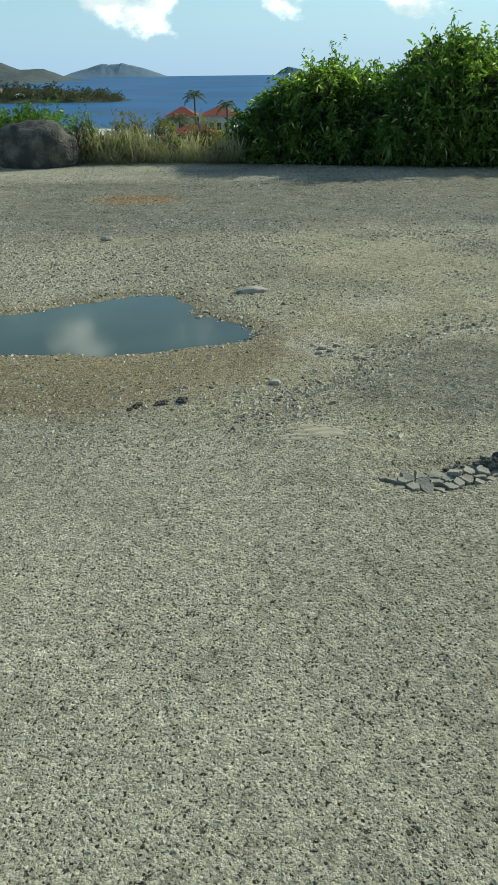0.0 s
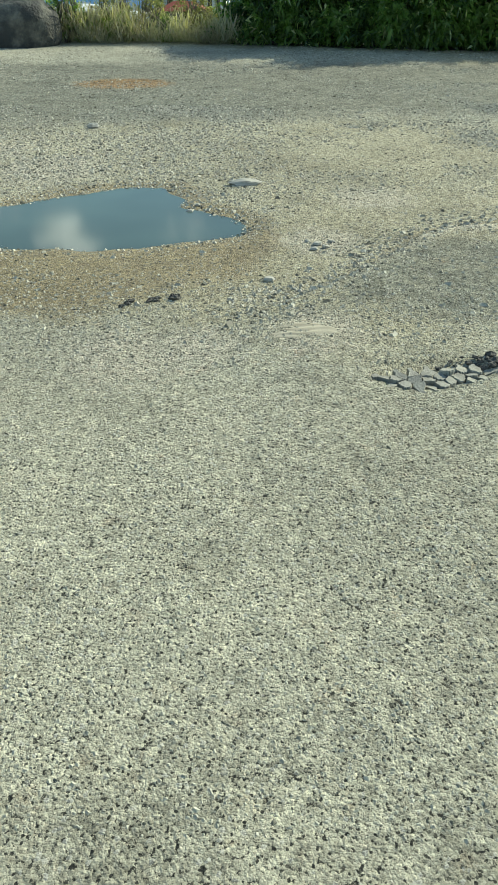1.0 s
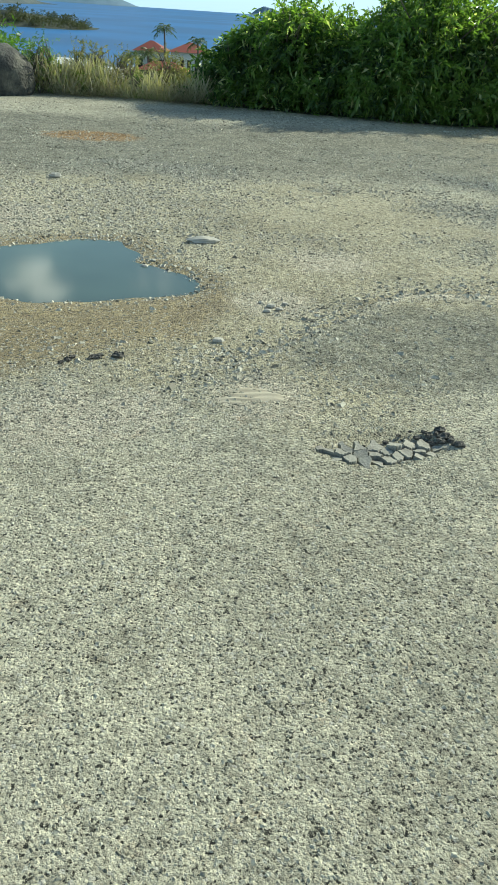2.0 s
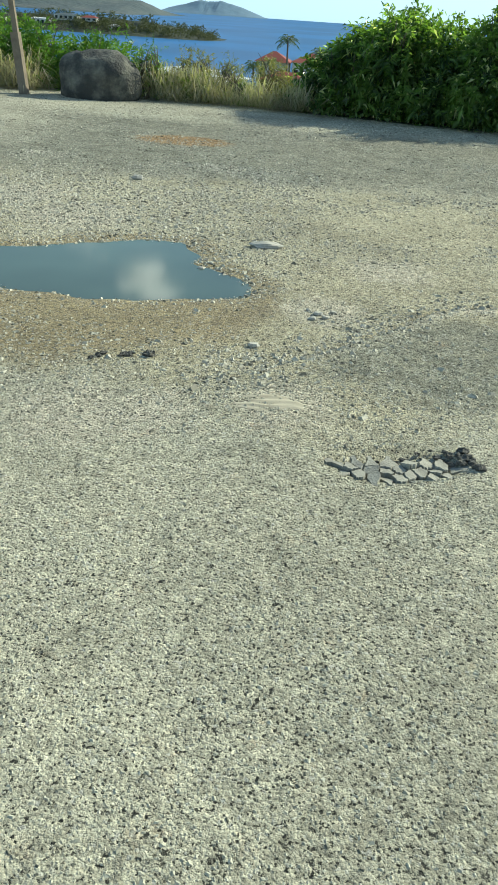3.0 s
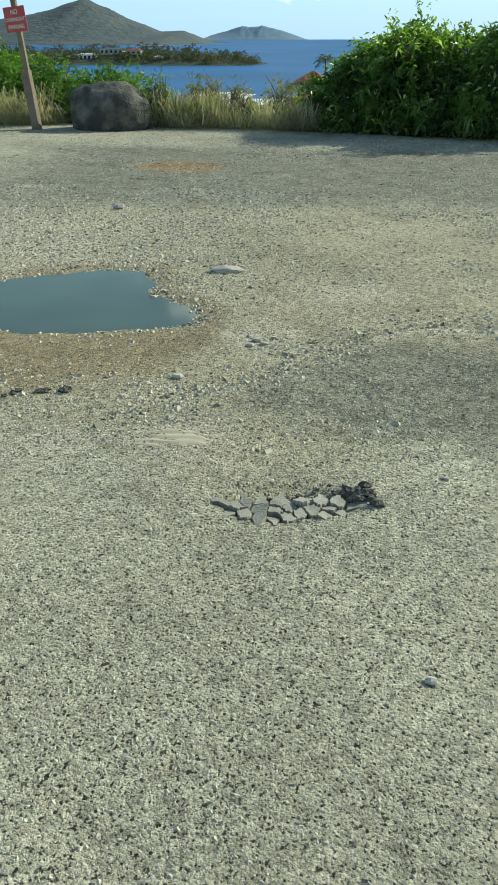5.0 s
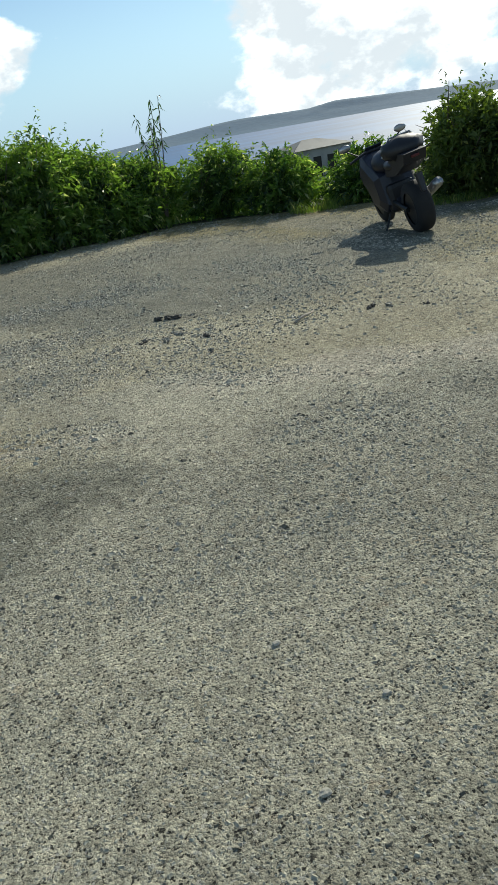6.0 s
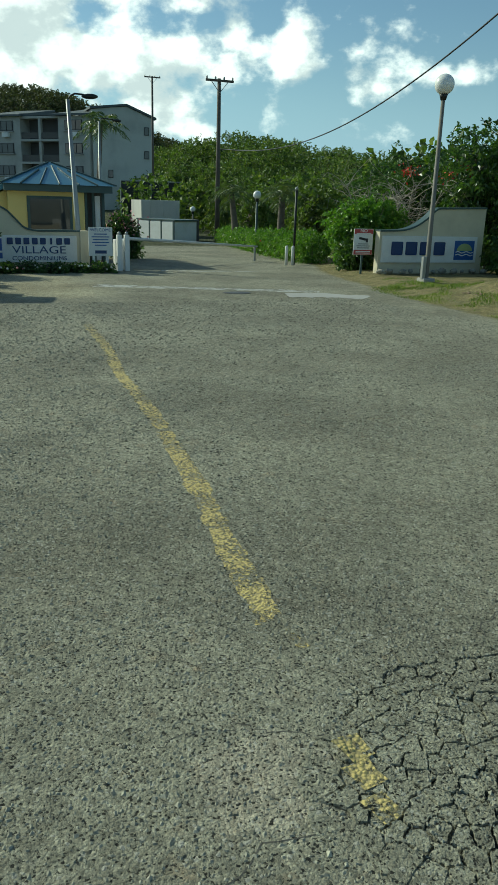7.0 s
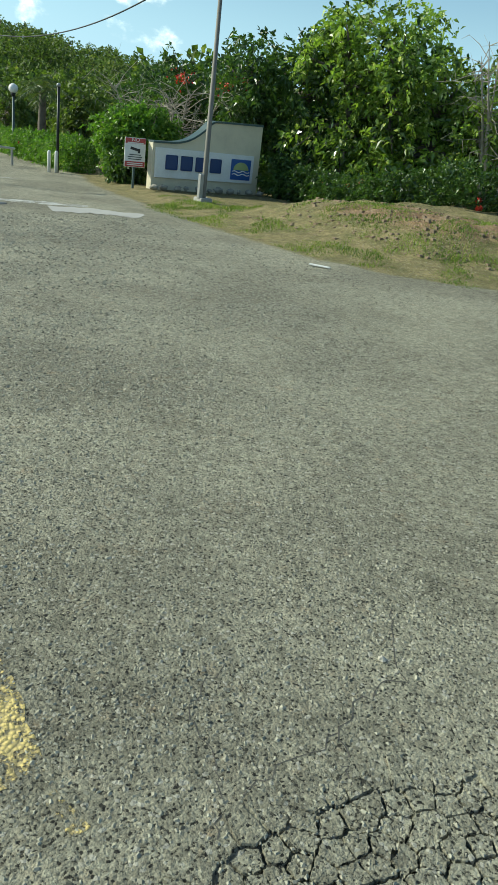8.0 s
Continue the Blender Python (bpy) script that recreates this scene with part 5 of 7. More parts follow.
globe_lamp(16.1, -9.85, 4.16, 0.21, LAMP_POST, "tall grey lamp post with a white globe on the verge", True)
globe_lamp(32.0, -11.87, 2.36, 0.17, DARK_TRIM, "green lamp post with a white globe behind the hedge")
globe_lamp(46.0, -13.3, 1.85, 0.16, DARK_METAL, "dark lamp post with a white globe beside a shed")
globe_lamp(53.0, -13.3, 1.6, 0.16, DARK_METAL, "small globe lamp behind the shed")

dark = thing("post", "slim dark metal post beside the hedge", "post", (24.0, -10.06, gh(24, -10)), 0)
part("shaft", Shape().tube([(0, 0, -0.1), (0, 0, 2.3)], 0.04, 10), DARK_METAL, dark, "", True)
part("cap", Shape().tube([(0, 0, 2.3), (0, 0, 2.36), (0, 0, 2.4)], [0.06, 0.06, 0.02], 10), GALV, dark, "", True)
for x, y in ((24.0, -9.8), (23.95, -10.0)):
    b = thing("bollard", "short round white bollard at the road's edge", "bollard", (x, y, gh(x, y)), group="bollards")
    part("shaft", Shape().tube([(0, 0, -0.1), (0, 0, 0.56), (0, 0, 0.6)], [0.05, 0.05, 0.03], 12), WHITE, b, "", True)
rod = thing("post", "slim rusty metal post beside the wall", "post", (22.3, -12.9, gh(22.3, -12.9)))
part("shaft", Shape().tube([(0, 0, -0.1), (0, -0.1, 1.9)], 0.03, 8), TWIG, rod, "", True)


def gate_barrier():
    base = thing("gate_barrier", "lowered white boom barrier with two white gate posts", "barrier", (21.5, -3.86, gh(21.5, -3.9)), -90)
    for x in (0.0, 0.2):
        p = part("gate_post", Shape().box((x, 0, 0.46), (0.13, 0.16, 0.95), 0.02), WHITE, base)
        part("post_cap", Shape().ball((x, 0, 0.97), 0.045, 6), GALV, p, "", True)
    part("cabinet", Shape().box((0.1, 0.35, 0.4), (0.34, 0.3, 0.8), 0.02), WHITE, base)
    part("boom", Shape().tube([(0.1, 0.4, 0.78), (0.6, 1.6, 0.76), (5.7, 4.5, 0.40)], [0.05, 0.045, 0.03], 8), WHITE, base, "long white boom", True)
    part("boom_rest", Shape().tube([(5.6, 4.45, -0.12), (5.6, 4.45, 0.38)], 0.04, 8), GALV, base)
    return base


gate_barrier()


def utility_pole(x, y, h, arm, label, insulators=4):
    z = gh(x, y)
    base = thing("utility_pole", label, "utility pole", (x, y, z), -90, group="utility poles")
    part("pole", Shape().tube([(0, 0, -0.3), (0, 0, h * 0.5), (0, 0, h)], [0.15, 0.125, 0.10], 10), POLE_WOOD, base, "", True)
    part("crossarm", Shape().box((0, -0.1, h - 0.12), (2 * arm, 0.1, 0.12), 0.01), POLE_WOOD, base)
    for k in range(insulators):
        u = -arm * 0.92 + 2 * arm * 0.92 * k / (insulators - 1)
        part("insulator", Shape().tube([(u, -0.1, h - 0.06), (u, -0.1, h + 0.04), (u, -0.1, h + 0.1)], [0.05, 0.055, 0.03], 8), GALV, base)
    for s in (-1, 1):
        part("brace", Shape().tube([(0, -0.1, h - 0.75), (s * arm * 0.6, -0.1, h - 0.16)], 0.02, 6), GALV, base)
    return base


utility_pole(45.0, -14.5, 8.85, 0.82, "tall dark wooden utility pole with a crossarm")
utility_pole(90.0, -21.9, 14.9, 0.9, "far wooden utility pole with a crossarm")
cable = Shape()
ctrl = [(45.0, -14.57, 4.33), (39.5, -14.1, 3.95), (33.2, -13.5, 3.76), (26.9, -12.95, 4.1), (22.0, -12.5, 4.78), (17.5, -12.1, 5.85), (12.5, -11.7, 7.4), (8.0, -11.3, 9.2)]
sag = np.linspace(0, len(ctrl) - 1, 60)
fit = np.polyfit([p[0] for p in ctrl], [p[2] for p in ctrl], 4)
cable.tube([(float(np.interp(u, range(len(ctrl)), [p[0] for p in ctrl])), float(np.interp(u, range(len(ctrl)), [p[1] for p in ctrl])), float(np.polyval(fit, np.interp(u, range(len(ctrl)), [p[0] for p in ctrl])))) for u in sag], 0.022, 6)
mono("overhead_cable", cable, BLACK, "slack black overhead cable running from the utility pole", "cable", smooth=True)
utility_pole(8.0, -11.3, 9.4, 0.8, "wooden utility pole that carries the cable")


# ---- cart ----
def wheel(parent, name, x, y, z, r, w, rim_label="", axis=(0, 1, 0)):
    """A tyre with a dished rim under it, its axle along y."""
    prof = [(-w / 2, r * 0.62), (-w / 2, r * 0.9), (-w * 0.32, r), (w * 0.32, r), (w / 2, r * 0.9), (w / 2, r * 0.62)]
    s, n = Shape(), 24
    for k in range(n):
        a = 2 * math.pi * k / n
        s.v += [(x + q * math.cos(a), y + o, z + q * math.sin(a)) for o, q in prof]
    m = len(prof)
    for k in range(n):
        for j in range(m - 1):
            s.f.append((k * m + j, k * m + j + 1, ((k + 1) % n) * m + j + 1, ((k + 1) % n) * m + j))
    ty = part(name, s, RUBBER, parent, "black tyre", True)
    rim = Shape()
    rim.tube([(x, y - w * 0.42, z), (x, y + w * 0.42, z)], r * 0.63, 20)
    part("rim", rim, BLACK, ty)
    for k in range(5):
        a = 2 * math.pi * k / 5
        sp = Shape().tube([(x, y - w * 0.47, z), (x + r * 0.58 * math.cos(a), y - w * 0.45, z + r * 0.58 * math.sin(a))], r * 0.09, 6)
        part("spoke", sp, STEEL, ty)
    return ty


def golf_cart():
    """Local x runs from the cart's nose (0) to its tail, local y away from the lot."""
    base = thing("golf_cart", "white golf cart with a white canopy parked by the thicket", "golf cart", (16.15, 2.16, gh(16.2, 1.2)), -101)
    nose = [(0.0, 0.20), (0.0, 0.30), (0.03, 0.40), (0.10, 0.49), (0.20, 0.565), (0.27, 0.56), (0.36, 0.40), (0.42, 0.24), (0.40, 0.20)]
    part("cowl", Shape().slab([(x, 0.0, z) for x, z in nose], (0, 1.1, 0)), WHITE, base, "sloping white front cowl")
    part("floor_pan", Shape().box((0.72, 0.55, 0.27), (0.75, 1.1, 0.08), 0.02), BLACK, base)
    side = [(0.85, 0.24), (0.86, 0.46), (0.94, 0.54), (1.15, 0.55), (1.6, 0.555), (1.86, 0.52), (1.97, 0.42), (1.95, 0.3), (1.78, 0.27), (1.72, 0.42), (1.58, 0.5), (1.42, 0.44), (1.34, 0.27)]
    part("body", Shape().slab([(x, 0.0, z) for x, z in side], (0, 1.1, 0)), WHITE, base, "glossy white rear body")
    part("sill", Shape().box((0.75, 0.0, 0.25), (0.9, 0.06, 0.07), 0.01), WHITE, base)
    part("seat", Shape().box((1.12, 0.55, 0.60), (0.48, 0.98, 0.11), 0.04), BLACK, base, "dark vinyl bench seat")
    part("backrest", Shape().box((1.34, 0.55, 0.82), (0.11, 0.98, 0.26), 0.045, pose(0, 0, 0, 0, 8, 0)), SEAT_VINYL, base, "white vinyl backrest")
    part("rear_backrest", Shape().box((1.70, 0.55, 0.91), (0.30, 0.98, 0.16), 0.05, pose(0, 0, 0, 0, -8, 0)), SEAT_VINYL, base, "white rear cushion")
    part("rear_seat", Shape().box((1.66, 0.55, 0.61), (0.46, 0.98, 0.09), 0.03), BLACK, base, "dark vinyl rear seat")
    for x, lean in ((0.30, 0.16), (1.48, 0.02)):
        for y in (0.05, 1.05):
            part("canopy_post", Shape().tube([(x, y, 0.50), (x + lean, y, 1.50)], 0.018, 8), BLACK, base, "", True)
    canopy, n = Shape(), 12
    for k in range(n + 1):
        t = k / n
        x = 0.24 + 1.52 * t
        z = 1.46 + 0.11 * math.sin(math.pi * min(1, 0.12 + 0.75 * t)) + 0.02 * t
        canopy.v += [(x, -0.05, z - 0.06), (x, 0.06, z + 0.01), (x, 0.55, z + 0.04), (x, 1.04, z + 0.01), (x, 1.15, z - 0.06), (x, 0.55, z - 0.05)]
    for k in range(n):
        for j in range(6):
            canopy.f.append((k * 6 + j, k * 6 + (j + 1) % 6, (k + 1) * 6 + (j + 1) % 6, (k + 1) * 6 + j))
    canopy.f += [tuple(range(6)), tuple(n * 6 + j for j in range(6))[::-1]]
    part("canopy", canopy, WHITE, base, "curved white canopy roof", True)
    col = part("steering_column", Shape().tube([(0.34, 0.3, 0.48), (0.64, 0.3, 0.80)], 0.02, 8), BLACK, base)
    ring = [(0.64 + 0.11 * math.sin(a) * 0.5, 0.3 + 0.16 * math.cos(a), 0.80 + 0.14 * math.sin(a)) for a in [2 * math.pi * k / 20 for k in range(21)]]
    part("steering_wheel", Shape().tube(ring, 0.013, 6), BLACK, col)
    for x in (0.24, 1.58):
        for y in (0.10, 1.0):
            wheel(base, "wheel", x, y, 0.205, 0.205, 0.17)
    part("bumper", Shape().tube([(1.95, 0.05, 0.34), (2.03, 0.2, 0.34), (2.03, 0.9, 0.34), (1.95, 1.05, 0.34)], 0.035, 8), BLACK, base)
    part("headlight", Shape().ball((0.03, 0.16, 0.37), 0.045, 6), GLASS, base)
    return base


golf_cart()


# ---- motorcycle ----
def motorcycle():
    """Local x forward from the rear axle, leaning on its side stand."""
    dark_blue = surface("dark_blue_fairing", (0.014, 0.017, 0.028), 0.45, 0.0, (0.01, 0.01, 0.014), 5, 60, 0.03)
    base = thing("motorcycle", "dark blue-black sport motorcycle leaning on its side stand", "motorcycle", (7.08, 7.82, gh(7.08, 7.8)), 70, lean=(-11, 0))
    DARK_RED = surface("dark_red_lens", (0.10, 0.012, 0.012), 0.3, 0, (0.06, 0.01, 0.01), 6, 40, 0.0)
    base.scale = (1.06, 1.12, 1.04)
    rw = wheel(base, "rear_wheel", 0, 0, 0.31, 0.31, 0.19)
    wheel(base, "front_wheel", 1.38, 0, 0.30, 0.30, 0.12)
    part("swing_arm", Shape().tube([(0, 0.12, 0.31), (0.5, 0.12, 0.38)], 0.03, 8).tube([(0, -0.12, 0.31), (0.5, -0.12, 0.38)], 0.03, 8), DARK_METAL, base)
    part("engine", Shape().box((0.66, 0, 0.42), (0.44, 0.34, 0.36), 0.06), BLACK, base)
    fairing = [(0.42, 0.34), (0.55, 0.22), (0.95, 0.24), (1.1, 0.5), (1.32, 0.62), (1.42, 0.8), (1.2, 1.02), (0.98, 0.93), (0.8, 0.84), (0.52, 0.72)]
    s = Shape()
    m, (cx, cz) = len(fairing), (0.9, 0.6)
    for y, k in ((-0.24, 0.62), (-0.19, 0.9), (-0.08, 1.0), (0.08, 1.0), (0.19, 0.9), (0.24, 0.62)):
        s.v += [(cx + (x - cx) * k, y, cz + (z - cz) * k) for x, z in fairing]
    s.f += [tuple(range(m)), tuple(range(5 * m, 6 * m))[::-1]]
    s.f += [(j * m + k, (j + 1) * m + k, (j + 1) * m + (k + 1) % m, j * m + (k + 1) % m) for j in range(5) for k in range(m)]
    part("fairing", s, dark_blue, base, "dark blue fairing")
    part("fuel_tank", Shape().ball((0.72, 0, 0.84), 0.26, 12, (1.1, 0.72, 0.62)), dark_blue, base, "glossy dark tank", True)
    part("seat", Shape().ball((0.32, 0, 0.83), 0.26, 10, (1.1, 0.62, 0.32)), BLACK, base, "", True)
    tail = [(-0.38, 0.98), (-0.30, 0.86), (0.1, 0.72), (0.5, 0.70), (0.42, 0.82), (0.0, 0.98)]
    part("tail", Shape().slab([(x, -0.13, z) for x, z in tail], (0, 0.26, 0)), dark_blue, base, "upswept dark tail")
    part("tail_light", Shape().box((-0.36, 0, 0.93), (0.03, 0.09, 0.03), 0.008), DARK_RED, base)
    part("rear_bag", Shape().ball((0.02, 0, 1.02), 0.2, 10, (1.1, 1.25, 0.72), 0.15, 2.0), BLACK, base, "black bag strapped on the tail", True)
    part("strap", Shape().tube([(0.02, -0.25, 0.98), (0.02, -0.12, 1.16), (0.02, 0.12, 1.16), (0.02, 0.25, 0.98)], 0.012, 6), GALV, base)
    part("fender", Shape().tube([(-0.30, 0, 0.72), (-0.36, 0, 0.52)], [0.05, 0.035], 8), BLACK, base)
    part("exhaust", Shape().tube([(0.6, -0.2, 0.25), (0.2, -0.22, 0.38), (-0.15, -0.24, 0.52)], [0.03, 0.055, 0.06], 10), STEEL, base, "steel exhaust can", True)
    for y in (0.1, -0.1):
        part("fork", Shape().tube([(1.38, y, 0.30), (1.12, y, 0.95)], 0.028, 8), STEEL, base)
    part("handlebar", Shape().tube([(1.02, -0.36, 0.94), (1.1, -0.15, 0.99), (1.1, 0.15, 0.99), (1.02, 0.36, 0.94)], 0.017, 8), BLACK, base)
    part("windscreen", Shape().slab([(1.36, -0.14, 0.84), (1.36, 0.14, 0.84), (1.14, 0.1, 1.04), (1.14, -0.1, 1.04)], (0.012, 0, 0.006)), GLASS, base)
    for y in (-0.36, 0.36):
        mi = part("mirror", Shape().ball((1.1, y, 1.13), 0.06, 8, (0.3, 1.3, 0.8)), STEEL, base, "", True)
        part("mirror_stalk", Shape().tube([(1.12, y * 0.6, 0.98), (1.1, y, 1.1)], 0.01, 6), BLACK, mi)
    part("side_stand", Shape().tube([(0.6, 0.15, 0.25), (0.5, 0.34, -0.04)], 0.014, 6), DARK_METAL, base)
    return base


motorcycle()


# ---- apartment building and others inland ----
def apartment_building():
    a, c = Vector((105.5, -17.5, 0)), Vector((139.0, 16.6, 0))
    run = (c - a).length
    turn = math.degrees(math.atan2((a - c).y, (a - c).x))
    base = thing("apartment_building", "four-storey grey apartment building with balconies and windows", "apartment building", (c.x, c.y, 0.0), turn)
    # local x from the far end to the gable, local -y faces the lot; storeys of 2.8 m
    h0, st, levels, depth = 0.2, 2.8, 4, 11.0
    top = h0 + st * levels
    sgn = 1.0 if (Matrix.Rotation(radians(turn), 3, "Z") @ Vector((0, -1, 0))).x < 0 else -1.0
    bays, x, kind = [], 0.0, 0
    widths = (5.2, 3.6, 4.6, 5.4, 4.6, 5.4, 4.8, 5.6, 4.4)
    scale = run / sum(widths)
    for k, w in enumerate(widths):
        bays.append((x, x + w * scale, k % 2))
        x += w * scale
    # balcony shade is painted in by this dark rear wall
    part("core", Shape().box((run / 2, sgn * (depth / 2 + 2.0), top / 2 - 1), (run, depth, top + 2)), SHADOW_WALL, base, "rear wall of the balconies, coloured dark for shade")
    for x0, x1, open_bay in bays:
        xm, w = (x0 + x1) / 2, x1 - x0
        if not open_bay:
            part("wall", Shape().box((xm, sgn * 0.98, top / 2 - 1), (w, 1.96, top + 2)), GREY_WALL, base)
            part("roof", Shape().slab([(x0 - 0.5, sgn * -0.6, top), (x1 + 0.5, sgn * -0.6, top), (x1 + 0.5, sgn * 7, top + 1.3), (x0 - 0.5, sgn * 7, top + 1.3)], (0, 0, 0.25)), BLUE_GREY_ROOF, base, "low dull roof over the bay")
            for lv in range(levels):
                zc = h0 + st * lv + 1.7
                win = part("window", Shape().box((xm, sgn * -0.03, zc), (w * 0.55, 0.12, 1.25)), BLACK, base)
                for j in range(3):
                    part("pane", Shape().box((xm + (j - 1) * w * 0.18, sgn * -0.1, zc), (w * 0.155, 0.05, 1.1)), GLASS, win)
                part("sill", Shape().box((xm, sgn * -0.12, zc - 0.72), (w * 0.62, 0.3, 0.12)), CONCRETE, win)
                if lv % 2 == 1:
                    part("air_conditioner", Shape().box((xm + 0.4, sgn * -0.25, zc - 1.15), (1.0, 0.5, 0.6), 0.05), WHITE, base, "white air conditioner box")
        else:
            part("post", Shape().box((xm, sgn * 0.3, top / 2 - 1), (0.4, 0.4, top + 2)), GREY_WALL, base)
            for lv in range(levels + 1):
                part("balcony_slab", Shape().box((xm, sgn * 1.0, h0 + st * lv - 0.1), (w, 1.98, 0.28)), GREY_WALL, base)
            for lv in range(levels):
                # most railings share the shade-dark render of the wall behind
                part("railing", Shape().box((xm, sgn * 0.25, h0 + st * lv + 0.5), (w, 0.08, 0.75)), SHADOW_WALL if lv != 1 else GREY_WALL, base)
            part("roof", Shape().box((xm, sgn * 4, top + 0.25), (w, 8, 0.3)), BLUE_GREY_ROOF, base)
    return base


apartment_building()


def gable_block():
    base = thing("apartment_block", "pale gabled end block of the apartments with small windows", "apartment building", (105.4, -17.9, 0.0), -90)
    out = [(0, 0, -1.5), (8.0, 0, -1.5), (8.0, 0, 11.4), (4.4, 0, 12.75), (0, 0, 12.2)]
    part("wall", Shape().slab(out, (0, 12, 0)), PALE_WALL, base)
    part("roof", Shape().slab([(-0.3, -0.3, 12.2), (4.4, -0.3, 12.8), (8.3, -0.3, 11.35), (8.3, -0.3, 11.6), (4.4, -0.3, 13.05), (-0.3, -0.3, 12.45)], (0, 12.6, 0)), BLUE_GREY_ROOF, base)
    for x, z in ((7.0, 9.9), (7.0, 7.0), (7.0, 4.0), (2.2, 4.5)):
        w = part("window", Shape().box((x, -0.03, z), (0.62, 0.12, 1.0)), BLACK, base)
        part("pane", Shape().box((x, -0.1, z), (0.48, 0.05, 0.84)), GLASS, w)
    return base


gable_block()
villa("house", "grey gabled building beyond the thicket", 131, 27, 0.0, 13, 12, 6.5, 1.3, BLUE_GREY_ROOF, GREY_WALL, -86, 4, 2)
villa("house", "long low house with a dull roof on the slope", 46, 17.8, -3.6, 8.0, 7, 3.9, 0.25, BLUE_GREY_ROOF, SHADOW_WALL, -76, 5)
villa("house", "house with a flat white roof below the lot", 46, 27, -4.6, 14, 7, 3.9, 0.15, WHITE, GREY_WALL, -68, 6)
villa("house", "distant grey house under the far ridge", 80, 126, -8, 12, 9, 4.2, 1.6, BLUE_GREY_ROOF, GREY_WALL, 0, 4)


def shed():
    base = thing("shed", "small white panelled shed beside the inner road", "shed", (46.0, -10.0, gh(46, -12)), -156)
    base.scale = (1.75, 1, 1)
    part("body", Shape().box((0.95, 0.8, 0.6), (1.88, 1.6, 1.25)), WHITE, base)
    for k in range(3):
        part("panel", Shape().box((0.34 + 0.61 * k, -0.03, 0.6), (0.55, 0.05, 1.12), 0.012), WHITE, base)
    for k in range(4):
        part("frame_strip", Shape().box((0.03 + 0.61 * k, -0.03, 0.62), (0.055, 0.07, 1.25)), DARK_TRIM, base)
    part("roof", Shape().box((0.95, 0.8, 1.26), (2.0, 1.75, 0.08), 0.01), DARK_TRIM, base)
    # end of the same shed, built apart so only the panels turn sunward
    base = thing("shed_end", "end of the shed with a dark green doorway, built apart", "hut", (46.0, -10.0, gh(46, -12)), -90)
    part("end_wall", Shape().box((2.3, 0.8, 0.62), (0.74, 1.5, 1.2)), WHITE, base)
    part("doorway", Shape().box((2.35, 0.03, 0.55), (0.34, 0.06, 0.95)), DARK_TRIM, base, "dark green doorway")
    part("side_wall", Shape().box((3.2, 0.8, 0.62), (1.05, 1.5, 1.25)), SHADOW_WALL, base, "brown side wall")
    return base


shed()
box = thing("container", "grey-blue box building behind the shed", "container", (52, -11.6, gh(52, -13)), -90)
part("body", Shape().box((1.3, 1.5, 1.15), (2.6, 3, 2.3), 0.02), PALE_WALL, box)
for k in range(6):
    part("rib", Shape().box((0.2 + 0.44 * k, -0.02, 1.15), (0.06, 0.05, 2.2)), PALE_WALL, box)
screen = thing("screen_fence", "dark mesh screen fence with a steel top rail", "fence", (70, -14.0, gh(70, -17)), -90)
part("mesh", Shape().box((2.7, 0, 1.9), (5.4, 0.05, 3.7)), BLACK, screen)
part("top_rail", Shape().tube([(0, -0.05, 3.8), (5.4, -0.05, 3.8)], 0.06, 8), GALV, screen)
for k in range(3):
    part("fence_post", Shape().tube([(2.7 * k, -0.05, 0), (2.7 * k, -0.05, 3.8)], 0.05, 8), GALV, screen)


def car(x, y, turn, label):
    base = thing("car", label, "car", (x, y, gh(x, y)), turn)
    prof = [(0, 0.35), (0.05, 0.72), (0.9, 0.86), (1.35, 1.28), (2.7, 1.3), (3.4, 0.92), (4.1, 0.84), (4.2, 0.4)]
    part("body", Shape().slab([(a, 0, b) for a, b in prof], (0, 1.65, 0)), WHITE, base, "pale painted body")
    part("window", Shape().slab([(1.05, -0.02, 0.9), (1.42, -0.02, 1.22), (2.65, -0.02, 1.23), (3.1, -0.02, 0.92)], (0, 1.69, 0)), GLASS, base)
    for a in (0.85, 3.35):
        for b in (0.1, 1.55):
            wheel(base, "wheel", a, b, 0.31, 0.31, 0.2)


car(33.5, 9.3, -76, "pale parked car half hidden by scrub")


# ---- trees and hedges by the gate ----
palm(60, 0.5, gh(60, 0), 6.0, "tall palm in front of the apartments", 61, 1.5, 0.09)
palm(60, -10.0, gh(60, -10), 7.4, "tall palm beside the apartment gable", 62, 2.2)
palm(38, -13.2, gh(38, -13), 2.6, "small palm behind the hedge", 63, 1.3)
palm(33, -13.4, gh(33, -13), 2.5, "small palm with hanging dry fronds behind the hedge", 64, 1.2)
palm(19.9, 3.3, gh(20, 3), 2.0, "short palm in the thicket", 65, 1.0)
TREE_LABEL = "broad-leaved green tree in a dense clump by the verge"
for k, (x, y, h, r) in enumerate([
        (20.6, -14.0, 3.9, 1.7), (19.3, -15.2, 4.6, 1.9), (18.2, -15.4, 4.9, 1.8), (17.2, -16.2, 5.2, 1.9), (16.2, -17.0, 4.0, 1.7), (15.0, -17.6, 3.2, 1.6), (13.6, -18.6, 3.4, 1.8), (12.0, -19.6, 3.2, 1.8)]):
    tree(x, y, h, r, TREE_LABEL, 300 + k, leaf=0.165, density=1.0, lumps=30, material=LEAF_DARK if k in (0, 1) else LEAF_TREE, low=0.10)
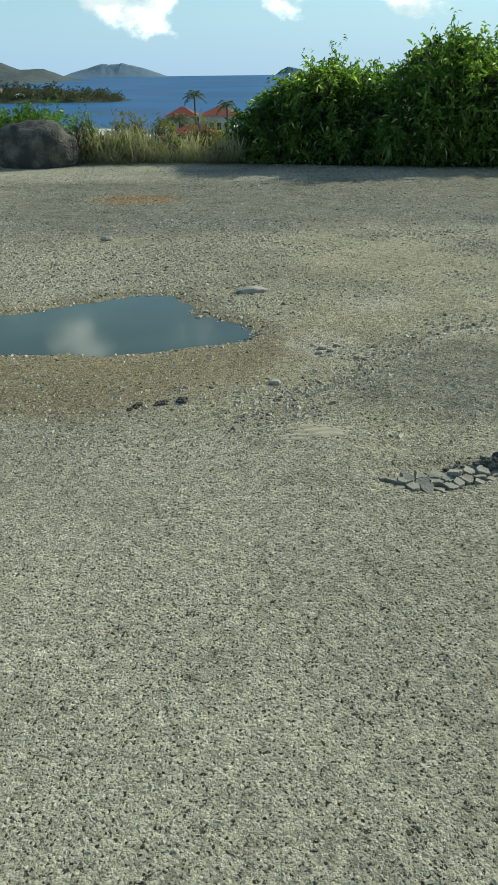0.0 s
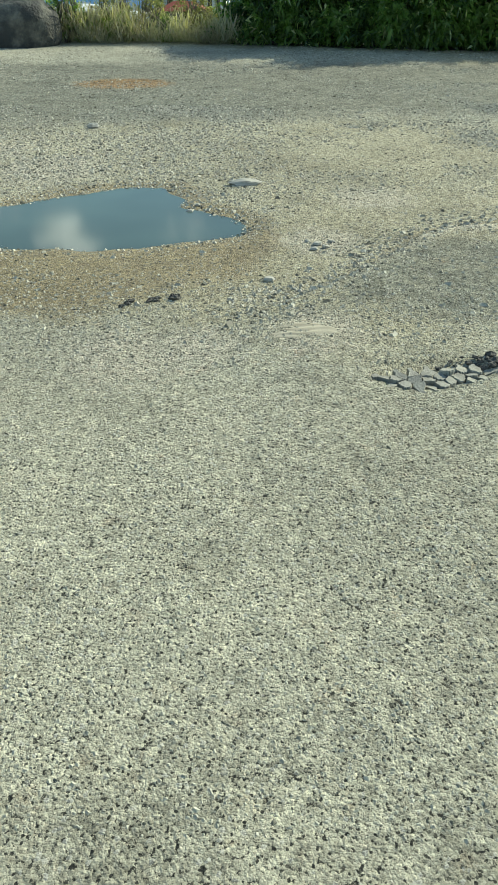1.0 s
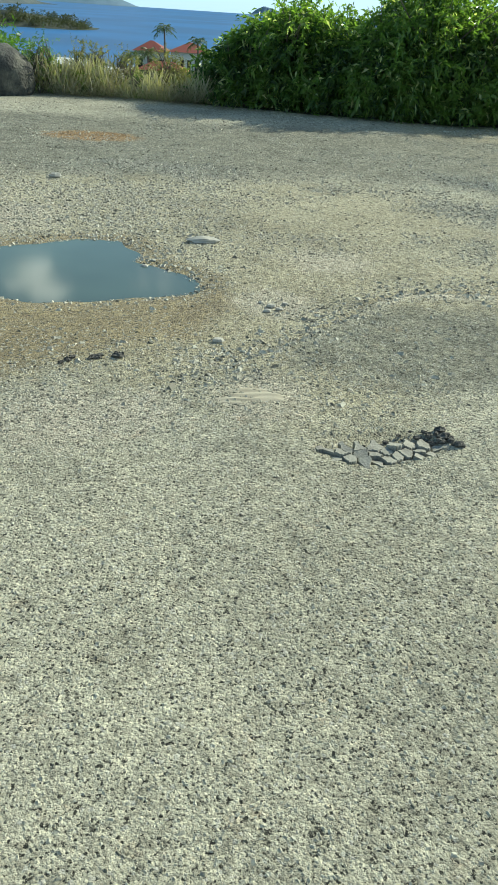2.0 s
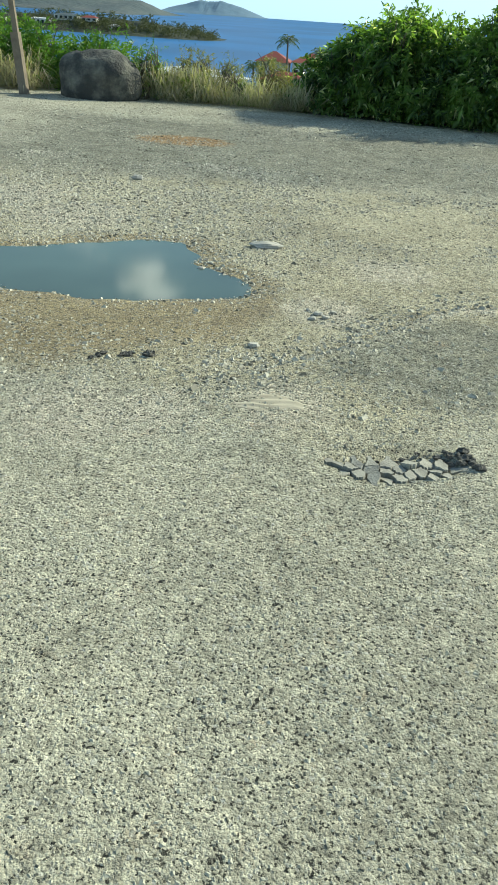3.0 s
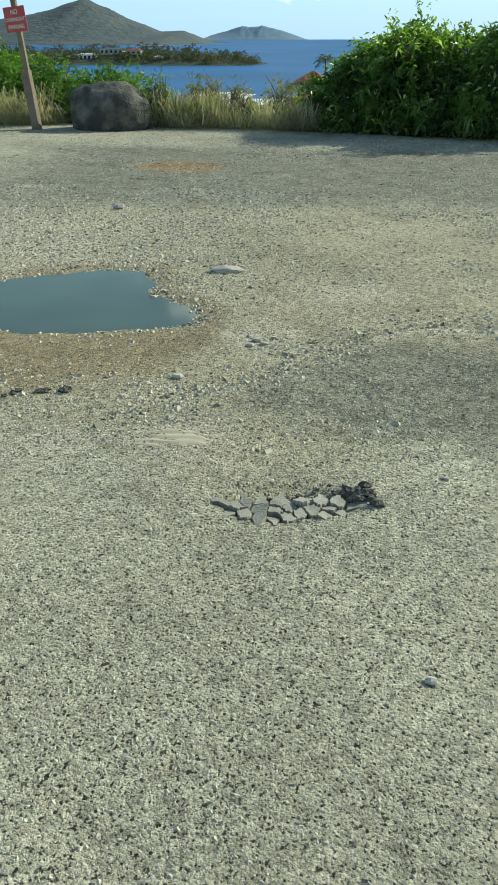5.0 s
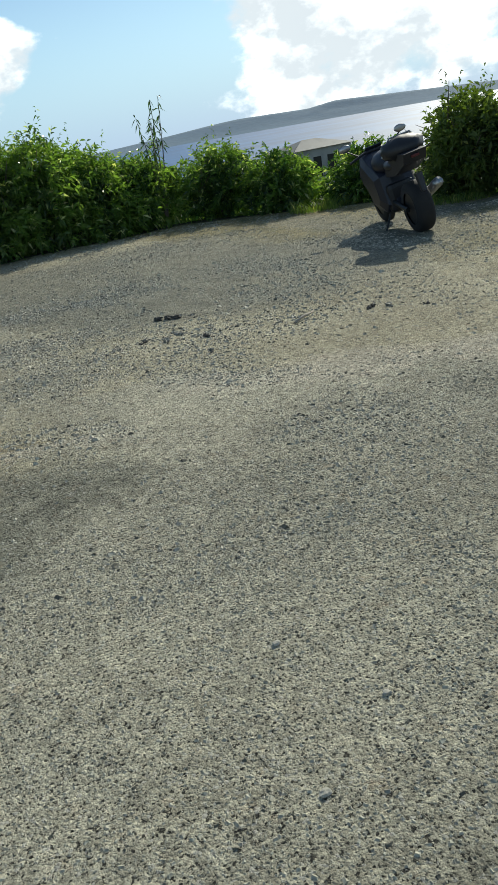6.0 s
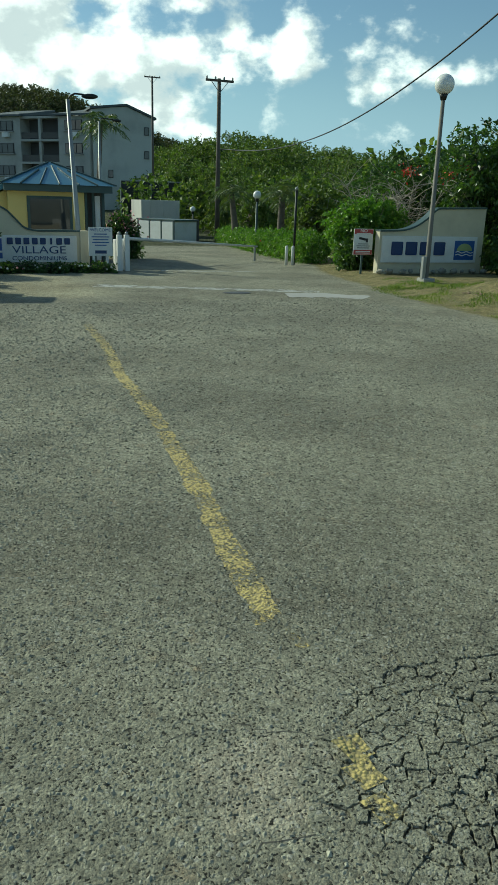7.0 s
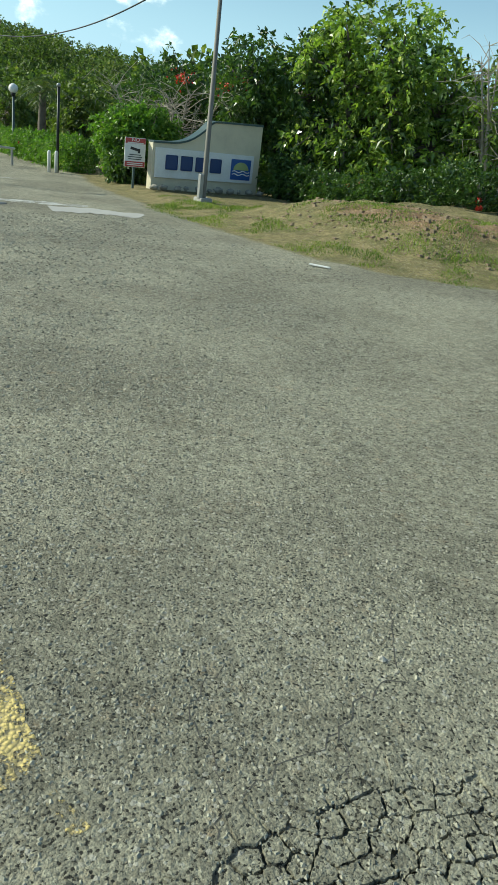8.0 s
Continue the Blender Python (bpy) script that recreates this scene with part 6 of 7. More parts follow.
for k, (x, y, h, r) in enumerate([(24.5, -14.6, 3.6, 1.6), (27.5, -15.6, 3.4, 1.6), (31, -17.0, 3.6, 1.8), (22.6, -15.4, 3.6, 1.6)]):
    tree(x, y, h, r, "dark green tree behind the entrance wall", 320 + k, leaf=0.17, density=1.2, material=LEAF_DARK, low=0.1)
for k, (x, y, h, r) in enumerate([(36, -16.5, 2.9, 1.5), (41, -18.5, 3.4, 1.8), (48, -18.0, 3.2, 1.8), (54, -18.6, 3.8, 2.0), (60, -20.5, 4.8, 2.4), (68, -22.0, 5.6, 2.6), (75, -21.5, 6.0, 2.4)]):
    tree(x, y, h, r, "green tree on the slope along the inner road", 340 + k, leaf=0.26, density=1.2, material=LEAF_HILL, low=0.08)
for k, (x, y, h, r) in enumerate([(45, 5, 3.0, 2.2), (52, 1, 3.0, 2.2), (58, 6, 3.4, 2.4), (70, 10, 3.4, 2.6), (64, -4, 2.8, 2.0), (80, 22, 4.4, 3.0), (36, 6.5, 2.4, 1.8), (88, -8, 3.6, 2.6)]):
    tree(x, y, h, r, "dark green tree in front of the apartments", 360 + k, leaf=0.3, density=1.0, material=LEAF_DARK, low=0.08)


def clipped_hedge(pts, h, w, label, seed, material, density=1.0, flowers=0):
    """A hedge run: leafy surface over low stems."""
    rng = np.random.default_rng(seed)
    (x0, y0), (x1, y1) = pts
    base = thing("hedge", label, "hedge", (x0, y0, gh(x0, y0)))
    n = max(3, int(math.hypot(x1 - x0, y1 - y0) / (w * 0.6)))
    blobs = []
    for k in range(n + 1):
        t = k / n
        bx, by = (x1 - x0) * t, (y1 - y0) * t
        bz = gh(x0 + bx, y0 + by) - gh(x0, y0)
        q = h * (0.92 + 0.16 * rng.random())
        blobs.append((bx, by, bz + q * 0.52, w * 0.62, w * 0.62, q * 0.5))
        part("stem", Shape().tube([(bx, by, bz - 0.05), (bx + rng.normal() * 0.05, by + rng.normal() * 0.05, bz + q * 0.7)], [0.02, 0.008], 5), BARK, base)
    v, f = sprays(blobs, int(300 * density * len(blobs) * w * h), 7, 0.14, 0.085, 0.5, rng, 0.15, 0.2, 0.6)
    part("foliage", array_mesh("foliage", v, f, material), None, base)
    for k in range(flowers):
        t = rng.random()
        c = Vector(((x1 - x0) * t - w * 0.3 + rng.normal() * w * 0.2, (y1 - y0) * t + rng.normal() * 0.2, h * (0.45 + 0.6 * rng.random())))
        fl = Shape()
        fl.ball(c, 0.07, 7, (1, 1, 0.7), 0.9, k * 1.7, 2.4)
        part("flower", fl, FLOWER, base, "red hibiscus flower")
    return base


clipped_hedge([(17.6, -13.7), (14.3, -13.6)], 0.75, 0.8, "scruffy dark hedge with red flowers behind the verge", 71, LEAF_DARK, 1.3, 5)
clipped_hedge([(14.3, -13.6), (10.4, -14.6)], 0.75, 0.9, "scruffy hedge with scattered red flowers", 72, LEAF_DARK, 1.2, 3)
clipped_hedge([(24.6, -11.0), (30.5, -11.9)], 0.9, 0.9, "clipped bright green hedge along the inner road", 73, LEAF_HEDGE, 1.3, 2)
clipped_hedge([(30.5, -11.9), (42, -14.0)], 0.85, 0.9, "clipped green hedge farther along the inner road", 74, LEAF_HEDGE, 1.0)
shrub(21.2, -11.0, 1.9, 1.0, "rounded dark green shrub beside the notice", 80, leaf=0.12, width=0.5, density=2.4, material=LEAF_HEDGE)
shrub(20.6, -10.4, 0.8, 0.5, "low dark shrub beside the notice", 81, leaf=0.10, width=0.5, density=2.2, material=LEAF_DARK)
shrub(17.9, -13.8, 1.0, 0.6, "scruffy shrub at the wall's end", 82, leaf=0.11, width=0.4, density=1.6, material=LEAF_DARK)
for k, y in enumerate((-0.3, -0.9, -1.5, -2.1, -2.7, -3.2)):
    s = shrub(20.95 - 0.1 * (k % 2), y, 0.17, 0.3, "low dark flowering plant in the wall's bed", 84 + k, leaf=0.07, width=0.5, density=3.0, material=LEAF_DARK, group="bed plants", name="bed_plant")
    rng = np.random.default_rng(k)
    for j in range(5):
        part("flower", Shape().ball((rng.normal() * 0.2 - 0.1, rng.normal() * 0.2, 0.1 + 0.1 * rng.random()), 0.028, 4), PINK if j % 2 else WHITE, s)
pk = shrub(27.5, -5.2, 1.3, 0.5, "bougainvillea shrub with pale pink flowers", 92, leaf=0.12, width=0.5, density=1.8, material=LEAF_DARK, name="flowering_shrub")
rng = np.random.default_rng(9)
bl = rng.normal(size=(420, 3)) * (0.27, 0.27, 0.2) + (0, 0, 1.0)
v, f = leaves_from(bl, rng.normal(size=bl.shape), 0.11, 0.08, rng)
part("blossom", array_mesh("blossom", v, f, PINK), None, pk, "pale pink blossom")


def bare_shrub(x, y, h, spread, seed):
    rng = np.random.default_rng(seed)
    base = thing("bare_shrub", "leafless tangled shrub with pale grey branches", "shrub", (x, y, gh(x, y)))
    for k in range(7):
        s = Shape()
        a = rng.random() * 6.28
        root = Vector((rng.normal() * 0.15, rng.normal() * 0.15, 0))
        tip = Vector((math.cos(a) * spread * (0.4 + 0.6 * rng.random()), math.sin(a) * spread * (0.4 + 0.6 * rng.random()), h * (0.65 + 0.35 * rng.random())))
        mid = root.lerp(tip, 0.5) + Vector((0, 0, 0.25))
        s.tube([root, mid, tip], [0.045, 0.03, 0.008], 6)
        for j in range(16):
            t = 0.3 + 0.7 * rng.random()
            p = root.lerp(mid, t * 2) if t < 0.5 else mid.lerp(tip, t * 2 - 1)
            q = p + Vector((rng.normal() * 0.45, rng.normal() * 0.45, 0.1 + rng.normal() * 0.3))
            s.tube([p, p.lerp(q, 0.5) + Vector((0, 0, 0.06)), q], [0.012, 0.009, 0.003], 4)
            for _ in range(2):
                e = q + Vector((rng.normal() * 0.22, rng.normal() * 0.22, rng.normal() * 0.2))
                s.tube([q, e], [0.006, 0.002], 4)
        part("branch", s, TWIG, base)
    return base


bare_shrub(21.3, -12.6, 2.5, 1.5, 4)
bare_shrub(22.4, -12.0, 2.4, 1.3, 5)
bare_shrub(14.4, -17.2, 4.2, 1.3, 6)
for k, (x, y, z) in enumerate(((20.9, -13.6, 2.35), (20.6, -13.9, 2.5), (22.6, -13.2, 2.5))):
    fl = thing("flower_cluster", "bright orange-red flower cluster on a tree", "flower", (x, y, z))
    rng = np.random.default_rng(70 + k)
    p = rng.normal(size=(60, 3)) * (0.14, 0.14, 0.09)
    v, f = leaves_from(p, rng.normal(size=p.shape), 0.09, 0.06, rng)
    tagged(part("petals", array_mesh("petals", v, f, FLOWER), None, fl), kind="stuff")


def pebble(s, c, r, rng, flat=0.7):
    """An angular stone of 8 corners."""
    p = [Vector((sx, sy, sz)) for sx in (-1, 1) for sy in (-1, 1) for sz in (-1, 1)]
    q = [Vector(c) + Vector((v.x * r * (0.55 + 0.5 * rng.random()), v.y * r * (0.55 + 0.5 * rng.random()), v.z * r * flat * (0.5 + 0.5 * rng.random()))) for v in p]
    s.add(q, [(0, 1, 3, 2), (4, 6, 7, 5), (0, 4, 5, 1), (2, 3, 7, 6), (0, 2, 6, 4), (1, 5, 7, 3)])


rng = np.random.default_rng(21)
for k in range(11):
    s = Shape()
    r = 0.05 + 0.045 * rng.random()
    s.ball((0, 0, r * 0.4), r, 7, (1.2, 0.9, 0.75), 0.5, k * 2.1, 1.6)
    y = -9.9 - 0.32 * k
    mono("edging_stone", s, CLOD, "pale rough stone edging the wall's foot", "stone", "edging stones", smooth=True, m=pose(18.35 - 0.15 * rng.random(), y, gh(18.3, y) + 0.05, 0, 0, 40 * k))


# ---- markings on the road ----
def strip(name, label, line, width, material, seed, lift=0.0015, gaps=(), category="road marking"):
    """Paint laid along a line of (x, y) points, following the ground, with ragged edges."""
    rng = np.random.default_rng(seed)
    pts = [Vector(p) for p in line]
    dense = []
    for a, b in zip(pts, pts[1:]):
        n = max(2, int((b - a).length / 0.06))
        dense += [a.lerp(b, k / n) for k in range(n)]
    dense.append(pts[-1])
    m = len(dense)
    d = [(dense[min(i + 1, m - 1)] - dense[max(i - 1, 0)]).normalized() for i in range(m)]
    rows = []
    for i, p in enumerate(dense):
        nrm = Vector((-d[i].y, d[i].x))
        w = width * (0.5 + 0.07 * rng.normal())
        rows.append([p + nrm * w * t for t in (-1, -0.5, 0, 0.5, 1)])
    xy = np.array(rows).reshape(-1, 2)
    z = height(xy[:, 0], xy[:, 1]) + lift
    faces = [(i * 5 + j, i * 5 + j + 1, i * 5 + j + 6, i * 5 + j + 5) for i in range(m - 1) for j in range(4) if not any(a <= i / m <= b for a, b in gaps)]
    me = array_mesh(name, np.column_stack([xy, z]), np.array(faces), material, True)
    return tagged(new(name, me), label, category, kind="structure")


strip("road_line_yellow", "worn yellow centre line on the asphalt", [(11.4, -1.33), (9.1, -1.2), (8.07, -1.08), (6.9, -1.02), (6.18, -0.98), (5.1, -0.88), (4.6, -0.83), (3.93, -0.74), (3.24, -0.67)], 0.115, YELLOW_PAINT, 3, gaps=((0.66, 0.672),))
strip("road_line_yellow_end", "thin worn end of the yellow line", [(3.22, -0.69), (3.05, -0.71)], 0.04, YELLOW_PAINT, 4)
strip("road_line_white", "faded white stop line across the gate", [(17.2, -2.45), (16.4, -4.2), (15.75, -5.6), (15.2, -6.7)], 0.5, WHITE_PAINT, 5)
strip("road_line_white_thin", "faint white line beyond the gate", [(21.5, -5.0), (20.8, -7.6)], 0.25, WHITE_PAINT, 6)
strip("concrete_patch", "pale concrete patch in the road", [(14.7, -5.75), (14.5, -6.4), (13.9, -7.1)], 0.8, CONCRETE, 7, 0.006, category="patch")
mono("litter", Shape().box((0, 0, 0.01), (0.28, 0.06, 0.015), 0.004), WHITE, "flat white scrap lying on the road's edge", "litter", m=pose(9.14, -6.95, gh(9.14, -6.95) + 0.012, 0, 0, 25))
drain = Shape().tube([(0, 0, -0.02), (0, 0, 0.0)], 0.22, 16)
mono("drain_hole", drain, BLACK, "dark worn hole in the road near the stop line", "hole", m=pose(15.2, -4.9, gh(15.2, -4.9) + 0.012, 0, 0, 0) @ Matrix.Diagonal((0.8, 1.3, 1, 1)))


# ---- loose things on the lot ----
def clod(name, label, x, y, r, material, seed, squash=(1.2, 0.9, 0.6), turn=0.0, category="stone", group="", rough=0.25):
    rnd = np.random.default_rng(int(seed * 100))
    z = float(height(np.array([x]), np.array([y]))[0])
    if category == "clod":
        # crumbled: lumps of broken ground lying together
        base = thing(name, label, category, (x, y, z), turn, group)
        for k in range(9):
            q = r * (0.2 + 0.45 * rnd.random() ** 2)
            c = (rnd.normal() * r * squash[0] * 0.6, rnd.normal() * r * squash[1] * 0.4, q * 0.3 + 0.3 * r * squash[2] * rnd.random())
            part("lump", Shape().ball(c, q, 5, (1.2, 0.95, 0.7), 0.9, seed + k, 2.2), material, base)
        return base
    s = Shape().ball((0, 0, r * squash[2] * 0.5), r, 9 if r > 0.08 else 4, squash, rough if r > 0.08 else 0.45, seed, 1.6)
    return mono(name, s, material, label, category, group, smooth=False, m=pose(x, y, z, 0, 0, turn))


clod("flat_stone", "flat grey stone beside the puddle", -1.25, 5.25, 0.095, STONE, 1.0, (1.3, 0.7, 0.3), 5)
clod("dirt_clod", "dark clod of mud on the lot", -1.58, 2.98, 0.034, TARMUD, 2.0, (1.5, 0.8, 0.6), 10, "clod", "mud clods")
clod("dirt_clod", "dark clod of mud on the lot", -1.68, 2.95, 0.026, TARMUD, 2.4, (1.3, 0.9, 0.6), 40, "clod", "mud clods")
clod("dirt_clod", "small dark clod of mud on the lot", -1.82, 2.90, 0.024, TARMUD, 2.8, (1.2, 1, 0.7), 60, "clod", "mud clods")
clod("stone", "grey stone on the lot", -1.08, 3.25, 0.028, STONE, 3.0)
clod("stone", "white stone on the asphalt", 0.16, 1.36, 0.017, STONE, 3.5)
clod("stone", "pale stone on the gravel", -2.82, 7.33, 0.05, STONE, 3.8)
for k, (x, y, r) in enumerate(((-0.77, 3.87, 0.035), (-0.72, 3.82, 0.028), (-0.80, 3.78, 0.03), (-0.68, 3.93, 0.025), (-0.83, 3.93, 0.022), (0.24, 2.47, 0.018), (1.17, 1.19, 0.018), (1.36, 1.75, 0.018), (1.49, 1.37, 0.016), (2.26, 1.52, 0.02), (2.73, 0.84, 0.024), (3.13, -1.72, 0.018), (-2.3, 4.72, 0.025), (-2.22, 4.75, 0.02), (-1.63, 4.62, 0.03), (-1.58, 4.72, 0.025))):
    clod("stone", "small loose stone on the lot", x, y, r * 0.75, STONE, 5 + k * 1.3, group="loose stones")
for k, (x, y, r) in enumerate(((2.2, 5.74, 0.07), (2.45, 5.78, 0.05), (2.6, 5.66, 0.045), (2.87, 5.5, 0.085), (2.75, 5.78, 0.05), (2.95, 6.45, 0.08), (3.15, 6.4, 0.05), (4.15, 5.05, 0.06), (4.3, 4.95, 0.05), (4.5, 4.75, 0.05))):
    clod("dirt_clod", "dark clod of broken ground", x, y, r * (0.36 + 0.2 * (k % 3)), TARMUD if k % 2 else CLOD, 9 + k * 1.7, (1.5, 0.9, 0.55), 30 * k, "clod", "clods of broken ground")
heap = thing("debris_strip", "strip of dark broken asphalt debris on the gravel", "debris", (5.25, 3.55, gh(5.25, 3.55)), -41)
rng = np.random.default_rng(8)
for k in range(9):
    s = Shape()
    for _ in range(5):
        q = 0.02 + 0.045 * rng.random() ** 2
        pebble(s, (-0.32 + 0.08 * k + rng.normal() * 0.03, 0.05 * math.sin(k * 0.9) + rng.normal() * 0.045, q * 0.4), q, rng)
    part("lump", s, TARMUD if k % 3 else CLOD, heap)
stick = Shape().tube([(-0.16, 0, 0.012), (0.02, 0.01, 0.02), (0.17, -0.01, 0.014)], [0.009, 0.012, 0.008], 6)
mono("stick", stick, TWIG, "short dry stick on the gravel", "stick", smooth=True, m=pose(3.65, 5.25, gh(3.65, 5.25), 0, 0, 32))


# ---- broken and crazed asphalt ----
def clip_cell(poly, p, q):
    """Keeps the part of an outline that is nearer to p than to q."""
    mx, my, nx, ny = (p[0] + q[0]) / 2, (p[1] + q[1]) / 2, q[0] - p[0], q[1] - p[1]
    out = []
    for a, b in zip(poly, poly[1:] + poly[:1]):
        da, db = (a[0] - mx) * nx + (a[1] - my) * ny, (b[0] - mx) * nx + (b[1] - my) * ny
        if da <= 0:
            out.append(a)
        if (da < 0) != (db < 0) and abs(da - db) > 1e-12:
            t = da / (da - db)
            out.append((a[0] + (b[0] - a[0]) * t, a[1] + (b[1] - a[1]) * t))
    return out


def plates(region, spacing, gap, rise, thick, material, parent, name, seed, tilt=0.0, jag=0.006, reach=1.5, inside=False):
    """Breaks a region into loose plates, each a mesh of its own."""
    rng = np.random.default_rng(seed)
    xs, ys = zip(*region)
    pts = []
    for k in range(4000):
        need = spacing * (0.75 + 0.9 * rng.random() * (k < 1500))
        p = (min(xs) + (max(xs) - min(xs)) * rng.random(), min(ys) + (max(ys) - min(ys)) * rng.random())
        if float(signed(np.array([p[0]]), np.array([p[1]]), region)[0]) < 0.01 and all(math.hypot(p[0] - q[0], p[1] - q[1]) > need for q in pts):
            pts.append(p)
    for p in pts:
        r = spacing * reach
        cell = [(p[0] + r * math.cos(a), p[1] + r * math.sin(a)) for a in [2 * math.pi * k / 10 for k in range(10)]]
        for q in pts:
            if q != p and math.hypot(p[0] - q[0], p[1] - q[1]) < 2 * r + 0.01:
                cell = clip_cell(cell, p, q)
        if len(cell) < 3:
            continue
        cx, cy = sum(c[0] for c in cell) / len(cell), sum(c[1] for c in cell) / len(cell)
        g = gap * (0.5 + rng.random())
        ring = []
        for a, b in zip(cell, cell[1:] + cell[:1]):
            for t in (0.0, 0.2, 0.4, 0.6, 0.8):
                x, y = a[0] + (b[0] - a[0]) * t, a[1] + (b[1] - a[1]) * t
                dd = math.hypot(x - cx, y - cy) + 1e-6
                q = (dd - g + rng.normal() * jag) / dd
                while inside and q > 0.3 and float(signed(np.array([cx + (x - cx) * q]), np.array([cy + (y - cy) * q]), region)[0]) > 0.004:
                    q -= 0.06
                ring.append((cx + (x - cx) * q, cy + (y - cy) * q))
        at = np.array([cx]), np.array([cy])
        z0 = float((height(*at) + 0.035 * step(0.03, -0.03, signed(*at, HOLE)) + 0.016 * step(0.0, -0.06, signed(*at, CRAZED)))[0]) + rise + 0.0015 * rng.normal()
        tx, ty = rng.normal() * tilt, rng.normal() * tilt
        n = len(ring)
        s = Shape()
        low = [(x, y, z0 - thick) for x, y in ring]
        edge = [(x, y, z0 - 0.006 + (x - cx) * tx + (y - cy) * ty) for x, y in ring]
        top = [(cx + (x - cx) * 0.95, cy + (y - cy) * 0.95, z0 + (x - cx) * tx + (y - cy) * ty) for x, y in ring]
        s.add(low + edge + top, [tuple(range(2 * n, 3 * n))] + [(k, (k + 1) % n, n + (k + 1) % n, n + k) for k in range(n)] + [(n + k, n + (k + 1) % n, 2 * n + (k + 1) % n, 2 * n + k) for k in range(n)])
        part(name, s, material, parent)


crazed = thing("cracked_asphalt", "crazed patch of old asphalt broken into small plates", "road", kind="structure")
plates(CRAZED, 0.062, 0.0031, 0.001, 0.04, CRUST, crazed, "asphalt_plate", 12, 0.02, 0.0022)
pothole = thing("pothole", "small pothole with broken asphalt chunks", "pothole")
plates([(-0.59, 2.14), (-0.55, 2.08), (-0.49, 2.05), (-0.3, 2.07), (-0.15, 2.15), (-0.11, 2.24), (-0.2, 2.25), (-0.36, 2.19), (-0.5, 2.16)], 0.06, 0.0035, -0.002, 0.05, CLOD, pothole, "asphalt_chunk", 17, 0.13, 0.003, 1.7, True)
rng = np.random.default_rng(31)
for k in range(46):
    t = rng.random()
    s = Shape()
    x, y = (-0.46 + 0.42 * t + rng.normal() * 0.02, 2.22 + 0.08 * t + rng.normal() * 0.03) if k < 34 else (-0.08 + rng.normal() * 0.03, 2.26 + rng.normal() * 0.03)
    s.ball((x, y, float(height(np.array([x]), np.array([y]))[0]) + 0.006), 0.007 + 0.014 * rng.random() ** 2, 5, (1.2, 0.9, 0.7), 0.8, k * 1.3, 2.5)
    part("crumb", s, TARMUD, pothole)
for k, (line, w) in enumerate((([(2.75, -0.66), (2.95, -0.55), (3.1, -0.3), (3.3, -0.1)], 0.005), ([(2.88, -0.95), (3.02, -1.05), (3.25, -1.12), (3.35, -1.3)], 0.005), ([(2.84, -1.3), (3.0, -1.42), (3.05, -1.7), (3.3, -1.95)], 0.006), ([(2.35, -0.45), (2.2, -0.1), (2.3, 0.15)], 0.006), ([(2.95, -1.05), (2.98, -1.4)], 0.005), ([(2.6, -0.55), (2.75, -0.35), (2.72, -0.1)], 0.005))):
    jag = []
    for a, b in zip(line, line[1:]):
        for j in range(9):
            t = j / 9
            jag.append((a[0] + (b[0] - a[0]) * t + rng.normal() * 0.012, a[1] + (b[1] - a[1]) * t + rng.normal() * 0.012))
    strip("crack_%d" % k, "thin dark crack in the asphalt", jag + [line[-1]], w * 0.6, TARMUD, 40 + k, 0.001, category="crack")
for k, (x, y) in enumerate(((2.52, -0.62), (2.42, -0.60), (2.30, -0.585))):
    strip("paint_spot_%d" % k, "worn patch of yellow paint on crazed asphalt", [(x - 0.04, y - 0.01), (x + 0.05, y + 0.01)], 0.09, YELLOW_PAINT, 60 + k, 0.0195)


def clods_on_bank():
    """Crumbled earth over the verge's mound."""
    rng = np.random.default_rng(83)
    s = Shape()
    for k in range(900):
        x, y = rng.uniform(6.8, 13.5), rng.uniform(-11.5, -8.6)
        if float(signed(np.array([x]), np.array([y]), VERGE)[0]) < -1.0:
            r = 0.010 + 0.032 * rng.random() ** 3
            pebble(s, (x, y, gh(x, y) + r * 0.3), r, rng)
    return mono("earth_clods", s, EARTH, "crumbled brown earth clods on the verge mound", "earth", kind="stuff")


EARTH = surface("brown_earth", (0.27, 0.20, 0.13), 0.95, 0, (0.38, 0.32, 0.22), 3, 60, 0.5)
clods_on_bank()


def strewn(name, label, x, y, r, z, flat, material, seed):
    """Angular stones half sunk in the ground: four corners below, a short ridge on top."""
    rng = np.random.default_rng(seed)
    m = len(x)
    d = np.array([(1, 0.8, -0.5), (-1, 0.8, -0.5), (-1, -0.8, -0.5), (1, -0.8, -0.5), (0.5, 0.0, 1), (-0.5, 0.0, 1)], float)
    v = (d[None] + rng.normal(size=(m, 6, 3)) * (0.2, 0.2, 0.15)) * r[:, None, None]
    a = rng.random(m) * 6.28
    c, s = np.cos(a)[:, None], np.sin(a)[:, None]
    vx, vy = v[..., 0] * c - v[..., 1] * s, v[..., 0] * s + v[..., 1] * c
    vz = v[..., 2] * flat + z[:, None]
    verts = np.stack([vx + x[:, None], vy + y[:, None], vz], -1).reshape(-1, 3)
    tri = np.array([(0, 1, 4), (1, 5, 4), (1, 2, 5), (2, 3, 5), (3, 4, 5), (3, 0, 4)])
    faces = (np.arange(m)[:, None, None] * 6 + tri[None]).reshape(-1, 3)
    return tagged(new(name, array_mesh(name, verts, faces, material)), label, "gravel", kind="stuff")


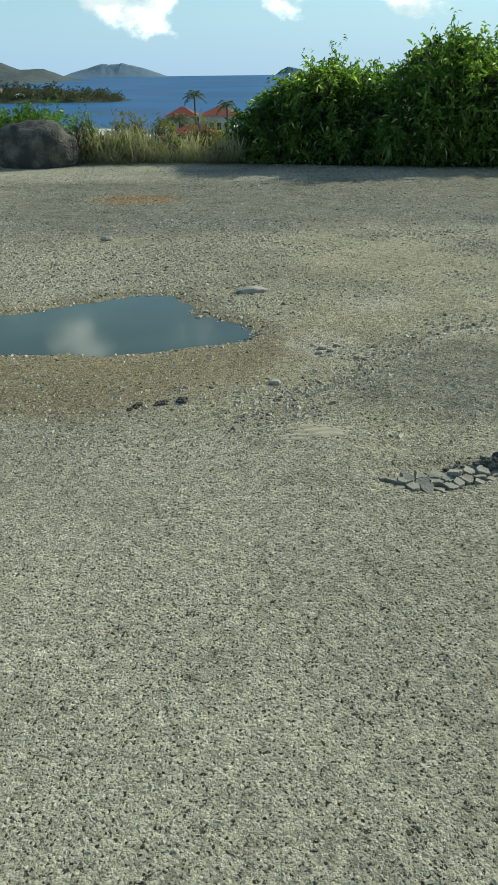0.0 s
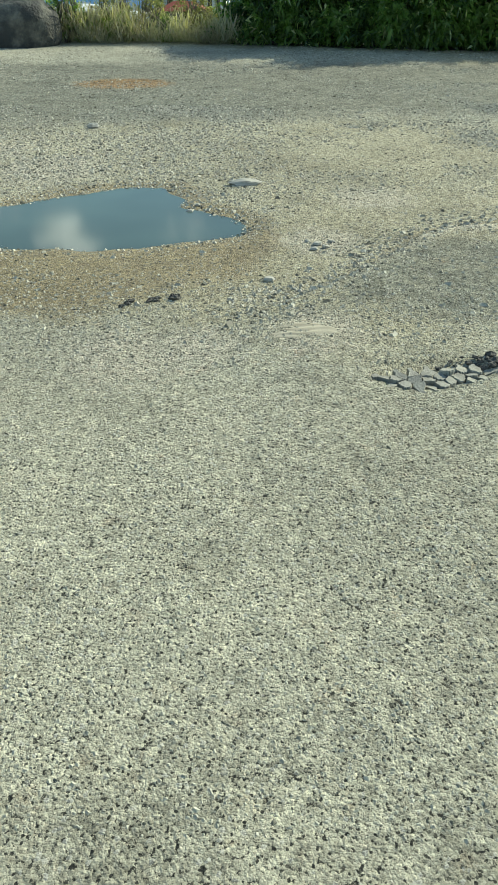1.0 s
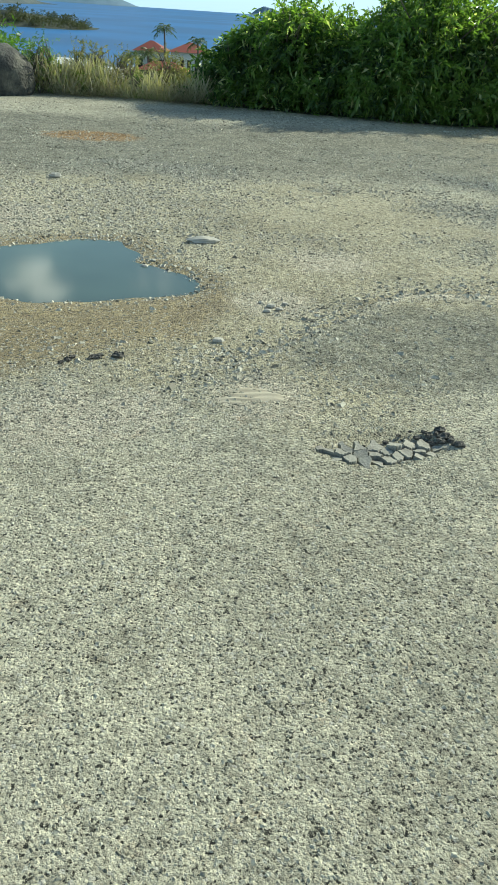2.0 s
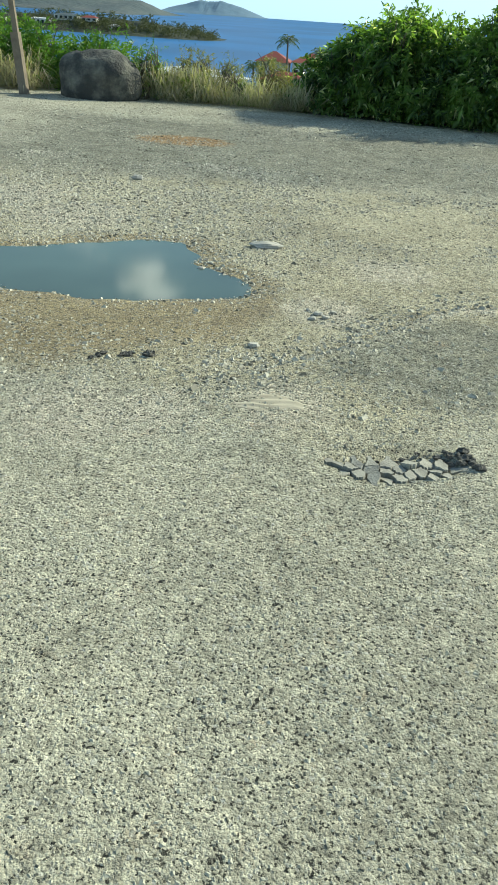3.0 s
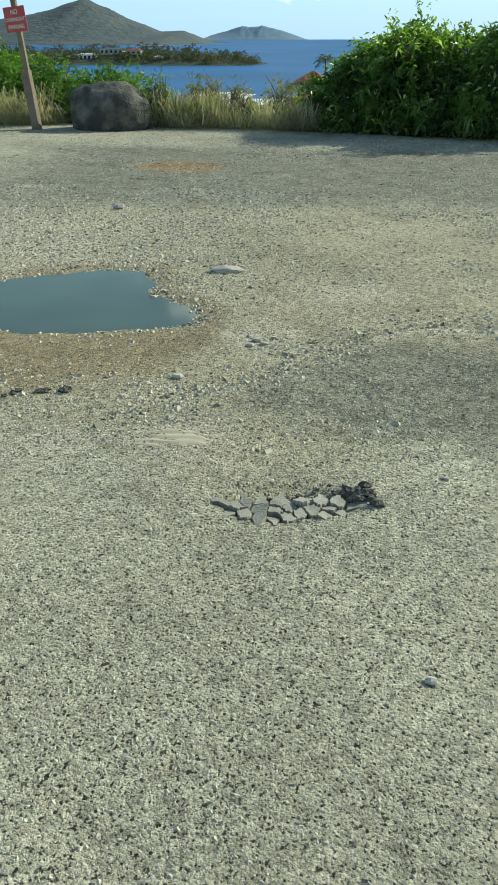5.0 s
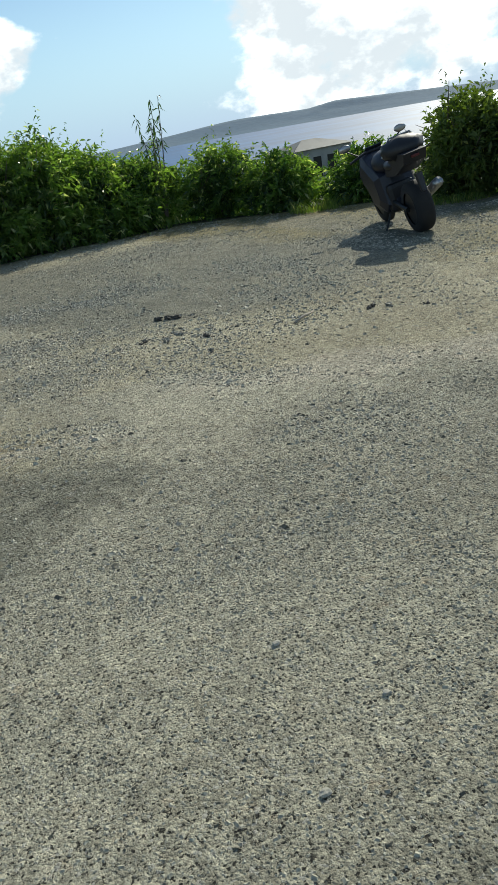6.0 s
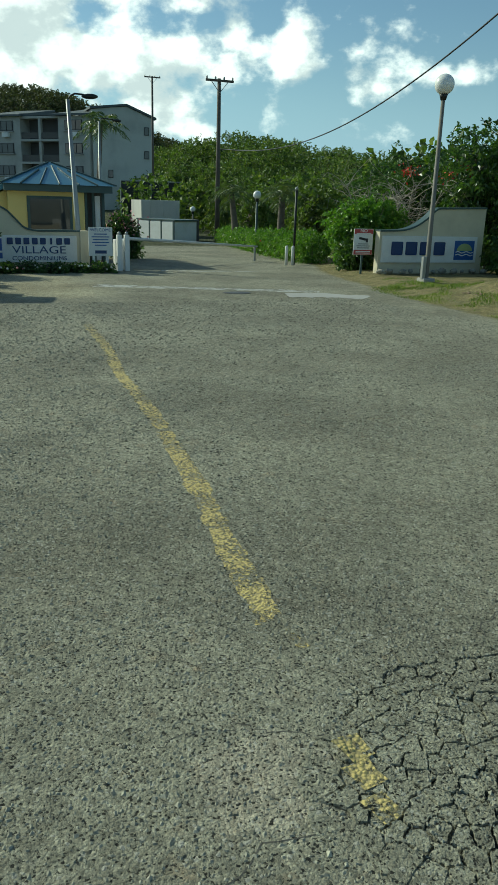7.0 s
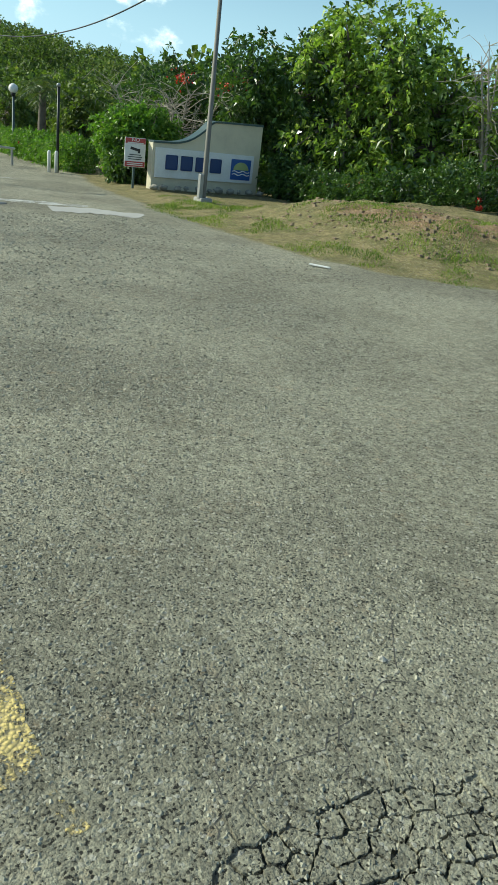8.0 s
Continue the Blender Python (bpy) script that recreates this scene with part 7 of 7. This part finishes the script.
def gravel():
    """Loose stones strewn over the lot, far too many to count."""
    rng = np.random.default_rng(77)
    n = 150000
    x = np.concatenate([rng.uniform(-4.5, 3.0, n // 2), rng.uniform(-9, 9, n // 4), rng.uniform(1, 16, n // 4)])
    y = np.concatenate([rng.uniform(2.2, 8.5, n // 2), rng.uniform(5, 14.5, n // 4), rng.uniform(3.0, 9, n // 4)])
    near = rng.random(len(x)) < np.clip(0.42 + 0.75 * lattice(x, y, 1.3, 9) + 0.35 * lattice(x, y, 4.0, 10), 0.08, 1)
    x, y = x[near], y[near]
    # rubble gathered along the raised lip, round the puddle and beyond it
    t = rng.random(1500) * 3.0 - 1.3
    lx, ly = t, lip_line(t) + 0.12 + rng.normal(size=1500) * 0.16
    k, u = rng.integers(0, len(POOL), 1500), rng.random(1500)
    ring = np.array(POOL + POOL[:1])
    px = ring[k, 0] + (ring[k + 1, 0] - ring[k, 0]) * u + rng.normal(size=1500) * 0.13
    py = ring[k, 1] + (ring[k + 1, 1] - ring[k, 1]) * u + rng.normal(size=1500) * 0.13
    bx, by = rng.normal(size=1800) * 0.8 - 3.0, rng.normal(size=1800) * 0.4 + 5.9
    ex, ey = rng.normal(size=900) * 0.7 + 3.2, rng.normal(size=900) * 0.5 + 5.5
    extra = len(lx) + len(px) + len(bx) + len(ex)
    x, y = np.concatenate([x, lx, px, bx, ex]), np.concatenate([y, ly, py, by, ey])
    rubble = np.arange(len(x)) >= len(x) - extra
    keep = (edge_distance(x, y) < -0.1) & (signed(x, y, POOL) > -0.02)
    x, y, rubble = x[keep], y[keep], rubble[keep]
    m = len(x)
    r = (0.0034 + 0.006 * step(3, 10, y)) + 0.0075 * rng.random(m) ** 2 + 0.014 * (rng.random(m) > 0.985) * rng.random(m)
    r = r + 0.004 * step(1.5, 4, x) * rng.random(m) + rubble * 0.010 * rng.random(m) ** 3
    strewn("gravel", "loose grey and tan gravel strewn over the lot", x, y, r, height(x, y) + r * 0.1, 0.5, STONE_MIX, 78)


def aggregate():
    """Stone standing out of the worn asphalt."""
    rng = np.random.default_rng(91)
    x = np.concatenate([rng.uniform(-2.4, 2.2, 52000), rng.uniform(1.0, 3.6, 26000), rng.uniform(3.2, 7.5, 36000), rng.uniform(7.0, 14.0, 26000)])
    y = np.concatenate([rng.uniform(0.1, 2.9, 52000), rng.uniform(-2.2, 3.2, 26000), rng.uniform(-5.0, 3.2, 36000), rng.uniform(-7.0, 3.0, 26000)])
    keep = (signed(x, y, VERGE) > 0.1) & (signed(x, y, HOLE) > 0.02) & (rng.random(len(x)) < np.clip(0.75 + 0.35 * lattice(x, y, 2.2, 17), 0.3, 1))
    x, y = x[keep], y[keep]
    m = len(x)
    r = 0.0018 + 0.0028 * rng.random(m) + 0.0012 * step(1, 2.5, x) + 0.003 * step(3, 6, x) + 0.005 * step(6, 10, x) + 0.004 * rng.random(m) ** 8
    z = height(x, y) + 0.016 * step(0.0, -0.06, signed(x, y, CRAZED)) + r * 0.1
    paved = rng.random(m) < step(0.2, 2.6, x - 0.6 * np.clip(y - 0.4, 0, 9))
    for which, mat, label in ((~paved, LOT_STONE, "pale stone chips standing out of the worn lot"), (paved, ROAD_STONE, "grey stone chips standing out of the worn road")):
        strewn("exposed_aggregate", label, x[which], y[which], r[which], z[which], 0.5, mat, 92)


def tyre_print():
    """A patch of dried silt pressed into ribs by a tyre."""
    nx, ny = 40, 44
    u, w = np.meshgrid(np.linspace(-1, 1, nx), np.linspace(-1, 1, ny))
    x, y = -0.89 + 0.26 * u + 0.02 * w + 0.02 * lattice(u, w, 2.5, 8), 2.565 + 0.10 * w - 0.01 * u + 0.02 * lattice(u, w, 2.2, 5)
    edge = np.clip(1.0 - (u * u), 0, 1) * np.clip(1.0 - (w * w) ** 2, 0, 1)
    ribs = 0.004 * np.cos(w * 15 + 0.9 * lattice(x, y, 9, 3)) * (0.6 + 0.5 * lattice(x, y, 14, 6))
    z = height(x.ravel(), y.ravel()).reshape(x.shape) - 0.006 + 0.011 * edge * (0.8 + 0.6 * lattice(x, y, 16, 9)) + ribs * edge
    i = (np.arange(ny - 1)[:, None] * nx + np.arange(nx - 1)).ravel()
    me = array_mesh("tyre_print", np.stack([x, y, z], -1).reshape(-1, 3), np.stack([i, i + 1, i + nx + 1, i + nx], 1), SILT, True)
    return tagged(new("tyre_print", me), "ribbed tyre print pressed in pale dried silt", "tyre print", kind="structure")


def stone_mix(name, dark, light):
    m, nt, b = blank(name)
    geo = nt.nodes.new("ShaderNodeNewGeometry")
    v = coords(nt)
    rnd = geo.outputs["Random Per Island"]
    c = mixed(nt, rnd, dark, light)
    c = mixed(nt, ranged(nt, rnd, 0.22, 0.12), c, tuple(q * 0.4 for q in dark))
    c = mixed(nt, ranged(nt, noise_node(nt, v, 120.0), 0.4, 0.7, 0.0, 0.4), c, tuple(q * 0.5 for q in dark))
    nt.links.new(c, b.inputs["Base Color"])
    b.inputs["Roughness"].default_value = 0.9
    return m


STONE_MIX = stone_mix("mixed_gravel", (0.32, 0.298, 0.225), (0.62, 0.58, 0.45))
LOT_STONE = stone_mix("lot_chips", (0.36, 0.345, 0.26), (0.56, 0.535, 0.41))
ROAD_STONE = stone_mix("road_chips", (0.25, 0.24, 0.182), (0.43, 0.413, 0.32))
SILT = surface("dried_silt", (0.45, 0.40, 0.29), 0.95, 0, (0.40, 0.33, 0.21), 8, 120, 0.3, 0.003, 0.7)
gravel()
aggregate()
tyre_print()
